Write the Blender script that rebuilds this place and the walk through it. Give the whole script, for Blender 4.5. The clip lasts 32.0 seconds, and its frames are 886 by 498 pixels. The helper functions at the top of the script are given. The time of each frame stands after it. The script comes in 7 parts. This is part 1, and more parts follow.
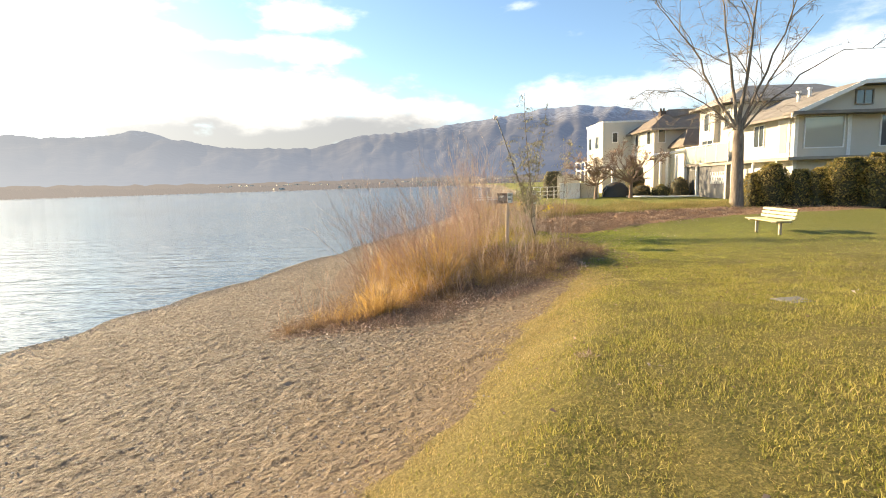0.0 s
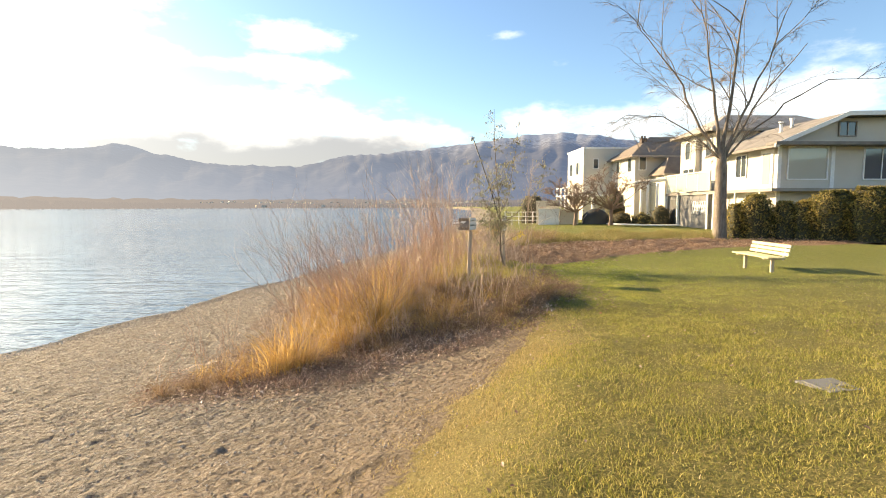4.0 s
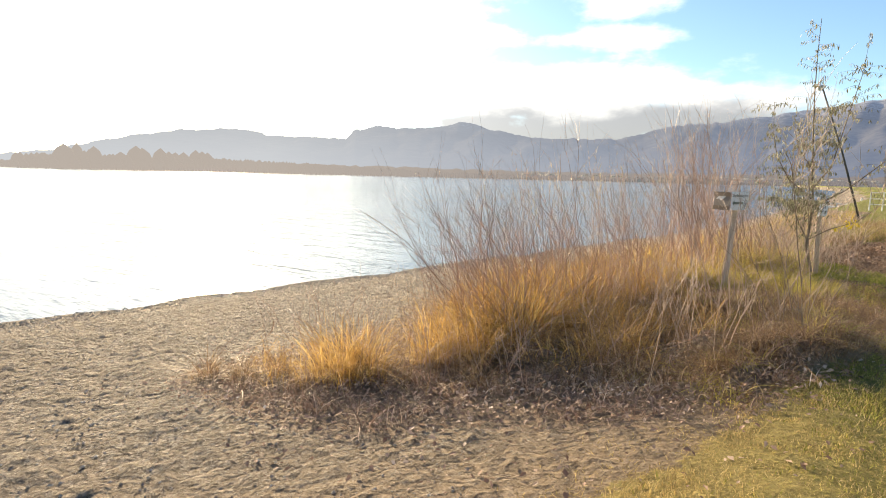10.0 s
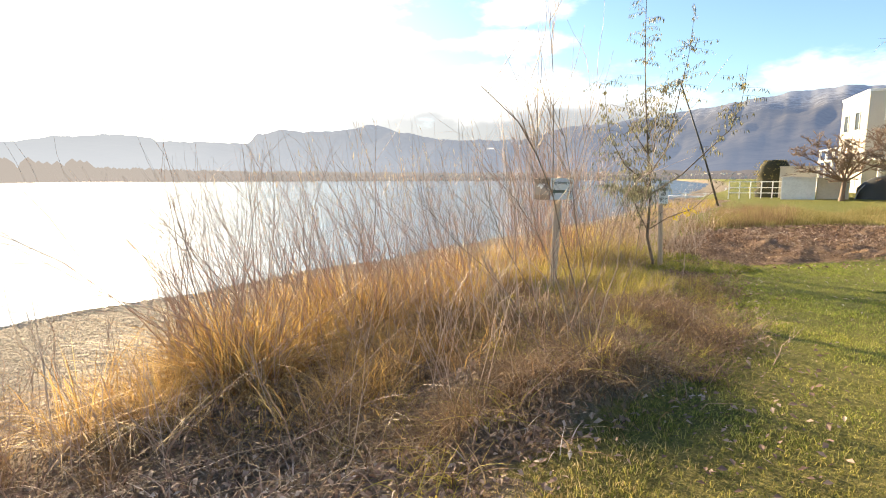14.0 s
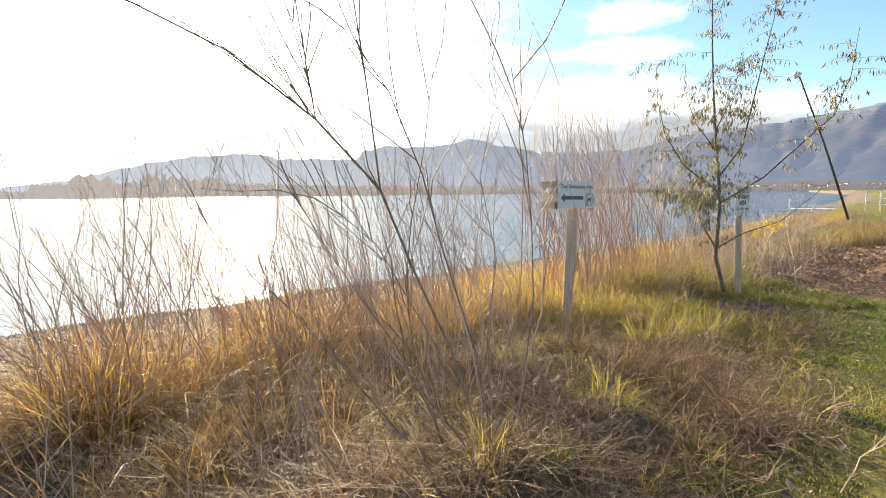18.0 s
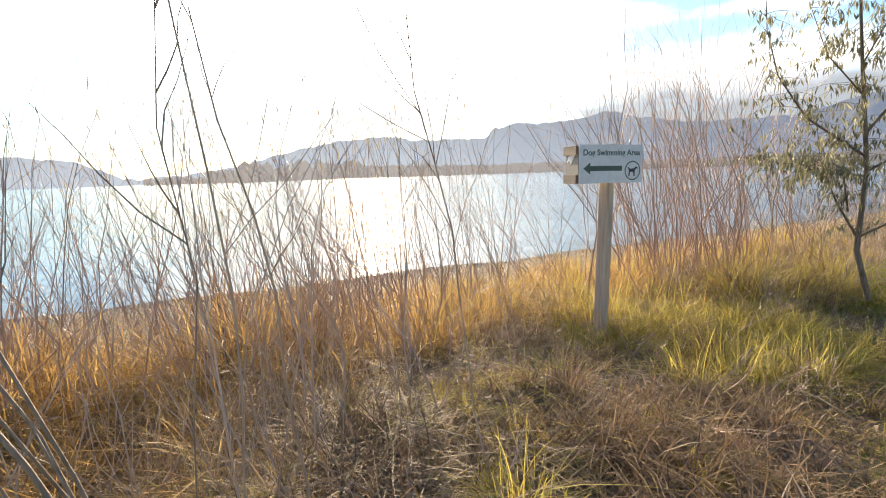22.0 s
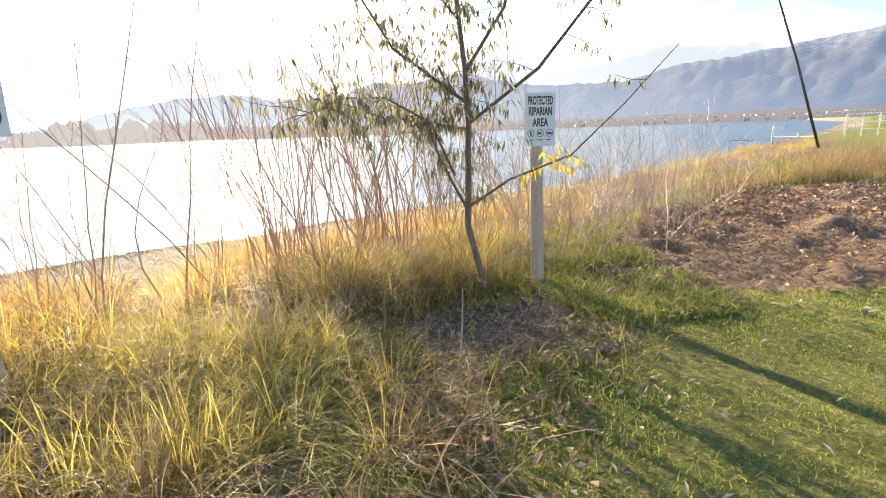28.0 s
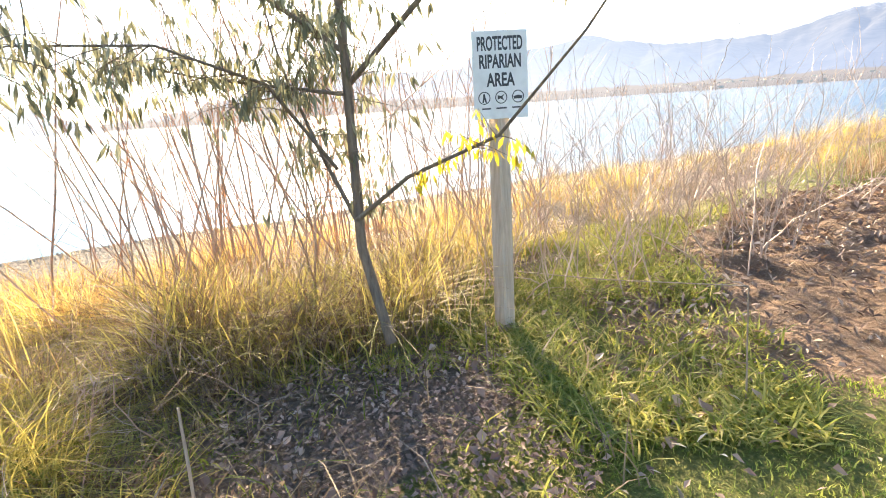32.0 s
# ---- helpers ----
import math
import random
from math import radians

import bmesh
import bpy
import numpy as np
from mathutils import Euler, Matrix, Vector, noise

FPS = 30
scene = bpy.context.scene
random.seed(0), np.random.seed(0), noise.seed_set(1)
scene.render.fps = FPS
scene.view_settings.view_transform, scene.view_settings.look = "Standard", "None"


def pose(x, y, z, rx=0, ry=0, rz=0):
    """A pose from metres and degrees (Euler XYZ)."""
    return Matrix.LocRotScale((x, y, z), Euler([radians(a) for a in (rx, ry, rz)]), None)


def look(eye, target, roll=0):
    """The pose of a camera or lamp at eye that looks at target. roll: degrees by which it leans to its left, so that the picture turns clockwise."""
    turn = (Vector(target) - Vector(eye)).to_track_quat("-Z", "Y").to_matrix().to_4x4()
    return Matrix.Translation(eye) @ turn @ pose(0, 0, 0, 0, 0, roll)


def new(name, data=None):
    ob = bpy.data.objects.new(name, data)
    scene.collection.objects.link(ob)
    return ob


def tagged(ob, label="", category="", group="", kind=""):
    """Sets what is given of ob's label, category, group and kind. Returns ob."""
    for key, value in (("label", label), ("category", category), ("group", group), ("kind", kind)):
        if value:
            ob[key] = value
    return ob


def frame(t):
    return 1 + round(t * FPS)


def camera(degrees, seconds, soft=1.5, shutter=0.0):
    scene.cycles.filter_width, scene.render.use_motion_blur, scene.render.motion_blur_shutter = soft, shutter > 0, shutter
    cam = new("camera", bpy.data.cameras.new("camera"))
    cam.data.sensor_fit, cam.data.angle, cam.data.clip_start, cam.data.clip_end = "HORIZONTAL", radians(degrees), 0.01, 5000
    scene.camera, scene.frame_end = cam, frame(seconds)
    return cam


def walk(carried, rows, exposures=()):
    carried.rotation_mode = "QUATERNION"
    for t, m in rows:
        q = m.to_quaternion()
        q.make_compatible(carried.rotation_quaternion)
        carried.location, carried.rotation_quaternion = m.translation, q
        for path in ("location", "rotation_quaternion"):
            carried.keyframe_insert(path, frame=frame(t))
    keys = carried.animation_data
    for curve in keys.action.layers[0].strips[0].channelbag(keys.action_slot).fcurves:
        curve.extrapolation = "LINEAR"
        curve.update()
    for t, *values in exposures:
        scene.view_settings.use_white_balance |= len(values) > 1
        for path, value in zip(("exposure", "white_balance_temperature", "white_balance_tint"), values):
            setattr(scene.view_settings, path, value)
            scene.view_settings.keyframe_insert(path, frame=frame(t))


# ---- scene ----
cam = camera(83.1, 32.0, soft=1.0)
ROWS = [
    (0.0, 0.000, 0.000, 1.450, 82.65, 1.72, 0.13),
    (0.5, 0.103, 0.242, 1.434, 81.48, 1.39, 0.83),
    (1.0, 0.185, 0.501, 1.445, 80.88, 1.37, 2.35),
    (1.5, 0.158, 0.781, 1.440, 81.97, 0.88, 2.17),
    (2.0, 0.239, 1.021, 1.448, 82.92, 0.43, 1.92),
    (2.5, 0.424, 1.178, 1.461, 83.21, 0.75, 2.50),
    (3.0, 0.534, 1.386, 1.457, 82.40, 0.70, 0.51),
    (3.5, 0.646, 1.643, 1.459, 85.26, 0.02, -1.71),
    (5.5, 1.393, 2.640, 1.375, 83.61, 1.08, -0.85),
    (6.0, 1.639, 2.984, 1.328, 82.97, 1.36, -0.66),
    (6.5, 1.816, 3.228, 1.317, 82.25, 0.89, -0.12),
    (7.0, 1.899, 3.712, 1.269, 81.26, 0.25, 2.92),
    (7.5, 1.991, 4.051, 1.254, 79.98, 0.87, 11.23),
    (8.0, 2.127, 4.339, 1.243, 81.00, 2.49, 23.62),
    (8.5, 2.169, 4.476, 1.221, 81.73, 2.67, 30.57),
    (9.0, 2.180, 4.712, 1.233, 80.87, 1.26, 35.58),
    (9.5, 2.197, 4.953, 1.246, 80.40, -0.52, 34.20),
    (10.0, 2.385, 5.249, 1.285, 81.72, -1.40, 33.21),
    (10.5, 2.411, 5.524, 1.228, 82.62, -1.82, 27.66),
    (11.0, 2.497, 5.924, 1.191, 83.00, -2.37, 20.51),
    (11.5, 2.645, 6.214, 1.170, 82.19, -2.58, 15.92),
    (12.0, 2.815, 6.531, 1.202, 81.80, -1.22, 15.80),
    (12.5, 2.850, 6.791, 1.140, 81.86, -0.91, 15.26),
    (13.0, 2.908, 7.086, 1.122, 82.21, -0.63, 14.05),
    (13.5, 3.127, 7.368, 1.151, 81.80, -0.60, 16.32),
    (14.0, 3.229, 7.637, 1.134, 82.10, 0.18, 23.15),
    (14.5, 3.190, 7.926, 1.068, 84.35, -0.04, 24.64),
    (16.5, 3.613, 8.852, 1.052, 85.35, 0.09, 31.12),
    (17.0, 3.685, 9.046, 1.048, 84.45, -0.81, 31.90),
    (17.5, 3.801, 9.286, 1.023, 83.88, -0.61, 32.82),
    (18.0, 3.898, 9.490, 1.021, 83.67, 0.51, 34.37),
    (18.5, 3.910, 9.722, 0.988, 83.72, 0.76, 34.12),
    (19.0, 3.927, 9.994, 1.011, 83.58, -0.20, 35.61),
    (19.5, 4.003, 10.217, 0.989, 85.51, -0.64, 38.94),
    (20.0, 4.101, 10.370, 1.059, 83.03, -0.60, 39.83),
    (20.5, 4.047, 10.591, 0.990, 81.45, 0.42, 40.28),
    (21.0, 3.984, 10.876, 1.001, 80.72, 0.56, 41.49),
    (21.5, 3.998, 11.236, 0.918, 79.87, 0.67, 46.03),
    (22.0, 4.135, 11.308, 0.956, 81.51, 1.88, 48.98),
    (22.5, 4.167, 11.477, 0.965, 83.47, 1.61, 46.92),
    (23.0, 4.205, 11.797, 0.970, 85.20, 0.59, 47.30),
    (23.5, 4.385, 12.019, 1.043, 85.85, 0.39, 48.35),
    (24.0, 4.411, 12.195, 0.998, 81.09, -0.17, 44.71),
    (24.5, 4.413, 12.546, 0.930, 83.95, -0.62, 46.91),
    (25.0, 4.492, 12.671, 0.932, 81.42, -1.33, 42.70),
    (25.5, 4.679, 12.984, 0.873, 78.92, -0.76, 38.88),
    (26.0, 4.782, 13.195, 0.871, 78.18, 0.24, 35.53),
    (26.5, 4.847, 13.438, 0.830, 77.89, 1.30, 31.90),
    (28.5, 5.162, 14.621, 0.785, 76.10, 1.68, 34.67),
    (29.0, 5.153, 14.809, 0.769, 74.87, 0.26, 35.79),
    (29.5, 5.264, 15.113, 0.745, 73.46, 0.75, 39.77),
    (30.0, 5.300, 15.330, 0.740, 73.29, 1.70, 41.80),
    (30.5, 5.214, 15.620, 0.699, 74.03, 2.00, 42.34),
    (31.0, 5.178, 15.889, 0.696, 74.40, 2.05, 43.23),
    (31.5, 5.233, 16.226, 0.707, 74.07, 3.08, 45.09),
    (32.0, 5.192, 16.407, 0.715, 74.13, 3.78, 46.37),
]
walk(cam, [(t, pose(*row)) for t, *row in ROWS], exposures=[(0.0, 1.58, 8050, 10), (6.0, 1.63, 8000, 10), (9.0, 1.42, 7600, 10), (11.0, 1.42, 7750, 10), (14.0, 1.68, 7700, 10), (18.0, 1.55, 7250, 10), (24.0, 1.44, 7100, 10), (26.0, 1.52, 7200, 10), (29.0, 2.2, 7100, 10), (30.0, 2.25, 7100, 10), (31.0, 1.95, 7100, 10), (32.0, 2.5, 7050, 10)])

# ---- sky, sun ----
SUN_AZ, SUN_EL = 58.0, 18.5      # degrees to the left of +y, above the horizon
sun_dir = Vector((-math.sin(radians(SUN_AZ)) * math.cos(radians(SUN_EL)), math.cos(radians(SUN_AZ)) * math.cos(radians(SUN_EL)), math.sin(radians(SUN_EL))))
sun_data = bpy.data.lights.new("sun", "SUN")
sun_data.energy, sun_data.angle, sun_data.color = 5.0, radians(0.6), (1.0, 0.84, 0.62)
sun = new("sun", sun_data)
sun.matrix_world = look((0, 0, 60), Vector((0, 0, 60)) - sun_dir)


def wire(tree, kind, inputs=None):
    """A node with its inputs set or linked."""
    node = tree.nodes.new(kind)
    for key, value in (inputs or {}).items():
        if isinstance(value, bpy.types.NodeSocket):
            tree.links.new(value, node.inputs[key])
        else:
            node.inputs[key].default_value = value
    return node


def maths(tree, op, a, b=0.0, c=0.0, clamp=False):
    node = wire(tree, "ShaderNodeMath", {0: a, 1: b, 2: c})
    node.operation, node.use_clamp = op, clamp
    return node.outputs[0]


def ramp(tree, fac, stops, mode="LINEAR"):
    node = wire(tree, "ShaderNodeValToRGB", {0: fac})
    node.color_ramp.interpolation = mode
    while len(node.color_ramp.elements) < len(stops):
        node.color_ramp.elements.new(0.5)
    for element, (at, colour) in zip(node.color_ramp.elements, stops):
        element.position = at
        element.color = (*colour, 1) if isinstance(colour, tuple) else (colour, colour, colour, 1)
    return node.outputs[0]


def mixc(tree, fac, a, b, blend="MIX"):
    node = tree.nodes.new("ShaderNodeMix")
    node.data_type, node.blend_type = "RGBA", blend
    for key, value in ((0, fac), (6, a), (7, b)):
        if isinstance(value, bpy.types.NodeSocket):
            tree.links.new(value, node.inputs[key])
        else:
            node.inputs[key].default_value = (*value, 1) if isinstance(value, tuple) else value
    return node.outputs[2]


def noisy(tree, vector, scale, detail=4.0, rough=0.55, kind="ShaderNodeTexNoise", out=0):
    return wire(tree, kind, {"Vector": vector, "Scale": scale, "Detail": detail, "Roughness": rough}).outputs[out]


world = bpy.data.worlds.new("sky")
scene.world = world
world.use_nodes = True
wt = world.node_tree
wt.nodes.clear()
sky = wire(wt, "ShaderNodeTexSky")
sky.sky_type, sky.sun_disc = "NISHITA", False
sky.sun_elevation, sky.sun_rotation = radians(SUN_EL), radians(-SUN_AZ)
sky.altitude, sky.air_density, sky.dust_density, sky.ozone_density = 300.0, 1.0, 0.7, 2.5
way = wire(wt, "ShaderNodeTexCoord").outputs["Generated"]
sep = wire(wt, "ShaderNodeSeparateXYZ", {0: way})
azim = maths(wt, "MULTIPLY", maths(wt, "ARCTAN2", maths(wt, "MULTIPLY", sep.outputs[0], -1.0), sep.outputs[1]), 57.2958)
elev = maths(wt, "MULTIPLY", maths(wt, "ARCSINE", sep.outputs[2]), 57.2958)
flat = wire(wt, "ShaderNodeCombineXYZ", {0: maths(wt, "MULTIPLY", azim, 0.11), 1: maths(wt, "MULTIPLY", elev, 0.24), 2: 0.0}).outputs[0]
fluff = noisy(wt, flat, 1.0, 7.0, 0.6)
wisps = noisy(wt, flat, 3.2, 5.0, 0.6)
# banks and wisps of cloud: azimuth, elevation, half width, half height, density
CLOUDS = [(22, 4.2, 24, 2.4, 1.35), (22, 8.4, 17, 3.2, 1.45), (12, 6.3, 15, 2.6, 1.4), (27, 5.8, 12, 2.2, 1.2), (5, 7.4, 10, 2.2, 1.15), (14.8, 17.4, 6, 1.6, 0.72), (18, 14.4, 10, 1.3, 0.78), (30, 14.9, 8, 1.6, 0.66), (-18, 8.6, 12, 2.2, 0.74), (-34, 9.5, 14, 3.0, 0.82), (-8.5, 18.2, 3, 0.8, 0.55), (42, 10, 14, 5.5, 1.0), (60, 12, 26, 12, 1.25), (95, 14, 16, 5, 0.9), (-75, 12, 22, 5, 0.9), (150, 14, 40, 6, 0.8), (-140, 16, 40, 7, 0.8)]
cover = None
for az, el, wide, high, dense in CLOUDS:
    u = maths(wt, "DIVIDE", maths(wt, "SUBTRACT", azim, float(az)), float(wide))
    v = maths(wt, "DIVIDE", maths(wt, "SUBTRACT", elev, float(el)), float(high))
    blob = maths(wt, "MULTIPLY", maths(wt, "EXPONENT", maths(wt, "MULTIPLY", maths(wt, "ADD", maths(wt, "MULTIPLY", u, u), maths(wt, "MULTIPLY", v, v)), -1.0)), float(dense))
    cover = blob if cover is None else maths(wt, "MAXIMUM", cover, blob)
body = maths(wt, "ADD", cover, maths(wt, "ADD", maths(wt, "MULTIPLY", maths(wt, "SUBTRACT", fluff, 0.5), 1.5), maths(wt, "MULTIPLY", maths(wt, "SUBTRACT", wisps, 0.5), 0.34)))
cloud = ramp(wt, body, [(0.22, 0.0), (0.66, 0.42), (1.15, 1.0)], "EASE")
# thick parts of the low bank are grey beneath
grey = maths(wt, "MULTIPLY", ramp(wt, maths(wt, "ADD", cover, maths(wt, "MULTIPLY", maths(wt, "SUBTRACT", fluff, 0.5), 1.0)), [(0.15, 0.0), (0.80, 1.0)], "EASE"), ramp(wt, maths(wt, "ADD", maths(wt, "MULTIPLY", elev, 0.1), maths(wt, "MULTIPLY", maths(wt, "SUBTRACT", fluff, 0.5), 0.6)), [(0.62, 1.0), (1.08, 0.0)], "EASE"))
lit = mixc(wt, grey, (7.0, 7.3, 7.7), (1.75, 1.85, 2.1))
# thin cloud and haze scatter the sun's light forward, so the sky brightens towards it
toward = wire(wt, "ShaderNodeVectorMath", {0: way, 1: tuple(sun_dir)})
toward.operation = "DOT_PRODUCT"
glow = maths(wt, "EXPONENT", maths(wt, "MULTIPLY", maths(wt, "SUBTRACT", toward.outputs["Value"], 1.0), 11.0))
lit = mixc(wt, 1.0, lit, wire(wt, "ShaderNodeCombineXYZ", {0: maths(wt, "MULTIPLY_ADD", glow, 1.7, 1.0), 1: maths(wt, "MULTIPLY_ADD", glow, 1.65, 1.0), 2: maths(wt, "MULTIPLY_ADD", glow, 1.55, 1.0)}).outputs[0], "MULTIPLY")
clear = mixc(wt, 1.0, sky.outputs[0], (0.70, 0.83, 0.95), "MULTIPLY")
shown = mixc(wt, maths(wt, "MULTIPLY", cloud, 0.92), clear, lit)
wire(wt, "ShaderNodeOutputWorld", {0: wire(wt, "ShaderNodeBackground", {0: shown, 1: 0.105}).outputs[0]})


# ---- materials ----
def material(name):
    mat = bpy.data.materials.new(name)
    mat.use_nodes = True
    mat.node_tree.nodes.clear()
    return mat, mat.node_tree


def finish(mat, tree, shader):
    wire(tree, "ShaderNodeOutputMaterial", {0: shader})
    return mat


def bumped(tree, height, strength=0.4, distance=0.02):
    return wire(tree, "ShaderNodeBump", {"Height": height, "Strength": strength, "Distance": distance}).outputs[0]


def plain(name, colour, rough=0.6, metal=0.0, grain=30.0, spread=0.12, bump=0.15, stain=1.5):
    """Painted, cast or sawn surfaces: colour with fine grain and broad stains."""
    mat, tree = material(name)
    where = wire(tree, "ShaderNodeTexCoord").outputs["Object"]
    fine, broad = noisy(tree, where, grain, 5.0), noisy(tree, where, stain, 4.0)
    tone = mixc(tree, ramp(tree, broad, [(0.3, 0.0), (0.7, 1.0)]), tuple(c * (1 - spread) for c in colour), tuple(min(1, c * (1 + spread * 0.6)) for c in colour))
    tone = mixc(tree, maths(tree, "MULTIPLY", ramp(tree, fine, [(0.35, 1.0), (0.55, 0.0)]), 0.35), tone, tuple(c * 0.7 for c in colour))
    shader = wire(tree, "ShaderNodeBsdfPrincipled", {"Base Color": tone, "Roughness": rough, "Metallic": metal, "Normal": bumped(tree, fine, bump)})
    return finish(mat, tree, shader.outputs[0])


def woody(name, light, dark, stretch=(30, 30, 3), rough=0.8):
    """Bark or timber with its grain along z."""
    mat, tree = material(name)
    where = wire(tree, "ShaderNodeMapping", {"Vector": wire(tree, "ShaderNodeTexCoord").outputs["Object"], "Scale": stretch}).outputs[0]
    grain = noisy(tree, where, 1.0, 6.0, 0.65)
    spots = noisy(tree, wire(tree, "ShaderNodeTexCoord").outputs["Object"], 2.0, 4.0)
    tone = mixc(tree, ramp(tree, grain, [(0.3, 0.0), (0.68, 1.0)]), dark, light)
    tone = mixc(tree, maths(tree, "MULTIPLY", ramp(tree, spots, [(0.45, 0.0), (0.7, 1.0)]), 0.4), tone, dark)
    shader = wire(tree, "ShaderNodeBsdfPrincipled", {"Base Color": tone, "Roughness": rough, "Normal": bumped(tree, grain, 0.6, 0.01)})
    return finish(mat, tree, shader.outputs[0])


def leafy(name, stops, through_light=0.45, rough=0.6, lush=None, patchy=0.7):
    """Blades and leaves: each takes its own tone; light passes through them."""
    mat, tree = material(name)
    own = wire(tree, "ShaderNodeNewGeometry").outputs["Random Per Island"]
    where = wire(tree, "ShaderNodeTexCoord").outputs["Object"]
    patch = noisy(tree, where, 1.1, 3.0)
    pick = maths(tree, "ADD", maths(tree, "MULTIPLY", own, 0.75), maths(tree, "MULTIPLY", maths(tree, "SUBTRACT", patch, 0.35), patchy), clamp=True)
    tone = ramp(tree, pick, stops)
    if lush is not None:
        along = wire(tree, "ShaderNodeSeparateXYZ", {0: where}).outputs[1]
        far = ramp(tree, maths(tree, "ADD", maths(tree, "MULTIPLY", along, 0.04), maths(tree, "MULTIPLY", maths(tree, "SUBTRACT", patch, 0.5), 0.5)), [(0.34, 0.0), (0.66, 1.0)])
        tone = mixc(tree, far, tone, ramp(tree, pick, lush))
    face = wire(tree, "ShaderNodeBsdfPrincipled", {"Base Color": tone, "Roughness": rough, "Specular IOR Level": 0.3})
    back = wire(tree, "ShaderNodeBsdfTranslucent", {0: tone})
    return finish(mat, tree, wire(tree, "ShaderNodeMixShader", {0: through_light, 1: face.outputs[0], 2: back.outputs[0]}).outputs[0])


def ground_material():
    """Turf, sand and gravel, leaf mould and wood mulch, laid out by the zones that the sheet carries."""
    mat, tree = material("ground_cover")
    where = wire(tree, "ShaderNodeTexCoord").outputs["Object"]
    zone = []
    for key in ("turf", "mould", "mulch", "wet", "inland"):
        node = tree.nodes.new("ShaderNodeAttribute")
        node.attribute_name = key
        zone.append(node.outputs["Fac"])
    fine, mid, broad = noisy(tree, where, 90.0, 4.0, 0.7), noisy(tree, where, 14.0, 5.0, 0.65), noisy(tree, where, 1.3, 4.0)
    huge = noisy(tree, where, 0.35, 4.0)
    cell = wire(tree, "ShaderNodeTexVoronoi", {"Vector": where, "Scale": 42.0, "Randomness": 1.0})
    cells = wire(tree, "ShaderNodeSeparateXYZ", {0: cell.outputs["Color"]}).outputs[0]
    sand = mixc(tree, ramp(tree, mid, [(0.3, 0.0), (0.7, 1.0)]), (0.195, 0.162, 0.122), (0.365, 0.312, 0.245))
    sand = mixc(tree, maths(tree, "MULTIPLY", ramp(tree, broad, [(0.35, 0.0), (0.65, 1.0)]), 0.45), sand, (0.25, 0.19, 0.125))
    sand = mixc(tree, maths(tree, "MULTIPLY", ramp(tree, cells, [(0.72, 0.0), (0.8, 1.0)]), 0.55), sand, (0.47, 0.42, 0.35))
    sand = mixc(tree, maths(tree, "MULTIPLY", ramp(tree, cells, [(0.15, 1.0), (0.24, 0.0)]), 0.6), sand, (0.12, 0.09, 0.068))
    sand = mixc(tree, maths(tree, "MULTIPLY", ramp(tree, fine, [(0.42, 1.0), (0.5, 0.0)]), 0.5), sand, (0.14, 0.11, 0.085))
    # dark and pale mottling painted in for the shade and light of footprints
    print_shading = noisy(tree, where, 7.5, 3.0, 0.6)
    sand = mixc(tree, maths(tree, "MULTIPLY", ramp(tree, print_shading, [(0.50, 0.0), (0.60, 1.0)]), 0.5), sand, (0.15, 0.122, 0.092))
    sand = mixc(tree, maths(tree, "MULTIPLY", ramp(tree, print_shading, [(0.34, 1.0), (0.44, 0.0)]), 0.4), sand, (0.44, 0.385, 0.31))
    sand = mixc(tree, maths(tree, "MULTIPLY", zone[4], 0.72), sand, mixc(tree, ramp(tree, mid, [(0.3, 0.0), (0.7, 1.0)]), (0.145, 0.10, 0.06), (0.34, 0.245, 0.155)))
    sand = mixc(tree, maths(tree, "MULTIPLY", zone[3], 0.65), sand, (0.15, 0.125, 0.098))
    turf = mixc(tree, ramp(tree, mid, [(0.3, 0.0), (0.7, 1.0)]), (0.145, 0.132, 0.032), (0.30, 0.245, 0.07))
    turf = mixc(tree, maths(tree, "MULTIPLY", ramp(tree, broad, [(0.4, 0.0), (0.72, 1.0)]), 0.55), turf, (0.36, 0.265, 0.085))
    turf = mixc(tree, maths(tree, "MULTIPLY", ramp(tree, fine, [(0.45, 1.0), (0.56, 0.0)]), 0.55), turf, (0.075, 0.075, 0.016))
    turf = mixc(tree, maths(tree, "MULTIPLY", ramp(tree, fine, [(0.58, 0.0), (0.68, 1.0)]), 0.5), turf, (0.50, 0.42, 0.15))
    along = wire(tree, "ShaderNodeSeparateXYZ", {0: where}).outputs[1]
    lush = ramp(tree, maths(tree, "ADD", maths(tree, "MULTIPLY", along, 0.04), maths(tree, "MULTIPLY", maths(tree, "SUBTRACT", broad, 0.5), 0.5)), [(0.34, 0.0), (0.66, 1.0)])
    turf = mixc(tree, maths(tree, "MULTIPLY", lush, 0.6), turf, mixc(tree, mid, (0.12, 0.16, 0.03), (0.28, 0.30, 0.06)))
    turf = mixc(tree, maths(tree, "MULTIPLY", zone[4], 0.6), turf, (0.42, 0.32, 0.13))
    clumps = noisy(tree, where, 34.0, 3.0, 0.6)
    turf = mixc(tree, maths(tree, "MULTIPLY", ramp(tree, clumps, [(0.40, 1.0), (0.50, 0.0)]), 0.35), turf, (0.08, 0.08, 0.018))
    turf = mixc(tree, maths(tree, "MULTIPLY", ramp(tree, clumps, [(0.56, 0.0), (0.66, 1.0)]), 0.45), turf, (0.46, 0.37, 0.12))
    mould = mixc(tree, ramp(tree, mid, [(0.3, 0.0), (0.7, 1.0)]), (0.14, 0.098, 0.07), (0.31, 0.225, 0.16))
    mould = mixc(tree, maths(tree, "MULTIPLY", ramp(tree, fine, [(0.54, 0.0), (0.64, 1.0)]), 0.6), mould, (0.42, 0.33, 0.24))
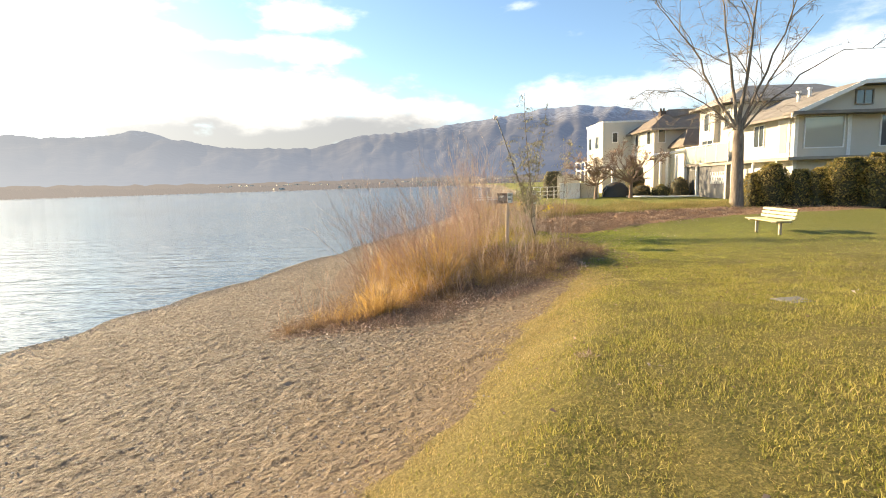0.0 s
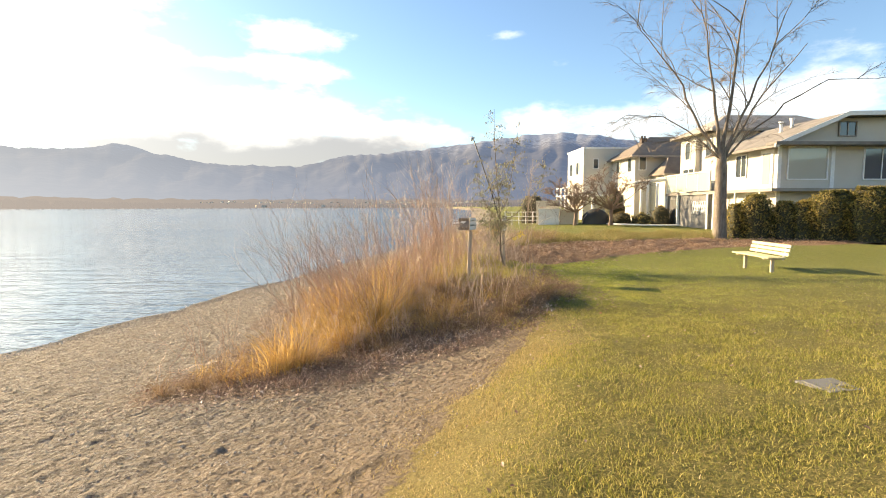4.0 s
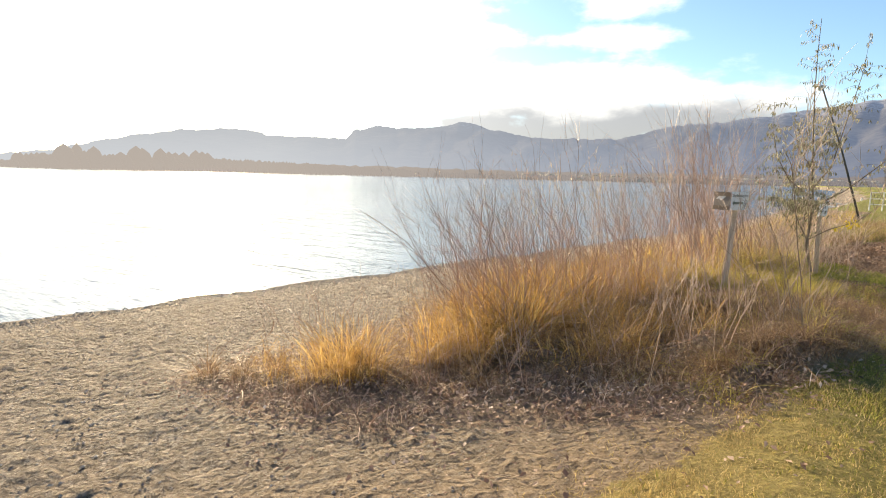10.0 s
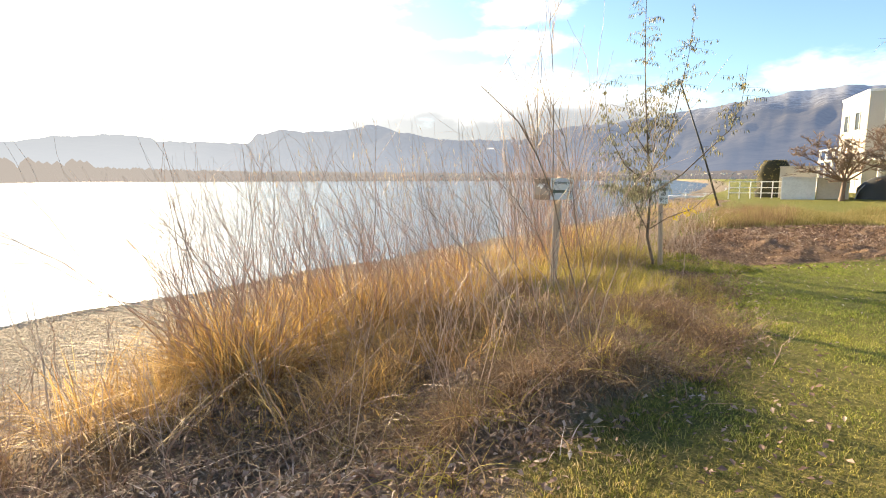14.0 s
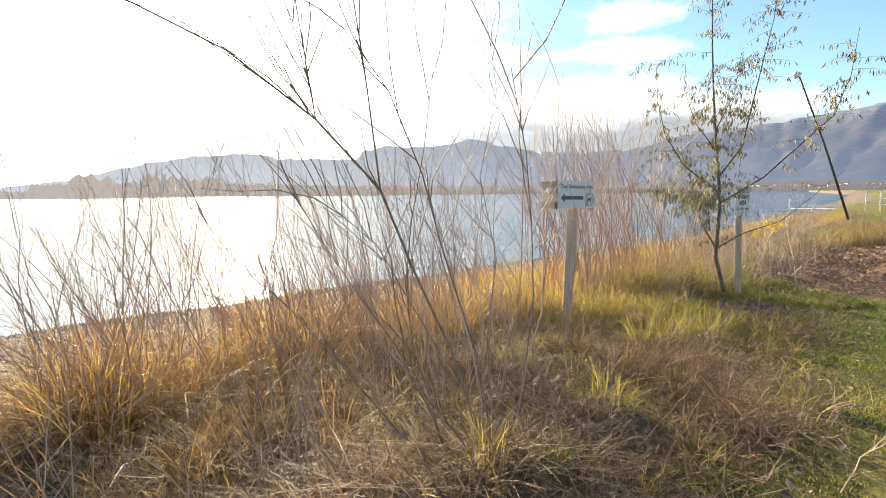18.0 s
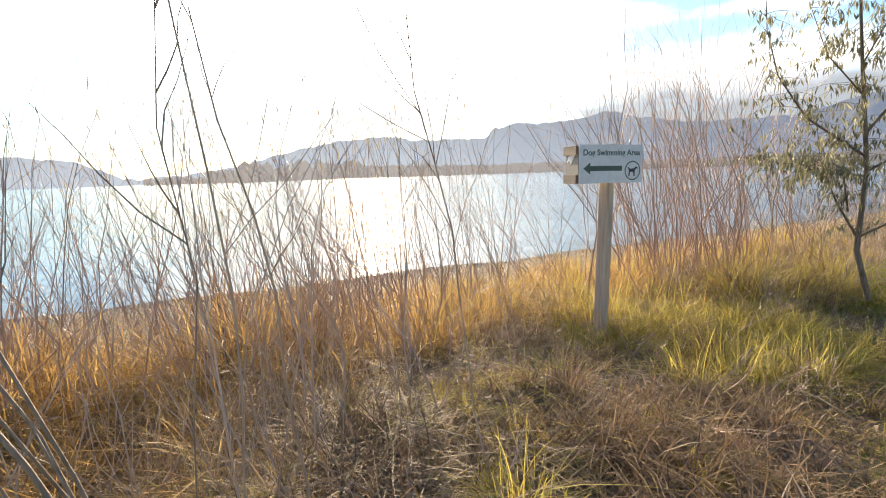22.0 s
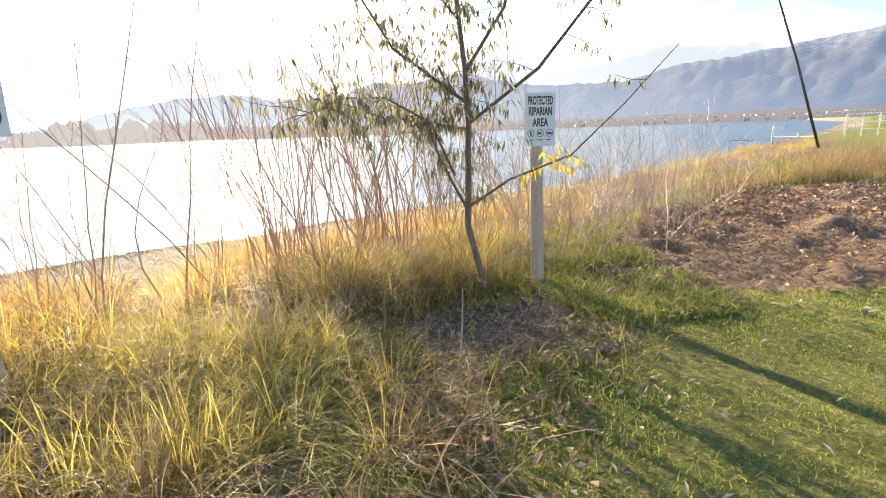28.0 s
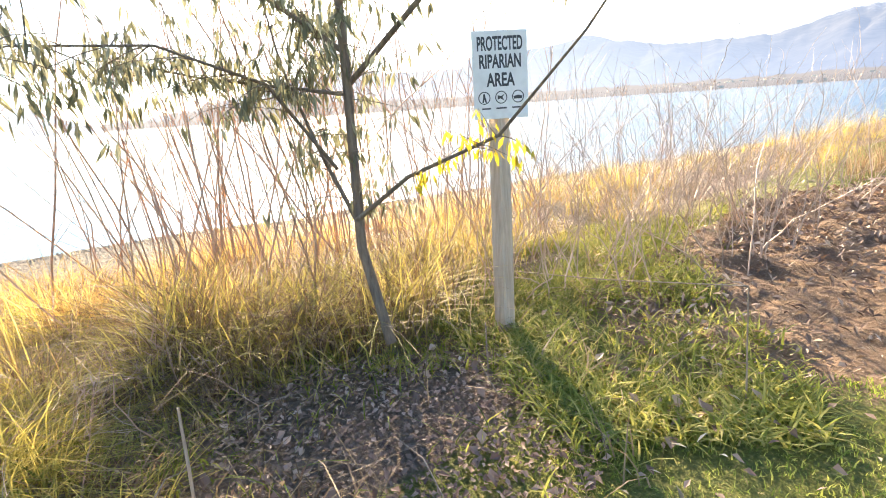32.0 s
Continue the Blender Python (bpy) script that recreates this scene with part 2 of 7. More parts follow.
    chips = mixc(tree, ramp(tree, mid, [(0.3, 0.0), (0.7, 1.0)]), (0.17, 0.10, 0.06), (0.37, 0.24, 0.15))
    chips = mixc(tree, maths(tree, "MULTIPLY", ramp(tree, fine, [(0.54, 0.0), (0.64, 1.0)]), 0.6), chips, (0.48, 0.36, 0.25))
    ragged = maths(tree, "MULTIPLY", maths(tree, "SUBTRACT", mid, 0.5), 0.9)
    edge = lambda z: ramp(tree, maths(tree, "ADD", z, ragged), [(0.4, 0.0), (0.6, 1.0)])
    tone = mixc(tree, edge(zone[0]), sand, turf)
    tone = mixc(tree, edge(zone[1]), tone, mould)
    tone = mixc(tree, edge(zone[2]), tone, chips)
    height = maths(tree, "ADD", maths(tree, "ADD", fine, maths(tree, "MULTIPLY", mid, 2.5)), maths(tree, "MULTIPLY", cells, 0.5))
    trod = maths(tree, "ADD", maths(tree, "MULTIPLY", noisy(tree, where, 10.0, 2.0, 0.5), 4.8), maths(tree, "MULTIPLY", noisy(tree, where, 19.0, 2.0, 0.5), 2.2))
    height = maths(tree, "ADD", height, maths(tree, "MULTIPLY", trod, maths(tree, "SUBTRACT", 1.0, zone[0], clamp=True)))
    shader = wire(tree, "ShaderNodeBsdfPrincipled", {"Base Color": tone, "Roughness": 0.9, "Specular IOR Level": 0.25, "Normal": bumped(tree, height, 1.0, 0.045)})
    return finish(mat, tree, shader.outputs[0])


def water_material():
    mat, tree = material("lake_water")
    where = wire(tree, "ShaderNodeTexCoord").outputs["Object"]
    long_waves = wire(tree, "ShaderNodeMapping", {"Vector": where, "Rotation": (0, 0, radians(35)), "Scale": (0.35, 1.3, 1)}).outputs[0]
    swell, ripple = noisy(tree, long_waves, 0.9, 3.0), noisy(tree, long_waves, 4.5, 3.0)
    calm = ramp(tree, noisy(tree, where, 0.02, 3.0), [(0.35, 0.35), (0.65, 1.0)])
    height = maths(tree, "MULTIPLY", maths(tree, "ADD", swell, maths(tree, "MULTIPLY", ripple, 0.3)), calm)
    shader = wire(tree, "ShaderNodeBsdfPrincipled", {"Base Color": (0.02, 0.06, 0.085, 1), "Roughness": 0.12, "IOR": 1.36, "Normal": bumped(tree, height, 0.75, 0.2)})
    return finish(mat, tree, shader.outputs[0])


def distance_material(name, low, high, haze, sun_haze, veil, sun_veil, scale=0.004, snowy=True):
    """Far slopes: forest, rock and snow, with haze put into the material as emission, stronger towards the sun."""
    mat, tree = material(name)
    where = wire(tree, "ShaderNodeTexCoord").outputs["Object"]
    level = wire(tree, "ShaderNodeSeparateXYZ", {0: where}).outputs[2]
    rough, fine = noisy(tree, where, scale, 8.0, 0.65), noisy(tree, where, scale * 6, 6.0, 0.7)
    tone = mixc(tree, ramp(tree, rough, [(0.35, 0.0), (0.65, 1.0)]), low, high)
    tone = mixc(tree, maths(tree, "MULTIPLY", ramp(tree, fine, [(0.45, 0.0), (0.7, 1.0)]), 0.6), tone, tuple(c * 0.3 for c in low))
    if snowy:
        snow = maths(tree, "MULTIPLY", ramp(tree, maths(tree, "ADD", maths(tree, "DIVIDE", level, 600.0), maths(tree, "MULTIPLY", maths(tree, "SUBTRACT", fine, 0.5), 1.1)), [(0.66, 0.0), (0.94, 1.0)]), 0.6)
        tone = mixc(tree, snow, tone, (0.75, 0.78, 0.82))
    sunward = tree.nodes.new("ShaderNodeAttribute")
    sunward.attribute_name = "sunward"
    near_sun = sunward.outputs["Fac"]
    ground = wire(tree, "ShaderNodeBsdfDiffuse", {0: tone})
    haze_glow = wire(tree, "ShaderNodeEmission", {0: mixc(tree, near_sun, haze, sun_haze), 1: 1.0})
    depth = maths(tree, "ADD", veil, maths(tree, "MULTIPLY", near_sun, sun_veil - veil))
    # the emitted haze is also thickened low on the slopes
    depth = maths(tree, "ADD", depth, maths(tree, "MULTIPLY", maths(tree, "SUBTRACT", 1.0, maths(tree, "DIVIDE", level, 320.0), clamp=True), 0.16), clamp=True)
    return finish(mat, tree, wire(tree, "ShaderNodeMixShader", {0: depth, 1: ground.outputs[0], 2: haze_glow.outputs[0]}).outputs[0])


def window_glass(name, tint):
    mat, tree = material(name)
    where = wire(tree, "ShaderNodeTexCoord").outputs["Object"]
    shader = wire(tree, "ShaderNodeBsdfPrincipled", {"Base Color": (*tint, 1), "Roughness": 0.04, "Specular IOR Level": 0.9, "Normal": bumped(tree, noisy(tree, where, 2.0, 2.0), 0.04)})
    return finish(mat, tree, shader.outputs[0])


GROUND = ground_material()
WATER = water_material()
GOLD = leafy("gold_grass", [(0.0, (0.26, 0.14, 0.055)), (0.35, (0.48, 0.29, 0.095)), (0.75, (0.66, 0.45, 0.165)), (1.0, (0.70, 0.54, 0.28))], 0.52)
STRAW = leafy("dead_grass", [(0.0, (0.13, 0.08, 0.045)), (0.5, (0.29, 0.185, 0.10)), (0.85, (0.46, 0.33, 0.19)), (1.0, (0.62, 0.50, 0.34))], 0.34)
WEED = leafy("dead_weeds", [(0.0, (0.11, 0.066, 0.048)), (0.42, (0.24, 0.15, 0.09)), (0.66, (0.31, 0.205, 0.10)), (0.88, (0.44, 0.31, 0.19)), (1.0, (0.76, 0.65, 0.52))], 0.3)
DEADWOOD = woody("dead_wood", (0.36, 0.275, 0.20), (0.17, 0.12, 0.085), (40, 40, 6), 0.7)
WILLOW_BARK = woody("willow_bark", (0.36, 0.275, 0.20), (0.15, 0.105, 0.075), (60, 60, 8), 0.6)
GREEN = leafy("green_grass", [(0.0, (0.11, 0.13, 0.026)), (0.45, (0.28, 0.30, 0.055)), (0.75, (0.48, 0.43, 0.11)), (1.0, (0.58, 0.46, 0.22))], 0.45)
TURF = leafy("lawn_blades", [(0.0, (0.095, 0.12, 0.024)), (0.33, (0.30, 0.28, 0.06)), (0.78, (0.54, 0.445, 0.135)), (1.0, (0.72, 0.61, 0.33))], 0.46, lush=[(0.0, (0.10, 0.145, 0.024)), (0.4, (0.29, 0.35, 0.06)), (0.8, (0.54, 0.53, 0.13)), (1.0, (0.78, 0.68, 0.36))], patchy=0.4)
DRY_TURF = leafy("dry_turf_blades", [(0.0, (0.24, 0.175, 0.07)), (0.4, (0.44, 0.325, 0.135)), (0.8, (0.60, 0.46, 0.21)), (1.0, (0.74, 0.62, 0.38))], 0.4)
LITTER = leafy("fallen_leaves", [(0.0, (0.14, 0.084, 0.062)), (0.5, (0.33, 0.212, 0.15)), (0.85, (0.50, 0.37, 0.275)), (1.0, (0.76, 0.69, 0.61))], 0.22)
CHIPS = leafy("mulch_chips", [(0.0, (0.10, 0.06, 0.042)), (0.45, (0.28, 0.175, 0.115)), (0.8, (0.48, 0.34, 0.23)), (1.0, (0.70, 0.60, 0.48))], 0.1)
LEAF = leafy("willow_leaves", [(0.0, (0.11, 0.105, 0.06)), (0.5, (0.23, 0.215, 0.12)), (0.8, (0.40, 0.37, 0.23)), (1.0, (0.68, 0.63, 0.46))], 0.42, 0.45)
YELLOW_GRASS = leafy("yellow_grass", [(0.0, (0.24, 0.18, 0.055)), (0.4, (0.44, 0.36, 0.085)), (0.8, (0.64, 0.52, 0.14)), (1.0, (0.72, 0.61, 0.30))], 0.5)
YELLOW_LEAF = leafy("yellow_leaves", [(0.0, (0.55, 0.38, 0.03)), (1.0, (0.75, 0.60, 0.06))], 0.55)
STEM = woody("red_stems", (0.56, 0.35, 0.235), (0.29, 0.17, 0.11), (40, 40, 6), 0.5)
TWIG = woody("pale_twigs", (0.60, 0.45, 0.34), (0.34, 0.24, 0.175), (40, 40, 6), 0.5)
BARK = woody("tree_bark", (0.29, 0.235, 0.18), (0.085, 0.066, 0.05), (14, 14, 2.2))
SAPLING_BARK = woody("sapling_bark", (0.25, 0.19, 0.13), (0.10, 0.07, 0.05), (60, 60, 8))
POST_WOOD = woody("post_wood", (0.60, 0.48, 0.36), (0.38, 0.29, 0.205), (60, 60, 4))
DARK_WOOD = woody("dark_batten", (0.17, 0.12, 0.085), (0.075, 0.052, 0.04), (60, 60, 4))
SIGN_WHITE = plain("sign_face", (0.72, 0.72, 0.70), 0.35, grain=14, spread=0.06, bump=0.03)
SIGN_BACK = plain("sign_back", (0.15, 0.13, 0.12), 0.5, 0.3)
INK = plain("sign_ink", (0.045, 0.045, 0.05), 0.5, bump=0.02)
GREEN_INK = plain("sign_green_ink", (0.07, 0.10, 0.075), 0.5, bump=0.02)
CREAM = plain("bench_paint", (0.50, 0.465, 0.27), 0.5, grain=25, spread=0.14)
CONCRETE = plain("concrete", (0.20, 0.19, 0.165), 0.85, grain=60, spread=0.25, bump=0.4)
STUCCO = plain("white_stucco", (0.58, 0.54, 0.46), 0.85, grain=40, spread=0.08, bump=0.25, stain=0.4)
SIDING = plain("cream_siding", (0.58, 0.52, 0.40), 0.7, grain=8, spread=0.06, stain=0.4)
TRIM = plain("white_trim", (0.80, 0.79, 0.75), 0.5, grain=10, spread=0.05)
GUTTER = plain("eave_board", (0.30, 0.26, 0.21), 0.6)
ROOF_GREY = plain("grey_shingles", (0.215, 0.195, 0.172), 0.9, grain=5, spread=0.3, bump=0.6)
ROOF_PALE = plain("pale_shingles", (0.34, 0.31, 0.27), 0.9, grain=5, spread=0.25, bump=0.5)
ROOF_BROWN = plain("brown_shingles", (0.20, 0.16, 0.125), 0.9, grain=5, spread=0.25, bump=0.6)
BRICK = plain("chimney_brick", (0.10, 0.07, 0.055), 0.9, grain=12, spread=0.3)
METAL = plain("dull_metal", (0.42, 0.42, 0.42), 0.45, 0.7)
LATTICE = plain("grey_skirting", (0.17, 0.165, 0.155), 0.8)
COVER = plain("dark_cover", (0.055, 0.055, 0.05), 0.6)
PALE_LEAF = leafy("pale_leaves", [(0.0, (0.30, 0.24, 0.15)), (0.6, (0.58, 0.50, 0.36)), (1.0, (0.74, 0.68, 0.56))], 0.25)
BROWN_TWIG = woody("brown_twigs", (0.30, 0.20, 0.14), (0.14, 0.09, 0.065), (40, 40, 6), 0.7)
PANEL_GLASS = window_glass("balcony_glass", (0.46, 0.48, 0.36))
PANE = window_glass("window_pane", (0.05, 0.06, 0.06))
BLIND = window_glass("blind_pane", (0.42, 0.41, 0.33))
HEDGE_LEAF = leafy("hedge_leaves", [(0.0, (0.11, 0.115, 0.035)), (0.5, (0.30, 0.25, 0.08)), (1.0, (0.64, 0.48, 0.19))], 0.42)
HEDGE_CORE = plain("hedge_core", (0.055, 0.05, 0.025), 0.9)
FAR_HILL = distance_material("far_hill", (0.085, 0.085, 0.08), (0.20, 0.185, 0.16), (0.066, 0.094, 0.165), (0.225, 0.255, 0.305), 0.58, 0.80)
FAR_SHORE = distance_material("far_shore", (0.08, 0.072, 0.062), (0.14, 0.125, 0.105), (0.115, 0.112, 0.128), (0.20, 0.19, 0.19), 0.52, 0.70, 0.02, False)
ROCK = leafy("pebbles", [(0.0, (0.15, 0.13, 0.11)), (0.5, (0.30, 0.26, 0.21)), (1.0, (0.52, 0.48, 0.42))], 0.0, 0.8)


# ---- mesh tools ----
class Geo:
    """Points and faces gathered for one mesh."""

    def __init__(self):
        self.v, self.f = [], []

    def add(self, points, faces):
        n = len(self.v)
        self.v += [tuple(p) for p in points]
        self.f += [tuple(i + n for i in face) for face in faces]

    def box(self, lo, hi, m=None):
        pts = [Vector((x, y, z)) for z in (lo[2], hi[2]) for y in (lo[1], hi[1]) for x in (lo[0], hi[0])]
        if m is not None:
            pts = [m @ p for p in pts]
        self.add(pts, [(0, 2, 3, 1), (4, 5, 7, 6), (0, 1, 5, 4), (1, 3, 7, 5), (3, 2, 6, 7), (2, 0, 4, 6)])

    def tube(self, line, radii, sides=5, cap=True):
        """A tapered tube along a line of points."""
        rings, n = [], len(self.v)
        side = Vector((0.31, 0.95, 0.05))
        for i, p in enumerate(line):
            d = (Vector(line[min(i + 1, len(line) - 1)]) - Vector(line[max(i - 1, 0)])).normalized()
            u = d.cross(side)
            u = u.normalized() if u.length > 1e-4 else Vector((1, 0, 0))
            w = d.cross(u)
            for k in range(sides):
                a = 2 * math.pi * k / sides
                self.v.append(tuple(Vector(p) + (u * math.cos(a) + w * math.sin(a)) * radii[i]))
        for i in range(len(line) - 1):
            for k in range(sides):
                a, b = n + i * sides + k, n + i * sides + (k + 1) % sides
                self.f.append((a, b, b + sides, a + sides))
        if cap:
            self.f.append(tuple(range(n, n + sides))[::-1])
            self.f.append(tuple(range(n + (len(line) - 1) * sides, n + len(line) * sides)))

    def leaf(self, p, d, length, width, up=Vector((0, 0, 1))):
        """A pointed leaf from p along d, folded a little on its rib."""
        d = Vector(d).normalized()
        s = d.cross(up)
        s = (s.normalized() if s.length > 1e-3 else Vector((1, 0, 0))) * width / 2
        dip = d.cross(s).normalized() * width * 0.18
        p = Vector(p)
        m = p + d * length * 0.45
        self.add([p, m + s + dip, p + d * length, m - s + dip, m], [(0, 4, 1), (4, 2, 1), (0, 3, 4), (4, 3, 2)])

    def mesh(self, name, mat):
        me = bpy.data.meshes.new(name)
        me.from_pydata(self.v, [], self.f)
        me.materials.append(mat)
        return me


def part(name, geo, mat, parent=None, label="", smooth=False, bevel=0.0):
    """Links the gathered mesh as one object under a thing or a part."""
    me = geo.mesh(name, mat)
    if bevel:
        bm = bmesh.new()
        bm.from_mesh(me)
        bmesh.ops.bevel(bm, geom=[e for e in bm.edges if e.calc_face_angle(0) > 0.5], offset=bevel, segments=2, affect="EDGES", clamp_overlap=True)
        bm.to_mesh(me)
        bm.free()
    if smooth:
        me.shade_smooth()
    ob = new(name, me)
    if parent is not None:
        ob.parent = parent
    if label:
        tagged(ob, label)
    return ob


def thing(name, m, label, category, group="", kind=""):
    ob = new(name)
    ob.empty_display_size = 0.2
    ob.matrix_world = m
    return tagged(ob, label, category, group, kind)


def from_arrays(name, points, faces, mat, smooth=False):
    me = bpy.data.meshes.new(name)
    me.from_pydata(points.tolist() if hasattr(points, "tolist") else points, [], faces.tolist() if hasattr(faces, "tolist") else faces)
    me.materials.append(mat)
    if smooth:
        me.shade_smooth()
    return me


rng = np.random.default_rng(11)
_lattice = rng.random((64, 64))


def value_noise(x, y, scale):
    """Smooth noise from 0 to 1 on arrays."""
    x, y = np.asarray(x) * scale, np.asarray(y) * scale
    i, j = np.floor(x).astype(int), np.floor(y).astype(int)
    u, v = x - i, y - j
    u, v = u * u * (3 - 2 * u), v * v * (3 - 2 * v)
    g = lambda a, b: _lattice[a % 64, b % 64]
    return (g(i, j) * (1 - u) + g(i + 1, j) * u) * (1 - v) + (g(i, j + 1) * (1 - u) + g(i + 1, j + 1) * u) * v


def blades(name, x, y, z, high, lean, wide, mat, facing=None, bend=1.0, steps=3):
    """Grass: each blade a narrow bent strip that ends in a point."""
    n = len(x)
    a = rng.random(n) * 2 * np.pi if facing is None else facing
    dx, dy = np.cos(a), np.sin(a)
    b = rng.random(n) * 2 * np.pi
    sx, sy = np.cos(b) * wide / 2, np.sin(b) * wide / 2
    pts = np.zeros((n, 2 * steps + 1, 3))
    for k in range(steps + 1):
        u = k / steps
        off = lean * high * (u ** (1 + bend))
        px, py, pz = x + dx * off, y + dy * off, z - 0.01 + high * (u - 0.35 * lean * u * u)
        if k < steps:
            taper = 1 - 0.55 * u
            pts[:, 2 * k] = np.stack([px - sx * taper, py - sy * taper, pz], 1)
            pts[:, 2 * k + 1] = np.stack([px + sx * taper, py + sy * taper, pz], 1)
        else:
            pts[:, 2 * steps] = np.stack([px, py, pz], 1)
    base = (np.arange(n) * (2 * steps + 1))[:, None]
    faces = []
    for k in range(steps - 1):
        faces += (base + np.array([2 * k, 2 * k + 1, 2 * k + 3, 2 * k + 2])).tolist()
    faces += (base + np.array([2 * steps - 2, 2 * steps - 1, 2 * steps])).tolist()
    return from_arrays(name, pts.reshape(-1, 3), faces, mat)


# ---- the lie of the land ----
WATER_Z = -1.35
LAWN_Y, LAWN_Z = (-60, -30, 0, 3.5, 6, 10, 14, 18, 22, 30, 45, 100, 300), (0.4, 0.3, 0.15, 0.05, -0.09, -0.33, -0.5, -0.65, -0.68, -0.5, -0.3, 0.0, 0.5)
BANK_Y, BANK_X = (-60, -30, 0, 2, 4, 6, 8, 10, 12, 15, 18, 25, 45, 80, 300), (-12, -6, -0.6, 0.1, 0.95, 1.9, 2.6, 2.8, 2.2, 1.0, 0.6, 1.2, 5.0, 12, 30)
TURF_Y, TURF_X = (-60, -30, 0, 2, 3, 3.8, 4.6, 7.0, 8.4, 9.3, 10.5, 13, 16, 19, 30), (-12, -6, -2.0, -1.0, -0.45, 0.05, 0.5, 1.45, 2.0, 2.2, 2.0, 2.5, 2.5, 2.5, 3.0)


HUMP_Y, HUMP_X = (8.4, 9.3, 10.6, 11.4, 13.1, 15.9, 18.4, 20), (0.4, 2.2, 3.1, 3.6, 4.3, 4.5, 4.3, 3.4)


def shore_x(y):
    return np.where(np.asarray(y) < 40, -7.2 + 0.27 * (np.asarray(y) - 12), 0.36 + 0.12 * (np.asarray(y) - 40))


def land_z(x, y):
    x, y = np.asarray(x, float), np.asarray(y, float)
    lawn = np.interp(y, LAWN_Y, LAWN_Z) + 0.02 * (np.clip(x, 0, 14) - 3)
    s = np.maximum(np.interp(y, BANK_Y, BANK_X) - x + 0.25, 0)
    s = s * s / (s + 0.5)
    beach = WATER_Z + 0.06 * (x - shore_x(y))
    beach = np.where(x < shore_x(y), WATER_Z + 0.12 * np.maximum(x - shore_x(y), -60), beach)
    k = np.where(s > 0, 1 - np.exp(-np.maximum(s, 0) / 1.2), 0)
    heap = 0.20 * np.exp(-((y - 21.7) / 1.6) ** 2) * np.clip((x - 4.2) / 1.5, 0, 1) * np.clip((24 - x) / 6, 0, 1)
    inward = np.interp(y, HUMP_Y, HUMP_X) - x
    weedy = np.clip((inward - 0.1) / 0.4, 0, 1) * np.clip((4.2 - inward) / 1.2, 0, 1) * np.clip((y - 9.3) / 1.0, 0, 1) * np.clip((17.4 - y) / 1.0, 0, 1)
    hump = weedy * np.interp(y, (12.5, 14.0), (1.0, 0.45)) * (0.42 * np.clip(value_noise(x + 2.3, y + 1.1, 1.15) - 0.40, 0, 1) + 0.14 * (value_noise(x + 8.1, y, 2.7) - 0.3))
    return lawn + (beach - lawn) * k + heap + hump + (value_noise(x, y, 0.9) - 0.5) * 0.05


def inside(x, y, poly):
    """Which points lie inside a polygon."""
    hit = np.zeros(np.shape(x), bool)
    for (x0, y0), (x1, y1) in zip(poly, poly[1:] + poly[:1]):
        hit ^= ((y0 > y) != (y1 > y)) & (x < (x1 - x0) * (y - y0) / (y1 - y0 + 1e-9) + x0)
    return hit


BUSH = [(-3.2, 8.0), (-1.2, 7.8), (-0.2, 8.0), (0.6, 8.7), (2.3, 9.3), (3.1, 10.6), (3.6, 11.4), (4.3, 13.1), (4.5, 15.9), (4.6, 17.0), (4.6, 18.4), (3.6, 19.2), (3.4, 23), (4.4, 29), (6.5, 36), (8, 44), (5, 46), (2.5, 38), (0.2, 29), (-1.1, 22), (-2.3, 18), (-2.7, 15.5), (-2.4, 13.3), (-2.2, 11.6), (-2.6, 10.2)]
MULCH = [(3.4, 19.2), (4.6, 18.7), (6.3, 19.8), (8.5, 20.8), (12.5, 21.9), (16, 24.2), (22, 25.2), (28, 22), (28, 25.5), (21, 27.6), (13.9, 28.2), (8, 27.6), (4.8, 25.8), (3.4, 23)]


def soft_inside(x, y, poly, r=0.25):
    total = 0.0
    for k in range(8):
        total = total + inside(x + r * math.cos(k * 0.785), y + r * math.sin(k * 0.785), poly)
    return total / 8.0


def turf_edge(x, y):
    """Where the lawn begins: an uneven line."""
    return np.interp(y, TURF_Y, TURF_X) + (value_noise(x * 0.3, y, 0.55) - 0.5) * 0.5 + (value_noise(x, y, 2.1) - 0.5) * 0.35


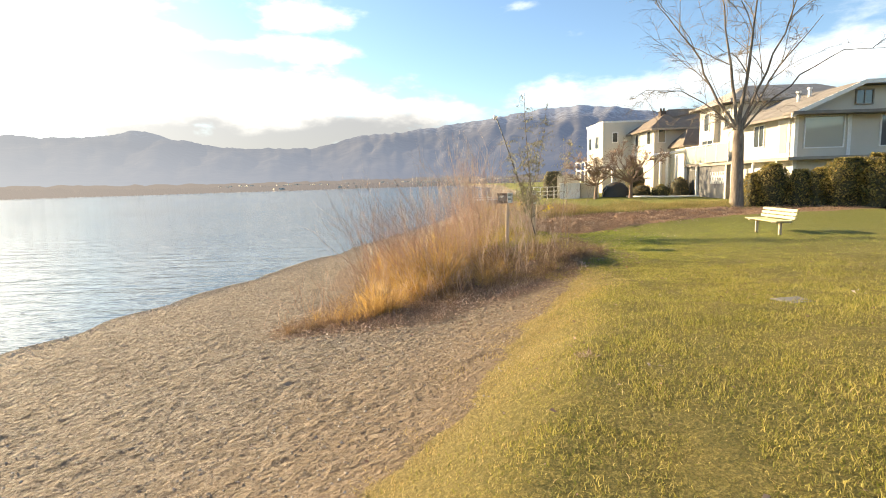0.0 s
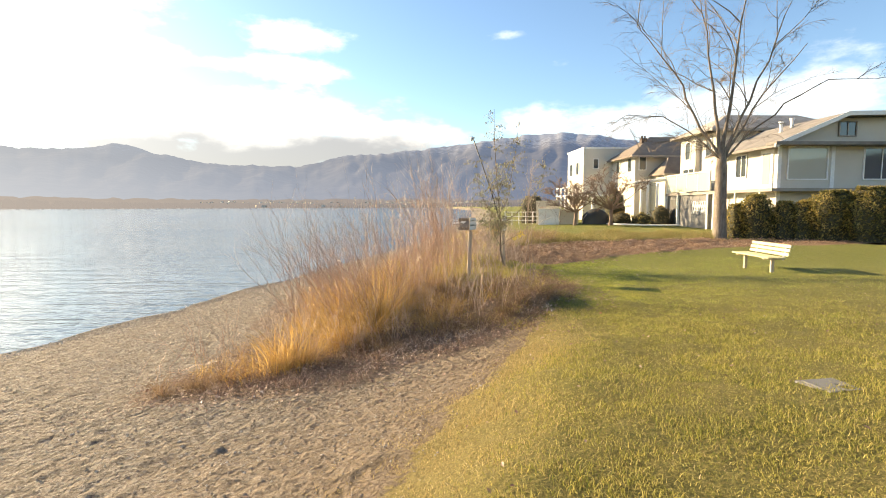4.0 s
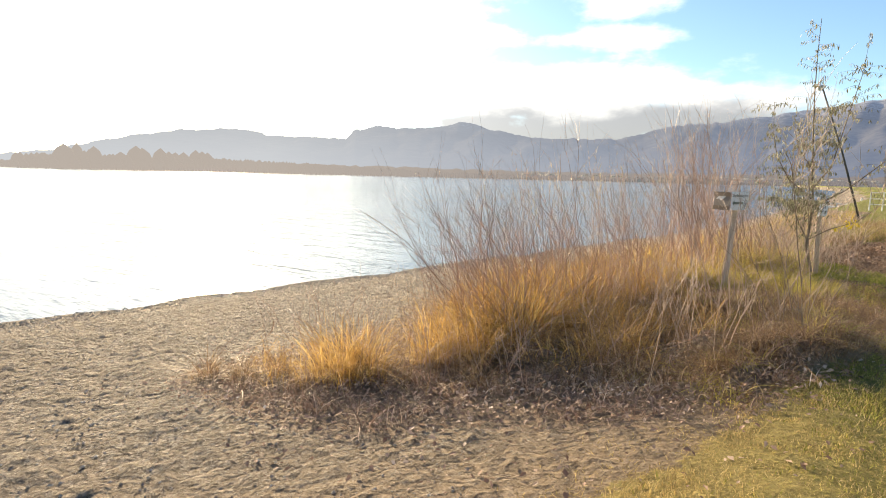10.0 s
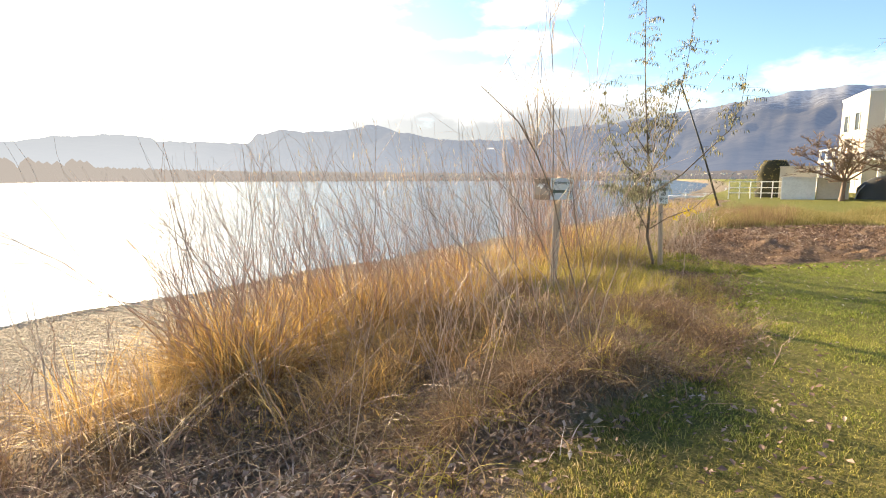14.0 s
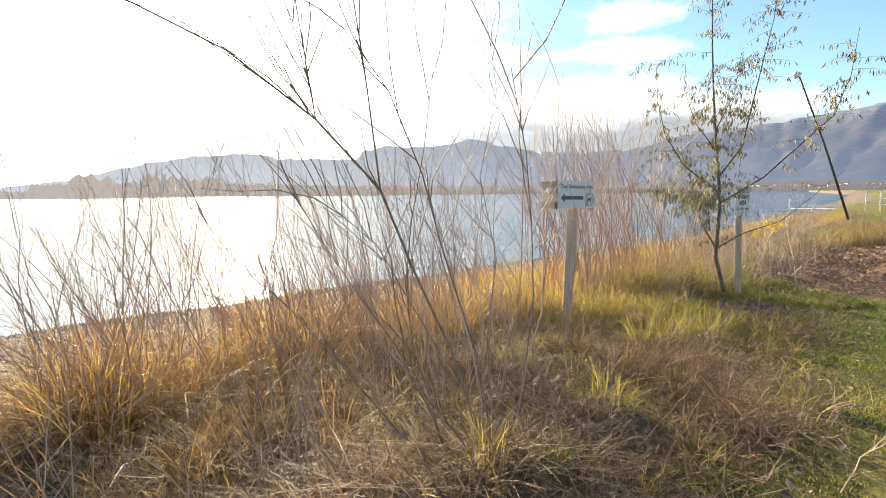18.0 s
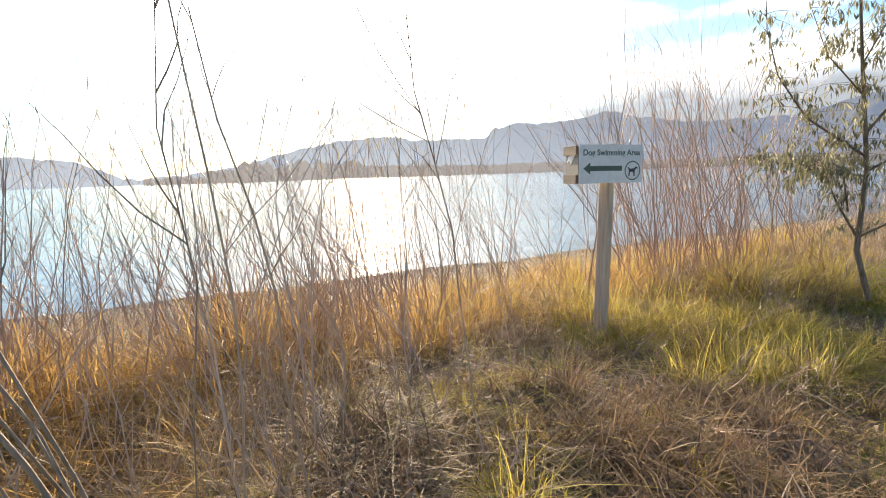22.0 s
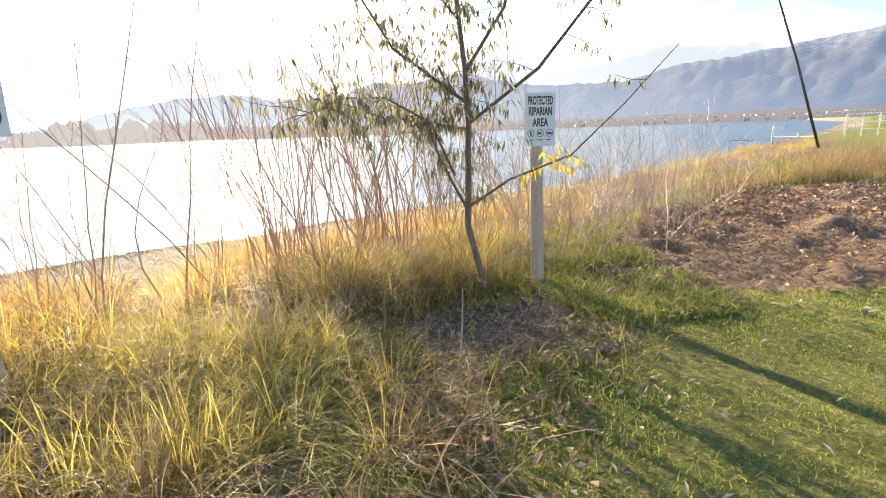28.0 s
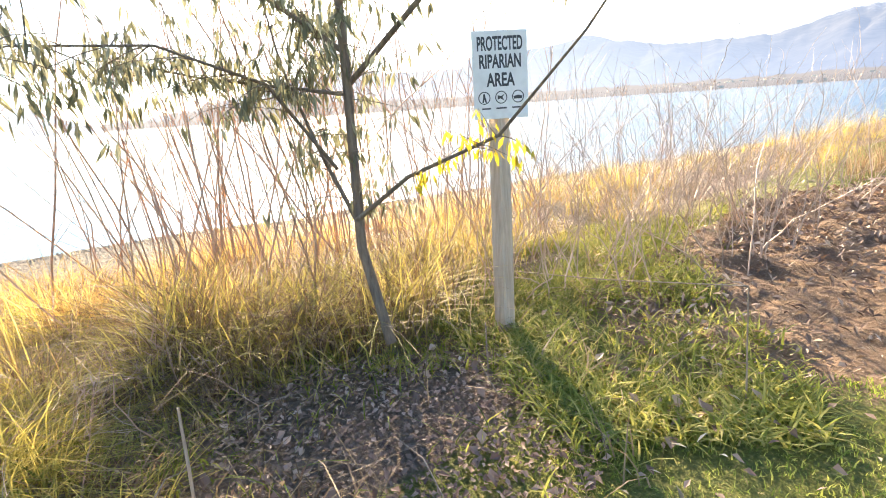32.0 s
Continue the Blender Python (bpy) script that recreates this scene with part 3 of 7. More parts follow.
def sheet(name, xs, ys, keep=None):
    gx, gy = np.meshgrid(xs, ys)
    z = land_z(gx, gy)
    turf_x = turf_edge(gx, gy)
    turf = np.clip((gx - turf_x) / 0.5 + 0.5, 0, 1)
    bush, mulch = soft_inside(gx + np.where(gy > 12, 0.7, np.where(gy > 10, 0.3, 0)), gy, BUSH), soft_inside(gx, gy, MULCH)
    turf = np.where(gy > 30, np.clip((gx - np.interp(gy, BANK_Y, BANK_X)) / 0.8 + 0.5, 0, 1), turf) * (1 - bush)
    wet = np.clip(1 - (gx - shore_x(gy)) / 0.5, 0, 1)
    inland = np.where(gx > turf_x, np.clip(1 - (gx - turf_x) / 1.1, 0, 1), np.clip(1 - (turf_x - gx) / 3.0, 0, 1))
    loose = np.clip(1 - turf - bush * 0.6, 0, 1)
    prints = value_noise(gx, gy, 3.1) * 0.5 + value_noise(gx + 7, gy, 6.3) * 0.35 + value_noise(gx, gy + 3, 13.0) * 0.15
    dry = np.clip((gx - shore_x(gy)) / 2.0, 0, 1)
    pits = (value_noise(gx + 2, gy + 5, 5.3) - 0.5) * 0.022 + (value_noise(gx + 11, gy, 8.3) - 0.5) * 0.026
    crumbs = (value_noise(gx * 0.8, gy, 8.0) - 0.5) * 0.022
    close = np.clip((gx + 6.9) / 0.6, 0, 1) * np.clip((gy - 1.5) / 0.6, 0, 1) * np.clip((10.2 - gy) / 1.5, 0, 1)
    trodden = (np.abs(value_noise(gx + 4, gy + 2, 9.5) - 0.5) * 2 - 0.5) * 0.016 + (value_noise(gx + 1, gy, 14.0) - 0.5) * 0.024
    worn = close * trodden + (prints - 0.5) * 0.045 - 0.8 * pits + crumbs
    z = z + loose * dry * np.where(worn < 0, worn * 0.5, worn) + loose * (1 - dry) * crumbs * 0.4 + (1 - loose) * (value_noise(gx, gy, 5.0) - 0.5) * 0.022
    z = z + mulch * ((value_noise(gx, gy, 2.3) - 0.5) * np.where(gy < 20.5, 0.10, 0.22) + (value_noise(gx, gy, 6.0) - 0.5) * 0.08)
    pts = np.stack([gx, gy, z], -1).reshape(-1, 3)
    ny, nx = gx.shape
    idx = (np.arange(ny - 1)[:, None] * nx + np.arange(nx - 1)[None, :]).reshape(-1, 1)
    faces = idx + np.array([0, 1, nx + 1, nx])
    if keep is not None:
        c = pts[faces].mean(1)
        faces = faces[keep(c[:, 0], c[:, 1])]
    used, faces = np.unique(faces, return_inverse=True)
    faces = faces.reshape(-1, 4)
    me = from_arrays(name, pts[used], faces, GROUND, True)
    for key, values in (("turf", turf), ("mould", bush), ("mulch", mulch), ("wet", wet), ("inland", inland)):
        me.attributes.new(key, "FLOAT", "POINT").data.foreach_set("value", np.ascontiguousarray(values.reshape(-1)[used], dtype=np.float32))
    return new(name, me)


NEAR = (-12.0, 16.0, -4.0, 30.0)
xs = np.concatenate([np.linspace(-12, -6.8, 70)[:-1], np.linspace(-6.8, 1.6, 280)[:-1], np.linspace(1.6, 16, 230)])
ys = np.concatenate([np.linspace(-4, 1.6, 80)[:-1], np.linspace(1.6, 10.2, 290)[:-1], np.linspace(10.2, 30, 320)])


def zone_of(x, y):
    turf = x > turf_edge(x, y)
    bush, mulch = inside(x, y, BUSH), inside(x, y, MULCH)
    return np.where(mulch, 3, np.where(bush, 2, np.where(turf, 1, 0)))


tagged(sheet("lawn", xs, ys, lambda x, y: zone_of(x, y) == 1), "mown yellow-green winter lawn sloping gently along the lake", "lawn", kind="structure")
tagged(sheet("beach", xs, ys, lambda x, y: zone_of(x, y) == 0), "trodden grey-brown sand and gravel beach beside the lake", "beach", kind="structure")
tagged(sheet("riparian_ground", xs, ys, lambda x, y: zone_of(x, y) == 2), "dark leaf mould under the lakeside shrubs", "ground", kind="structure")
tagged(sheet("mulch_bed", xs, ys, lambda x, y: zone_of(x, y) == 3), "low heaped bed of reddish-brown wood mulch", "mulch bed", kind="structure")
xs2 = np.unique(np.concatenate([np.linspace(-1200, -60, 12), np.arange(-60, 60.1, 1.0), np.linspace(60, 1800, 14)]))
ys2 = np.unique(np.concatenate([np.linspace(-1800, -60, 14), np.arange(-60, 120.1, 1.0), np.linspace(120, 900, 14)]))
xs2 = np.unique(np.concatenate([xs2, [NEAR[0], NEAR[1]]]))
ys2 = np.unique(np.concatenate([ys2, [NEAR[2], NEAR[3]]]))
tagged(sheet("ground", xs2, ys2, lambda x, y: ~((x > NEAR[0]) & (x < NEAR[1]) & (y > NEAR[2]) & (y < NEAR[3]))), "grassy land behind the beach reaching into the distance", "ground", kind="structure")

water = Geo()
water.add([(-4000, -4000, WATER_Z), (1500, -4000, WATER_Z), (1500, 4000, WATER_Z), (-4000, 4000, WATER_Z)], [(0, 1, 2, 3)])
tagged(part("water", water, WATER), "calm rippled lake mirroring the bright sky", "lake", kind="structure")

# ---- mountains and the far shore ----
RIDGE = [(-180, 3), (-120, 5), (-70, 4), (-45, 5.5), (-30, 5.6), (-22.5, 6.8), (-19, 7.5), (-15.4, 8.0), (-11, 7.85), (-4.2, 7.0), (1.5, 6.25), (5.9, 5.85), (9, 5.65), (14, 4.4), (19.2, 4.35), (23.1, 4.45), (28.2, 5.35), (30.8, 6.1), (34.2, 5.4), (37, 5.15), (40.7, 5.28), (43.2, 4.8), (44.0, 3.85), (51.8, 3.85), (54.6, 4.4), (60.6, 3.95), (65.6, 2.95), (70.6, 1.6), (75.4, 0.8), (80, 0.5), (120, 2), (180, 3)]


def mountains(name, ridge, foot, top, mat, steps, rows=26, crag=1.0):
    az = np.arange(ridge[0][0], ridge[-1][0] + 0.01, steps)
    el = np.interp(az, [r[0] for r in ridge], [r[1] for r in ridge])
    el = el + crag * ((value_noise(az, az * 0 + 3, 1.7) - 0.5) * 0.22 + (value_noise(az, az * 0 + 9, 5.1) - 0.5) * 0.12)
    t = np.linspace(0, 1, rows)[:, None]
    reach = foot + (top - foot) * t
    a = np.radians(az)[None, :]
    rise = np.tan(np.radians(el))[None, :] * top * (0.08 * t + 0.92 * t ** 1.5)
    folds = (value_noise(az[None, :] + t * 4, t * 3 + az[None, :] * 0.1, 0.35) - 0.5) * 0.5 + (value_noise(az[None, :] + t * 3, t * 9 + az[None, :] * 0.2, 0.9) - 0.5) * 0.22
    rise = np.maximum(rise * (1 + folds * np.sin(np.pi * t)), WATER_Z - 0.3 + 0 * rise)
    pts = np.stack([-np.sin(a) * reach, np.cos(a) * reach, rise + WATER_Z * (1 - t)], -1)
    n, w = pts.shape[:2]
    idx = (np.arange(n - 1)[:, None] * w + np.arange(w - 1)[None, :]).reshape(-1, 1)
    me = from_arrays(name, pts.reshape(-1, 3), idx + np.array([0, 1, w + 1, w]), mat, True)
    # how strongly the emitted haze is mixed in, rising with azimuth towards the sun
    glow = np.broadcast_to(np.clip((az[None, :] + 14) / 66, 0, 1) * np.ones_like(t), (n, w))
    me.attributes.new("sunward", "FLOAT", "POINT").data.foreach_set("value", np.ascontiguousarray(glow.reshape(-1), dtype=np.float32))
    return new(name, me)


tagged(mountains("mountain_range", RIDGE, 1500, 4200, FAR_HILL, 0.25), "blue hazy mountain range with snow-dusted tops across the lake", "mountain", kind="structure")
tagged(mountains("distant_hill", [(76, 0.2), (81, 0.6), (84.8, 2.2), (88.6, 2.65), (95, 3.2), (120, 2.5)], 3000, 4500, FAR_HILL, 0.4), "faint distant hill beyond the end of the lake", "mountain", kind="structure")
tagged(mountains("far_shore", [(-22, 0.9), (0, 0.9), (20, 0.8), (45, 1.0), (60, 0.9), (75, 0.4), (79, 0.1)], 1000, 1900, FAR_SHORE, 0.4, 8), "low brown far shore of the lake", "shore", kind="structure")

trees_far = Geo()
for k in range(2600):
    az = random.uniform(-16, 79)
    reach = random.uniform(1003, 1120)
    high = random.uniform(5, 12) * (1.0 if az < 30 else 1.0 + min(1.2, (az - 30) / 20)) * (0.5 if az > 73 else 1)
    if 57 < az < 70 and random.random() < 0.10:
        high *= 1.7
    p = Vector((-math.sin(radians(az)) * reach, math.cos(radians(az)) * reach, WATER_Z))
    wide = high * random.uniform(0.25, 0.55)
    trees_far.tube([p, p + Vector((0, 0, high * 0.45)), p + Vector((random.uniform(-1, 1), 0, high * 0.8)), p + Vector((0, 0, high))], [wide * 0.6, wide, wide * 0.6, 0.3], 5, False)
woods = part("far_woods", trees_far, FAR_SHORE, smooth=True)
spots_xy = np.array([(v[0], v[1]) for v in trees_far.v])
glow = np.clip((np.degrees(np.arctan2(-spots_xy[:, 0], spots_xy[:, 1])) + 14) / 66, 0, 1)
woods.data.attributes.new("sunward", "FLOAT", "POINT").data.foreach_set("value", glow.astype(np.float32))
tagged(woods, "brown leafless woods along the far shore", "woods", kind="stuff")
town = Geo()
for k in range(260):
    az, reach = random.uniform(-8, 24), random.uniform(1002, 1500)
    p = Vector((-math.sin(radians(az)) * reach, math.cos(radians(az)) * reach, 0.3 + math.tan(radians(0.85)) * 1900 * (0.08 * (reach - 1000) / 900 + 0.92 * ((reach - 1000) / 900) ** 1.5)))
    w, h = random.uniform(2, 5), random.uniform(2.5, 5)
    town.box((-w, -4, 0), (w, 4, h), Matrix.Translation(p) @ Matrix.Rotation(random.uniform(0, 3), 4, "Z"))
tagged(part("far_town", town, STUCCO), "small pale houses of a town on the far shore", "town", kind="stuff")

# ---- the riparian planting ----
GOLD_ZONE = [(-2.6, 8.7), (-1.4, 8.5), (-0.6, 9.0), (-0.2, 10.4), (0.3, 11.6), (0.9, 13.4), (1.7, 15.2), (2.5, 16.8), (2.5, 19), (2.9, 23), (4.2, 29), (6.0, 37), (6.5, 43), (3.4, 40), (0.8, 29), (-0.7, 22), (-1.8, 18), (-2.2, 16), (-2.0, 13.5), (-1.7, 11.6), (-2.1, 10.2)]
GREEN_ZONE = [(2.4, 10.9), (3.4, 11.6), (4.1, 13.1), (4.35, 15.9), (4.6, 18.6), (3.8, 20.5), (3.4, 23), (2.2, 21), (2.2, 17), (1.7, 14)]


def scatter(n, poly, accept=None):
    xs_, ys_ = [p[0] for p in poly], [p[1] for p in poly]
    x, y = rng.uniform(min(xs_), max(xs_), n), rng.uniform(min(ys_), max(ys_), n)
    ok = inside(x, y, poly)
    x, y = x[ok], y[ok]
    if accept is not None:
        ok = rng.random(len(x)) < accept(x, y)
        x, y = x[ok], y[ok]
    return x, y


def tufts(x, y, per, spread):
    """Blades gathered into tufts round the given places."""
    x, y = np.repeat(x, per), np.repeat(y, per)
    return x + rng.normal(0, spread, len(x)), y + rng.normal(0, spread, len(y))


def near_only(x, y):
    return np.where(y < 20, 1.0, np.where(y < 27, 0.4, 0.2))


x, y = scatter(9500, GOLD_ZONE, lambda x, y: near_only(x, y) * np.clip(value_noise(x, y, 1.3) * 4.6 - 1.75, 0.04, 1) * np.where(y < 10.2, 0.65, 1.0))
x, y = tufts(x, y, 16, 0.10)
swell = 0.35 + 1.15 * value_noise(x, y, 0.8) * (0.5 + 0.8 * value_noise(x, y, 2.1))
high = rng.uniform(0.42, 0.95, len(x)) * np.where(y > 16, 0.75, 1.0) * swell * np.clip((y - 7.4) / 3.4, 0.5, 1)
fresh = rng.random(len(x)) < np.clip((y - 13.2) / 4.0, 0, 0.62) * np.clip((x + 1.5) / 3, 0.2, 1)
for pick, name, mat, text in ((~fresh, "golden_grass", GOLD, "tall dry golden-orange grass among the lakeside shrubs"), (fresh, "yellow_grass", YELLOW_GRASS, "tall yellow-green grass round the sign posts")):
    n = int(pick.sum())
    tagged(new(name, blades(name, x[pick], y[pick], land_z(x[pick], y[pick]), high[pick], rng.uniform(0.1, 1.6, n), rng.uniform(0.004, 0.0095, n), mat, steps=4)), text, "grass", kind="stuff")
# bare mould lies round the foot of the second sign
BARE = [(2.6, 17.0), (3.4, 16.8), (4.1, 16.95), (4.5, 17.5), (4.35, 18.2), (3.5, 18.35), (2.9, 17.7)]


def grown(x, y):
    return 1 - soft_inside(x, y, BARE, 0.2) * 0.93


x, y = scatter(4500, BUSH, lambda x, y: near_only(x, y) * grown(x, y) * np.clip((y - 8.8) / 1.8, 0.08, 1))
x, y = tufts(x, y, 8, 0.07)
high = rng.uniform(0.10, 0.34, len(x))
tagged(new("withered_grass", blades("withered_grass", x, y, land_z(x, y), high, rng.uniform(0.5, 1.8, len(x)), rng.uniform(0.006, 0.011, len(x)), STRAW)), "withered straw-coloured grass and weeds on the leaf mould", "grass", kind="stuff")
SCREEN = [(1.8, 17.0), (2.4, 16.8), (2.75, 17.2), (2.95, 18.2), (2.6, 19.2), (1.8, 19.2)]
x, y = scatter(430, SCREEN)
x, y = tufts(x, y, 20, 0.10)
high = rng.uniform(0.25, 0.95, len(x)) * (0.3 + 1.1 * value_noise(x, y, 1.7))
for k, (name, mat, text) in enumerate((("brown_grass", STRAW, "tall withered brown grass about the young willow"), ("olive_grass", YELLOW_GRASS, "tall olive-yellow grass about the young willow"))):
    pick = np.arange(len(x)) % 2 == k
    n = int(pick.sum())
    tagged(new(name, blades(name, x[pick], y[pick], land_z(x[pick], y[pick]), high[pick], rng.uniform(0.15, 1.5, n), rng.uniform(0.005, 0.010, n), mat, steps=4)), text, "grass", kind="stuff")
# sunlit grass and straw among the weeds
for name, zone, n, low, tall, mat, text in (("tufted_grass", [(1.9, 14.9), (2.9, 14.5), (3.4, 15.6), (3.0, 16.3), (2.2, 16.4), (1.7, 15.6)], 420, 0.12, 0.45, YELLOW_GRASS, "yellow-green tufted grass between the two signs"), ("straw_grass", [(-0.9, 9.7), (0.8, 9.7), (2.2, 10.2), (2.9, 11.2), (2.3, 12.5), (1.2, 13.2), (0.2, 11.8)], 900, 0.12, 0.5, STRAW, "straw-coloured grass at the front of the shrubs"), ("gold_fringe", [(-0.9, 9.9), (0.8, 10.0), (1.9, 10.8), (2.0, 12.2), (1.2, 13.2), (0.2, 11.8)], 420, 0.2, 0.6, GOLD, "golden grass fringing the front of the shrubs")):
    x, y = scatter(n, zone, lambda x, y: np.clip(value_noise(x + 4, y, 1.6) * 4 - 1.5, 0.08, 1))
    x, y = tufts(x, y, 20, 0.08)
    tagged(new(name, blades(name, x, y, land_z(x, y), rng.uniform(low, tall, len(x)), rng.uniform(0.2, 1.8, len(x)), rng.uniform(0.004, 0.009, len(x)), mat, steps=4)), text, "grass", kind="stuff")
# tangled dead weeds between the tall grass and the lawn
WEED_ZONE = [(0.6, 9.6), (2.2, 9.7), (3.0, 10.8), (3.5, 11.6), (4.1, 13.2), (4.2, 15.9), (3.9, 17.2), (2.6, 17.3), (1.4, 15.4), (0.5, 13.2), (-0.2, 11.4), (-0.8, 10.0)]
x, y = scatter(7600, WEED_ZONE, lambda x, y: grown(x, y) * np.clip((y - 9.6) / 1.3, 0.08, 1) * np.clip(value_noise(x, y, 2.0) * 5 - 2.2, 0.05, 1))
x, y = tufts(x, y, 11, 0.10)
high = rng.uniform(0.05, 0.27, len(x)) * np.where(x < 1.0 + 0.35 * (y - 11), 1.7, 1.0) * (0.35 + 1.3 * value_noise(x, y, 1.7) * (0.5 + value_noise(x, y, 0.6)))
tagged(new("dead_weeds", blades("dead_weeds", x, y, land_z(x, y), high, rng.uniform(0.3, 2.6, len(x)), rng.uniform(0.004, 0.010, len(x)), WEED, steps=4)), "tangled grey-brown dead weeds at the foot of the shrubs", "weeds", kind="stuff")
x, y = scatter(230, WEED_ZONE, lambda x, y: grown(x, y) * np.clip(value_noise(x + 9, y, 1.5) * 3 - 0.9, 0.05, 1))
x, y = tufts(x, y, 26, 0.06)
high = rng.uniform(0.07, 0.28, len(x))
tagged(new("arching_grass", blades("arching_grass", x, y, land_z(x, y), high, rng.uniform(0.7, 2.5, len(x)), rng.uniform(0.005, 0.010, len(x)), YELLOW_GRASS, steps=6)), "arching yellow-green grass among the dead weeds", "grass", kind="stuff")
RIM = [(-3.0, 8.1), (-0.3, 8.1), (1.0, 9.0), (2.3, 9.5), (3.0, 10.8), (2.4, 11.2), (1.6, 10.4), (0.2, 9.6), (-0.8, 9.1), (-3.0, 9.1)]
x, y = scatter(550, RIM, lambda x, y: np.clip(value_noise(x, y, 1.8) * 4 - 1.6, 0.05, 1))
x, y = tufts(x, y, 12, 0.08)
tagged(new("brown_undergrowth", blades("brown_undergrowth", x, y, land_z(x, y), rng.uniform(0.06, 0.24, len(x)), rng.uniform(0.3, 1.8, len(x)), rng.uniform(0.006, 0.014, len(x)), LITTER)), "low brown withered growth along the front of the planting", "weeds", kind="stuff")
GREEN_TOP = [(2.6, 16.2), (4.0, 16.4), (4.6, 18.6), (3.8, 20.5), (3.4, 23), (2.2, 21), (2.2, 18)]
x, y = scatter(4200, GREEN_TOP, lambda x, y: np.clip(value_noise(x, y, 1.9) * 5 - 2.0, 0.06, 1))
x, y = tufts(x, y, 15, 0.075)
x2, y2 = scatter(1900, GREEN_ZONE, lambda x, y: np.clip(value_noise(x + 5, y, 1.6) * 4 - 2.0, 0.0, 1))
x2, y2 = tufts(x2, y2, 15, 0.09)
x, y = np.concatenate([x, x2]), np.concatenate([y, y2])
ok = rng.random(len(x)) < grown(x, y)
x, y = x[ok], y[ok]
high = rng.uniform(0.04, 0.17, len(x)) * (0.5 + 0.9 * value_noise(x, y, 1.3))
tagged(new("rough_grass", blades("rough_grass", x, y, land_z(x, y), high, rng.uniform(0.3, 1.6, len(x)), rng.uniform(0.006, 0.012, len(x)), GREEN)), "rough yellow-green grass at the edge of the lawn", "grass", kind="stuff")


def tussock_mesh(mat, seed):
    """A clump of broad arching blades."""
    r = np.random.default_rng(seed)
    n = 64
    geo = Geo()
    for k in range(n):
        a, out = r.uniform(0, 6.283), r.uniform(0.25, 1.0)
        high, wide = r.uniform(0.07, 0.30), r.uniform(0.0025, 0.0055)
        b = Vector((math.cos(a) * 0.07 * r.random(), math.sin(a) * 0.07 * r.random(), -0.02))
        d = Vector((math.cos(a + r.normal(0, 0.3)), math.sin(a + r.normal(0, 0.3)), 0))
        side = Vector((-d.y, d.x, 0)) * wide
        pts = []
        for i in range(6):
            u = i / 5
            p = b + d * (out * high * 1.1 * u ** 1.6) + Vector((0, 0, high * (u - 0.62 * out * u * u * u)))
            w = 1 - 0.9 * u ** 1.5
            pts += [p - side * w, p + side * w + Vector((0, 0, wide * 0.4))]
        geo.add(pts, [(2 * i, 2 * i + 1, 2 * i + 3, 2 * i + 2) for i in range(5)])
    return geo.mesh("blades", mat)


TUSSOCKS = [tussock_mesh(m, k) for k, m in enumerate((WEED, YELLOW_GRASS, STRAW, GREEN, STRAW, WEED))]
TUSSOCK_ZONE = [(1.6, 12.5), (2.6, 11.2), (3.3, 11.5), (4.0, 13.2), (4.25, 15.9), (4.4, 18.2), (3.4, 19.5), (2.4, 18.6), (2.2, 15)]
x, y = scatter(210, TUSSOCK_ZONE, lambda x, y: 1 - soft_inside(x, y, BARE, 0.2))
for px, py in zip(x, y):
    k = int(rng.integers(0, 6))
    ob = new("grass_tussock", TUSSOCKS[k])
    size = float(rng.uniform(0.4, 0.85)) * (1.0 if py < 16.8 else 0.8)
    ob.matrix_world = Matrix.Translation((px, py, float(land_z(px, py)))) @ Matrix.Rotation(float(rng.uniform(0, 6.28)), 4, "Z") @ Matrix.Diagonal((size, size, size, 1))
    tagged(ob, "clump of arching " + ("dead brown", "yellowed", "straw-coloured", "green", "straw-coloured", "dead brown")[k] + " grass at the edge of the planting", "grass clump", "grass clumps")


def clump_mesh(mat, count, high, spread, wide, arch):
    """A dense clump of grass that fans out from its foot."""
    x, y = rng.normal(0, spread, count), rng.normal(0, spread, count)
    tall = high * rng.uniform(0.45, 1.0, count) * np.exp(-(x * x + y * y) / (12 * spread * spread))
    return blades("blades", x, y, np.zeros(count) - 0.01, tall, rng.uniform(0.1, arch, count) ** 1.2, rng.uniform(0.6, 1.2, count) * wide, mat, np.arctan2(y, x) + rng.normal(0, 0.7, count), 1.0, 5)


def plant_clumps(spots, meshes, low, tall, label, group):
    for px, py in spots:
        ob = new("grass_clump", meshes[int(rng.integers(0, len(meshes)))])
        size, rise = float(rng.uniform(low, tall)), float(rng.uniform(0.85, 1.15))
        ob.matrix_world = Matrix.Translation((float(px), float(py), float(land_z(px, py)))) @ Matrix.Rotation(float(rng.uniform(0, 6.28)), 4, "Z") @ Matrix.Diagonal((size, size, size * rise, 1))
        tagged(ob, label, "grass clump", group)


GOLD_CLUMPS = [clump_mesh(GOLD, 170, 1.0, 0.15, 0.0095, 1.5) for _ in range(5)]
STRAW_CLUMPS = [clump_mesh(STRAW, 150, 1.0, 0.16, 0.012, 2.0) for _ in range(3)]
plant_clumps([(-1.3, 9.1), (-1.22, 9.3), (-1.4, 8.95), (-1.1, 9.15)], GOLD_CLUMPS[:1] + STRAW_CLUMPS[:2], 0.8, 1.0, "tall upright clump of orange-gold dry grass on the beach edge", "golden grass clumps")
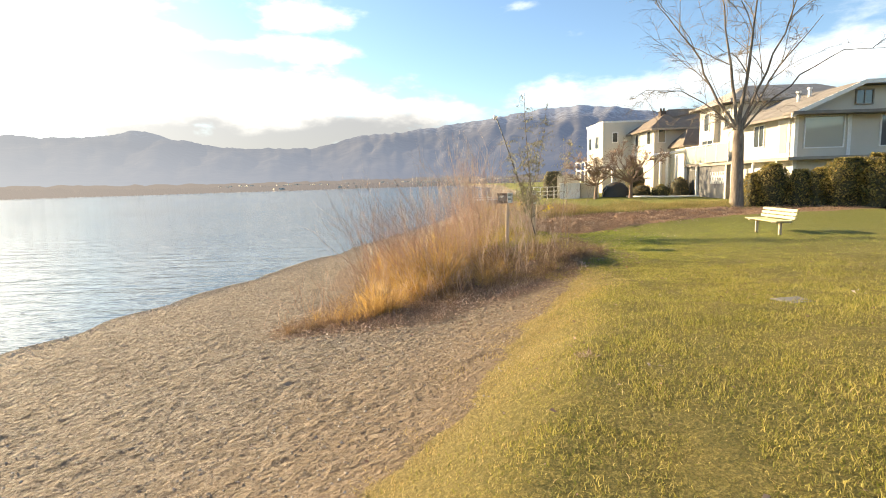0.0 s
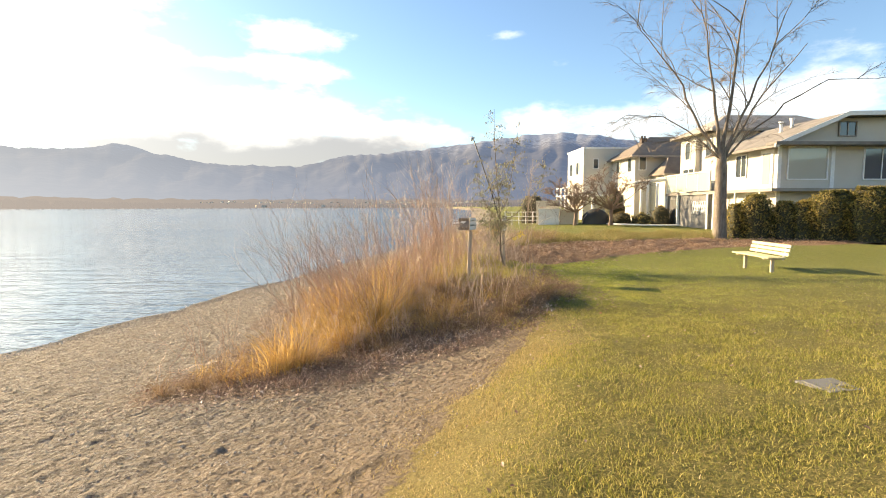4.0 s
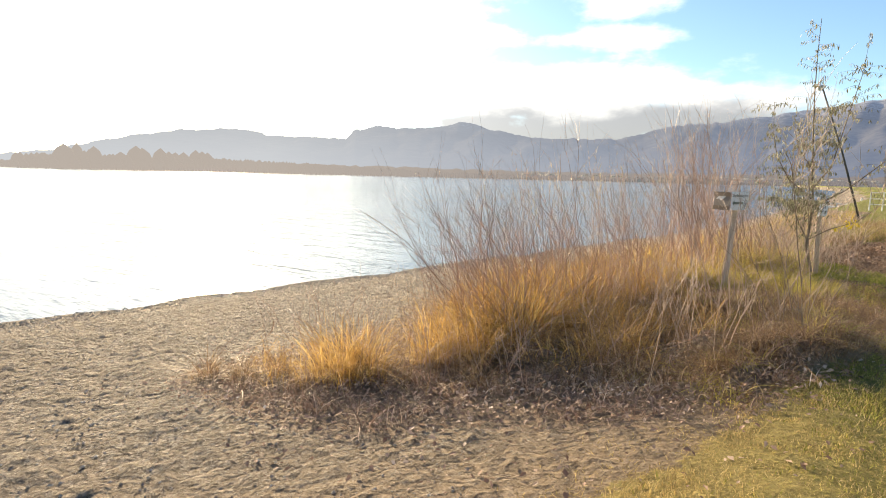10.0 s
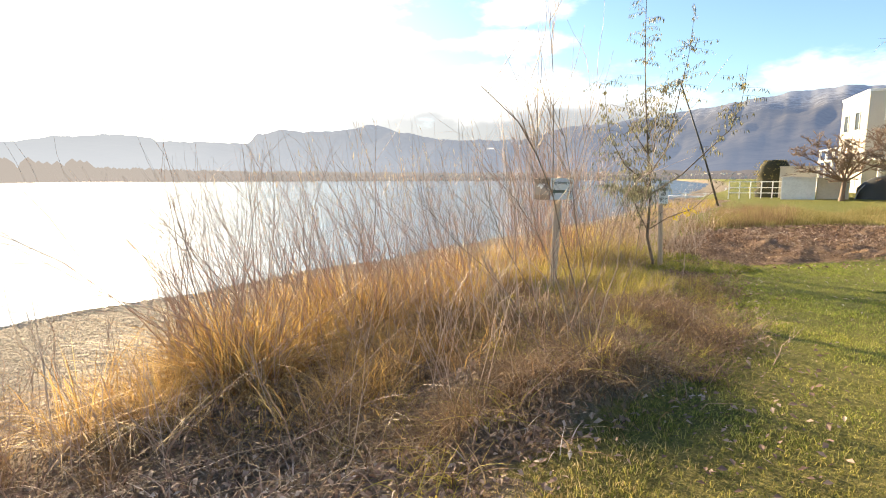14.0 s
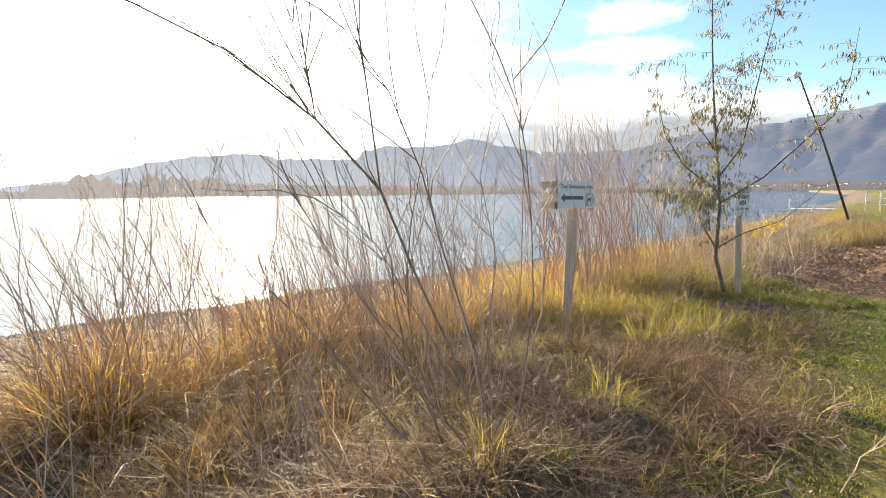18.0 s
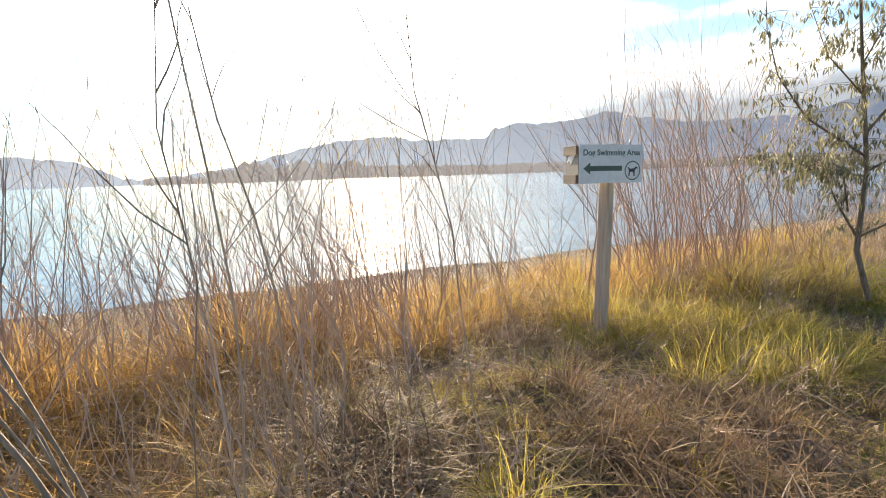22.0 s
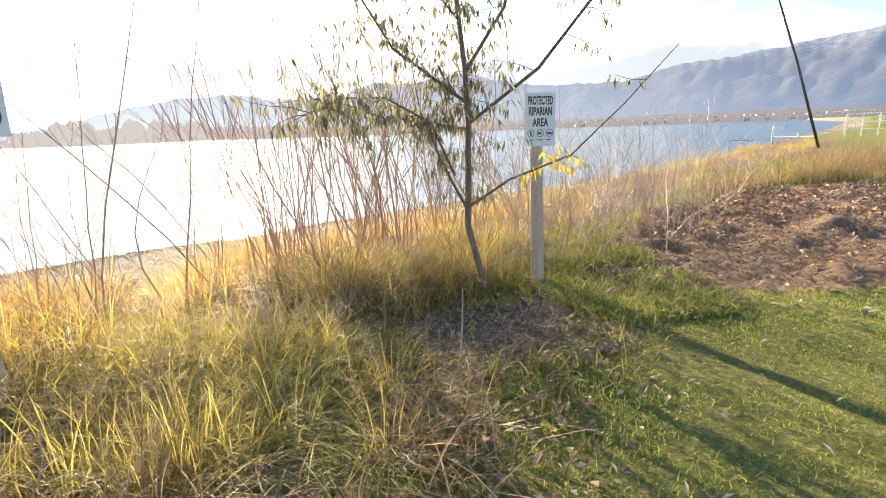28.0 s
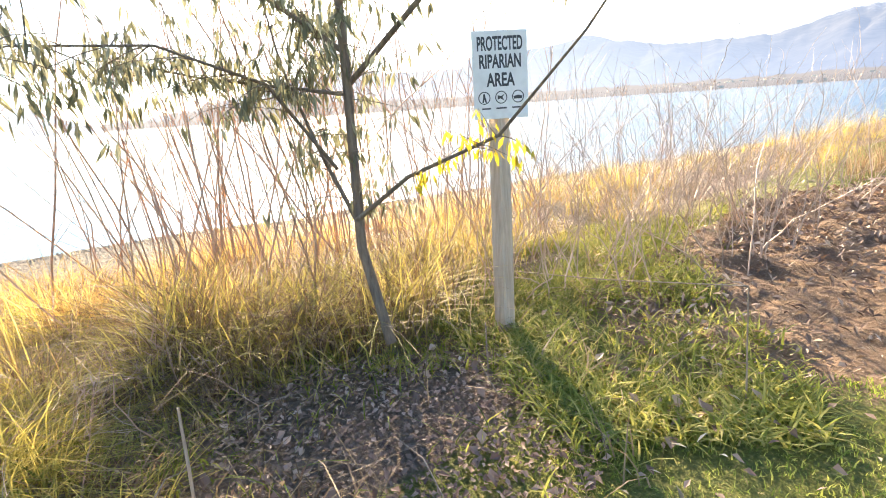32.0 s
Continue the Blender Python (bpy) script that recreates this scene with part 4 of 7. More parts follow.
plant_clumps([(-2.1, 8.8), (-1.15, 9.0), (-1.9, 9.3), (-0.95, 9.35), (-2.4, 8.55), (-2.7, 8.3), (-2.2, 8.4), (-1.5, 8.6), (-0.6, 9.2), (0.1, 9.5)], STRAW_CLUMPS, 0.3, 0.5, "low clump of tan dry grass on the beach edge", "golden grass clumps")
plant_clumps([(-0.45, 10.05), (-0.25, 10.2), (-0.6, 10.3), (-0.75, 9.9)], GOLD_CLUMPS, 0.7, 0.9, "rounded clump of bright golden grass before the willow fan", "golden grass clumps")
plant_clumps(list(zip(*scatter(66, [(-0.9, 10.9), (-0.1, 11.0), (0.5, 13.0), (1.4, 15.3), (2.4, 17.6), (1.4, 18.4), (0.5, 16.0), (-0.5, 13)]))), GOLD_CLUMPS + STRAW_CLUMPS, 0.5, 1.0, "dense clump of tall golden grass between bare willow stems", "golden grass clumps")
plant_clumps(list(zip(*scatter(26, [(-1.0, 10.9), (-0.1, 10.8), (0.35, 12.3), (0.2, 13.2), (-0.6, 12.6)]))), GOLD_CLUMPS + STRAW_CLUMPS[:2], 1.1, 1.45, "very tall clump of golden grass crowning the lakeside planting", "golden grass clumps")
LUSH_CLUMPS = [clump_mesh(m, 120, 0.62, 0.13, 0.0085, 2.3) for m in (YELLOW_GRASS, YELLOW_GRASS, GREEN, STRAW)]
plant_clumps(list(zip(*scatter(230, [(-0.4, 16.3), (0.9, 15.3), (1.9, 14.7), (3.0, 14.7), (3.9, 15.6), (3.7, 16.3), (2.7, 16.6), (2.3, 17.6), (1.2, 17.7)]))), LUSH_CLUMPS, 0.4, 0.85, "lush clump of arching yellow-green grass by the signs", "yellow-green grass clumps")
plant_clumps([(2.2, 10.75), (2.05, 10.6), (2.5, 11.0), (3.4, 11.75), (3.2, 11.5), (3.6, 12.2), (2.9, 11.3), (3.7, 12.9), (4.0, 13.6), (2.4, 12.0), (3.0, 12.6), (3.4, 13.4)], LUSH_CLUMPS, 0.35, 0.6, "olive tussock of grass on a hummock of dead weeds", "yellow-green grass clumps")
plant_clumps(list(zip(*scatter(90, [(0.2, 9.9), (1.4, 10.0), (2.4, 10.8), (3.2, 12.2), (3.8, 14.2), (3.0, 14.6), (1.8, 13.4), (0.9, 12.0), (0.1, 10.9)]))), LUSH_CLUMPS + [STRAW_CLUMPS[2]], 0.22, 0.42, "small tuft of withered yellow-green grass among dead weeds", "small weed tufts")
x, y = scatter(15000, [(3.2, 18.3), (4.2, 17.9), (5.0, 18.5), (4.7, 19.4), (3.5, 19.6), (2.5, 18.9), (2.4, 18.2)], lambda x, y: np.clip(value_noise(x, y, 2.3) * 4 - 1.3, 0.1, 1))
tagged(new("green_herbs", blades("green_herbs", x, y, land_z(x, y), rng.uniform(0.06, 0.17, len(x)), rng.uniform(0.4, 1.8, len(x)), rng.uniform(0.008, 0.018, len(x)), GREEN)), "broad-leaved green herbs and grass round the sign post", "herbs", kind="stuff")


def fallen(name, x, y, z, long, mat, lift=0.6, slim=1.0):
    """Curled leaves that lie on the ground, each a folded lozenge."""
    n = len(x)
    a, tip = rng.random(n) * 2 * np.pi, rng.uniform(-lift, lift, n)
    d = np.stack([np.cos(a) * np.cos(tip), np.sin(a) * np.cos(tip), np.sin(tip)], 1) * long[:, None]
    roll = rng.uniform(-0.7, 0.7, n)
    s = np.stack([-np.sin(a) * np.cos(roll), np.cos(a) * np.cos(roll), np.sin(roll)], 1) * (long * slim * rng.uniform(0.22, 0.36, n))[:, None]
    p = np.stack([x, y, z + 0.012 + np.abs(np.sin(tip)) * long * 0.5 + rng.uniform(0, 0.012, n)], 1)
    up = np.array([0, 0, 1.0]) * (long * 0.12)[:, None]
    pts = np.stack([p - d / 2, p + s + up, p + d / 2, p - s + up, p], 1).reshape(-1, 3)
    base = (np.arange(n) * 5)[:, None]
    faces = np.concatenate([base + np.array(f) for f in ((0, 4, 1), (4, 2, 1), (0, 3, 4), (4, 3, 2))])
    return from_arrays(name, pts, faces, mat)


x, y = scatter(46000, BUSH, lambda x, y: np.where(y < 14, 1.0, np.where(y < 20, 0.7, 0.15)))
x, y = x + rng.normal(0, 0.16, len(x)), y + rng.normal(0, 0.16, len(y))
tagged(new("leaf_litter", fallen("leaf_litter", x, y, land_z(x, y), rng.uniform(0.025, 0.075, len(x)), LITTER)), "brown and silvery fallen leaves under the shrubs", "leaf litter", kind="stuff")
for a_, b_, r in (((3.67, 16.67, -0.55), (3.69, 16.69, -0.08), 0.006), ((3.22, 15.02, -0.48), (3.63, 14.79, -0.5), 0.006)):
    geo = Geo()
    geo.tube([Vector(a_), Vector(a_).lerp(Vector(b_), 0.5) + Vector((0.01, 0.0, 0.02)), Vector(b_)], [r, r * 0.9, r * 0.7], 5)
    tagged(part("dead_stalk", geo, TWIG), "single pale dead stalk in the grass", "stalk")
geo = Geo()
geo.tube([Vector((3.36, 18.69, -0.28)), Vector((3.95, 18.66, -0.20)), Vector((4.62, 18.63, -0.08)), Vector((4.66, 18.63, -0.62))], [0.0028, 0.0028, 0.004, 0.005], 5)
tagged(part("cord", geo, DEADWOOD), "thin pale cord tied to the sign post", "cord")
RIM_LEAVES = [(-3.0, 8.1), (-0.3, 8.1), (1.0, 9.0), (2.3, 9.5), (3.0, 10.6), (2.6, 11.4), (1.2, 11.0), (-0.2, 10.2), (-1.0, 9.3), (-3.0, 9.1)]
LITTER_RIM = [(-3.6, 7.5), (0.5, 7.2), (2.6, 8.2), (4.2, 10.6), (4.9, 13), (5.2, 18), (4.3, 18), (3.0, 10), (0.6, 8.8), (-3.2, 8.4)]
x4, y4 = scatter(13000, RIM_LEAVES, lambda x, y: np.clip(value_noise(x, y, 1.7) * 3 - 0.7, 0.1, 1))
x4, y4 = x4 + rng.normal(0, 0.2, len(x4)), y4 + rng.normal(0, 0.2, len(y4))
tagged(new("rim_leaves", fallen("rim_leaves", x4, y4, land_z(x4, y4) + rng.uniform(0, 0.03, len(x4)), rng.uniform(0.022, 0.06, len(x4)), LITTER, 0.9)), "purple-brown and silvery dead leaves heaped before the shrubs", "leaf litter", kind="stuff")
x3, y3 = scatter(6000, BARE)
tagged(new("dark_leaves", fallen("dark_leaves", x3, y3, land_z(x3, y3), rng.uniform(0.012, 0.04, len(x3)), LITTER)), "dark fallen leaves on bare mould by the sign post", "leaf litter", kind="stuff")
x, y = scatter(7000, LITTER_RIM, lambda x, y: np.clip(value_noise(x, y, 1.4) * 3 - 0.9, 0.1, 1))
x2, y2 = scatter(26000, WEED_ZONE, lambda x, y: grown(x, y) * np.clip(value_noise(x + 3, y, 1.9) * 4 - 1.6, 0.02, 1))
tagged(new("seed_heads", fallen("seed_heads", x2, y2, land_z(x2, y2) + rng.uniform(0.0, 0.2, len(x2)) * (0.3 + value_noise(x2, y2, 2.0)), rng.uniform(0.014, 0.042, len(x2)), WEED, 1.3, 0.8)), "curled dry leaves and seed heads on the dead weeds", "seed heads", kind="stuff")
tagged(new("scattered_leaves", fallen("scattered_leaves", x, y, land_z(x, y), rng.uniform(0.02, 0.06, len(x)), LITTER)), "scattered dry leaves at the edge of the planting", "leaf litter", kind="stuff")
x, y = scatter(62000, MULCH, lambda x, y: np.where(x < 9, 1.0, np.where(x < 14, 0.6, 0.3)))
tagged(new("mulch_chips", fallen("mulch_chips", x, y, land_z(x, y) + 0.03, rng.uniform(0.02, 0.085, len(x)) * np.clip((y - 15) / 5.5, 0.9, 1.6), CHIPS, 0.8, 0.6)), "coarse reddish-brown bark mulch and dead leaves", "mulch", kind="stuff")
x, y = scatter(4200, [(3.2, 18.6), (4.6, 18.0), (6.6, 19.0), (9, 20), (13, 21.2), (13, 20.6), (16, 24), (12, 29), (4.6, 27), (3.0, 23)])
tagged(new("stray_chips", fallen("stray_chips", x, y, land_z(x, y) + 0.02, rng.uniform(0.03, 0.09, len(x)), CHIPS, 0.7)), "stray mulch chips and leaves round the bed", "mulch", kind="stuff")
sticks = Geo()
for k in range(420):
    px, py = random.uniform(-3, 4.4), random.uniform(8.3, 19.5)
    if soft_inside(np.array([px]), np.array([py]), BUSH, 0.75)[0] < 1:
        continue
    a, long = random.uniform(0, 6.28), random.uniform(0.15, 0.7)
    q = [Vector((px + math.cos(a) * long * u, py + math.sin(a) * long * u, 0)) for u in (0, 0.5, 1)]
    for i, p in enumerate(q):
        p.z = float(land_z(p.x, p.y)) + 0.02 + (random.uniform(0.0, 0.16) if i else 0)
    sticks.tube(q, [random.uniform(0.002, 0.005), 0.003, 0.0012], 4, False)
tagged(part("dead_sticks", sticks, DEADWOOD), "grey-brown dead sticks lying in the undergrowth", "sticks", kind="stuff")


def wander(start, heading, length, steps, bend=0.12, droop=0.0):
    """A line that bends a little at every step."""
    line, d = [Vector(start)], Vector(heading).normalized()
    for _ in range(steps):
        d = (d + Vector((random.gauss(0, bend), random.gauss(0, bend), random.gauss(0, bend) - droop))).normalized()
        line.append(line[-1] + d * (length / steps))
    return line


STEM_KINDS = {}


def stem_meshes(kind, stem_mat, twig_mat, twigs, count=16):
    """Stems of unit height, each with its twigs, shared by the shrubs."""
    if kind not in STEM_KINDS:
        made = []
        for _ in range(count):
            geo = Geo()
            line = wander((0, 0, 0), (0, 0, 1), 1.0, 7, 0.13)
            geo.tube(line, [0.0027 * (1 - 0.85 * i / 7) + 0.0004 for i in range(8)], 4, False)
            n = len(geo.f)
            for _ in range(random.randint(twigs + 2, twigs + 8)):
                i = random.randint(2, 7)
                d = (line[i] - line[i - 1]).normalized()
                side = Vector((random.gauss(0, 0.5), random.gauss(0, 0.5), random.uniform(0.0, 0.5)))
                geo.tube(wander(line[i - 1].lerp(line[i], random.random()), d + side, random.uniform(0.08, 0.36), 4, 0.11), [0.0009, 0.0008, 0.0007, 0.0005, 0.0003], 3, False)
            me = geo.mesh("stem", stem_mat)
            me.materials.append(twig_mat)
            me.polygons.foreach_set("material_index", [0 if i < n else 1 for i in range(len(geo.f))])
            made.append(me)
        STEM_KINDS[kind] = made
    return STEM_KINDS[kind]


def shrub(base, stems, tall, fan, thick, label, lean=(0, 0), kind="red", twigs=5):
    """A many-stemmed bare shrub: stems from the ground with fine twigs above."""
    foot = Vector((base[0], base[1], float(land_z(base[0], base[1])) - 0.03))
    top = thing("shrub", Matrix.Translation(foot), label, "shrub", "lakeside shrubs")
    pool = stem_meshes(kind, STEM if kind == "red" else TWIG, TWIG, twigs)
    for _ in range(stems):
        a, out = random.uniform(0, 6.28), fan * random.uniform(0.15, 1.0)
        heading = Vector((math.cos(a) * out + lean[0], math.sin(a) * out + lean[1], 1.0)).normalized()
        high = tall * random.uniform(0.55, 1.08)
        fat = 1.18 * thick / 0.0031 * random.uniform(0.7, 1.15)
        ob = new("stem", random.choice(pool))
        ob.parent = top
        turn_ = heading.to_track_quat("Z", "Y").to_matrix().to_4x4() @ Matrix.Rotation(random.uniform(0, 6.28), 4, "Z")
        spread = max(fat, high * 0.85)
        ob.matrix_local = Matrix.Translation((random.gauss(0, 0.2), random.gauss(0, 0.2), 0)) @ turn_ @ Matrix.Diagonal((spread, spread, high, 1))
    return top


STALK_ZONE = [(-2.6, 9.2), (-0.6, 9.2), (0.4, 9.5), (1.6, 10.0), (2.4, 10.8), (2.3, 12.2), (1.9, 14.5), (1.7, 16.0), (0.8, 15.5), (0.2, 13), (-1.6, 11.5)]
stalks = Geo()
x, y = scatter(800, STALK_ZONE, lambda x, y: np.clip(value_noise(x, y, 0.9) * 3 - 0.8, 0.1, 1))
for px, py in zip(x, y):
    long = random.uniform(0.35, 1.25)
    w = wander((px, py, float(land_z(px, py)) - 0.02), (random.gauss(-0.1, 0.25), random.gauss(-0.05, 0.25), 1), long, 5, 0.09)
    r = random.uniform(0.0022, 0.0042)
    stalks.tube(w, [r, r, r * 0.9, r * 0.75, r * 0.6, r * 0.4], 3, False)
    for _ in range(random.randint(1, 4)):
        i = random.randint(2, 5)
        stalks.tube(wander(w[i], (w[i] - w[i - 1]).normalized() + Vector((random.gauss(0, 0.6), random.gauss(0, 0.6), 0.2)), random.uniform(0.08, 0.3), 3, 0.12), [r * 0.6, r * 0.5, r * 0.4, r * 0.3], 3, False)
tagged(part("dry_stalks", stalks, TWIG), "pale dry stalks standing in the grass", "stalks", kind="stuff")
for px, py in zip(*scatter(150, [(-0.9, 11.2), (0.3, 11.2), (1.1, 13.2), (1.5, 15.0), (0.3, 15.2), (-0.7, 13.0)])):
    stem_geo, tips = Geo(), Geo()
    w = wander((0, 0, -0.02), (random.gauss(-0.16, 0.12), random.gauss(-0.05, 0.12), 1), random.uniform(1.7, 2.5), 6, 0.05)
    stem_geo.tube(w, [0.0035, 0.0032, 0.003, 0.0026, 0.0022, 0.0018, 0.001], 3, False)
    # pale slips added at the top stand for sun glinting on the stem tips
    for k in range(random.randint(3, 6)):
        q = w[-2].lerp(w[-1], 0.25 * k if k < 5 else 0.9)
        tips.leaf(q, (w[-1] - w[-2]).normalized() + Vector((random.gauss(0, 0.25), random.gauss(0, 0.25), 0)), random.uniform(0.05, 0.11), random.uniform(0.007, 0.013))
    wand = part("willow_wand", stem_geo, STEM)
    wand.matrix_world = Matrix.Translation((float(px), float(py), float(land_z(px, py))))
    tagged(wand, "slender reddish willow wand rising from golden grass", "stem", "willow wands")
    tagged(part("glint_tip", tips, PALE_LEAF, wand), "pale slips standing for glints on the stem tip", kind="stuff")
SHRUB_ZONE = [(-2.0, 11.4), (-0.8, 11.2), (0.6, 12.0), (1.1, 13.4), (1.3, 15.4), (0.6, 16.4), (-0.9, 16.6), (-1.9, 15.6), (-2.0, 13.5)]
spots = []
while len(spots) < 38:
    p = (random.uniform(-3.0, 1.4), random.uniform(11.2, 16.6))
    if inside(np.array([p[0]]), np.array([p[1]]), SHRUB_ZONE)[0] and all((p[0] - q[0]) ** 2 + (p[1] - q[1]) ** 2 > 0.05 for q in spots) and float(value_noise(np.array([p[0]]), np.array([p[1]]), 0.8)[0]) > 0.42:
        spots.append(p)
for p in spots:
    shrub(p, random.randint(7, 10), random.uniform(1.6, 2.6) if p[1] > 13.8 else random.uniform(1.9, 2.8), 0.5, 0.004, "bare reddish-brown shrub with thin upright stems in dry grass", (-0.30, -0.05))
# the dense pinkish thicket behind the arrow board
for k in range(18):
    u = random.random()
    shrub((0.75 + 0.9 * u + random.gauss(0, 0.35), 16.7 + 4.2 * u + random.gauss(0, 0.3)), random.randint(8, 10), random.uniform(2.7, 3.8), 0.40, 0.0034, "dense thicket of tall pinkish-brown willow stems", (-0.06, -0.03))
shrub((-0.5, 14.1), 2, 3.3, 0.1, 0.006, "pair of tall thin willow stems above the grass")
shrub((1.3, 16.2), 4, 3.4, 0.25, 0.006, "tall bare curving willow stems behind the arrow board")
for p in ((2.5, 18.9), (2.15, 19.3), (2.2, 17.9)):
    shrub(p, 6, random.uniform(1.3, 2.0), 0.5, 0.0035, "wiry brown shrub crowding the young willow", twigs=7)
for p in ((0.2, 21.8), (1.2, 22.6), (-0.4, 20.4), (1.8, 23.6)):
    shrub(p, 7, 1.4, 0.4, 0.0045, "bare reddish-brown shrub with thin upright stems in dry grass")
for p in ((-0.45, 11.0), (-0.55, 11.3), (-0.25, 11.15), (0.0, 11.5)):
    shrub(p, 13, 2.3, 0.6, 0.006, "bare brown willow shrub fanning out over golden grass", (-0.42, -0.10))
for p in ((2.5, 11.95), (2.3, 12.7), (1.9, 12.3)):
    shrub(p, 4, 2.2, 0.22, 0.006, "pale grey slender sapling stems rising from withered grass", kind="pale")
for p in ((3.5, 20.4), (3.2, 21.3), (2.75, 20.8), (3.6, 22.0), (2.9, 22.2), (2.3, 21.6), (2.5, 19.9), (3.4, 19.6), (2.0, 20.6), (3.9, 20.9), (4.0, 21.9), (3.0, 19.2), (3.3, 23.0), (2.6, 23.4), (4.1, 23.2)):
    shrub(p, 13, 1.6, 0.5, 0.0055, "pale bare shrub with wiry twigs beside the mulch bed", kind="pale", twigs=6)
for p in ((-2.9, 9.4), (-2.2, 9.0), (-1.2, 9.2), (-3.1, 10.3), (0.2, 9.7), (1.2, 10.4), (-0.4, 9.3), (-2.6, 10.0)):
    shrub(p, 8, 0.85, 0.55, 0.0045, "low brown seedling shrub among dead leaves", twigs=4)

# dead forbs that stand among the weeds
for k in range(64):
    p = (random.uniform(0.2, 4.2), random.uniform(9.7, 17.2))
    if inside(np.array([p[0]]), np.array([p[1]]), WEED_ZONE)[0]:
        shrub(p, random.randint(4, 7), random.uniform(0.3, 0.62), 0.8, 0.0035, "dead brown weed with thin branching stalks", (-0.05, -0.05), twigs=5)

# the taller willow shrub that leans over the path's edge
foot = Vector((2.82, 11.5, float(land_z(2.82, 11.5)) - 0.03))
willow = thing("shrub", Matrix.Translation(foot), "tall bare grey-brown willow shrub with leaning forked stems", "shrub", "lakeside shrubs")
WILLOW_STEMS = [
    ([(2.82, 11.5, -0.45), (2.76, 11.38, 0.0), (2.72, 11.27, 0.33), (2.64, 11.1, 0.72), (2.59, 10.97, 1.04), (2.54, 10.7, 1.28), (2.5, 10.4, 1.45), (2.42, 10.0, 1.58)], 0.014),
    ([(2.59, 10.97, 1.04), (2.60, 10.9, 1.4), (2.60, 10.82, 1.8), (2.58, 10.7, 2.2)], 0.007),
    ([(2.54, 10.7, 1.28), (2.55, 10.65, 1.5), (2.52, 10.55, 1.75)], 0.005),
    ([(2.84, 11.52, -0.45), (2.8, 11.35, 0.3), (2.72, 11.2, 0.8), (2.69, 11.11, 1.1), (2.66, 10.95, 1.4), (2.6, 10.75, 1.62)], 0.009),
    ([(2.8, 11.55, -0.45), (2.70, 11.62, 0.3), (2.73, 11.66, 0.7), (2.66, 11.62, 1.1), (2.74, 11.64, 1.5), (2.72, 11.55, 1.9)], 0.006),
    ([(2.78, 11.5, -0.45), (2.6, 11.3, 0.35), (2.45, 11.1, 0.8), (2.3, 10.8, 1.1)], 0.008),
]
for k in range(5):
    start = (2.72 + random.gauss(0, 0.12), 11.52 + random.gauss(0, 0.12), -0.46)
    w = wander(start, (random.gauss(-0.42, 0.22), random.gauss(-0.12, 0.22), 1.0), random.uniform(1.1, 2.1), 7, 0.10)
    WILLOW_STEMS.append(([tuple(p) for p in w], random.uniform(0.006, 0.010)))
twig_geo = Geo()
for line, r in WILLOW_STEMS:
    line = [Vector(p) - foot for p in line]
    geo = Geo()
    geo.tube(line, [0.55 * r * (1 - 0.7 * i / (len(line) - 1)) for i in range(len(line))], 6, False)
    part("stem", geo, WILLOW_BARK, willow, smooth=True)
    for _ in range(9):
        i = random.randint(len(line) // 2, len(line) - 1)
        d = (line[i] - line[i - 1]).normalized() + Vector((random.gauss(0, 0.45), random.gauss(0, 0.45), random.uniform(-0.1, 0.4)))
        w = wander(line[i - 1].lerp(line[i], random.random()), d, random.uniform(0.25, 0.8), 4, 0.13)
        twig_geo.tube(w, [0.003, 0.0025, 0.002, 0.0014, 0.0008], 3, False)
tagged(part("twig_spray", twig_geo, WILLOW_BARK, willow), kind="stuff")


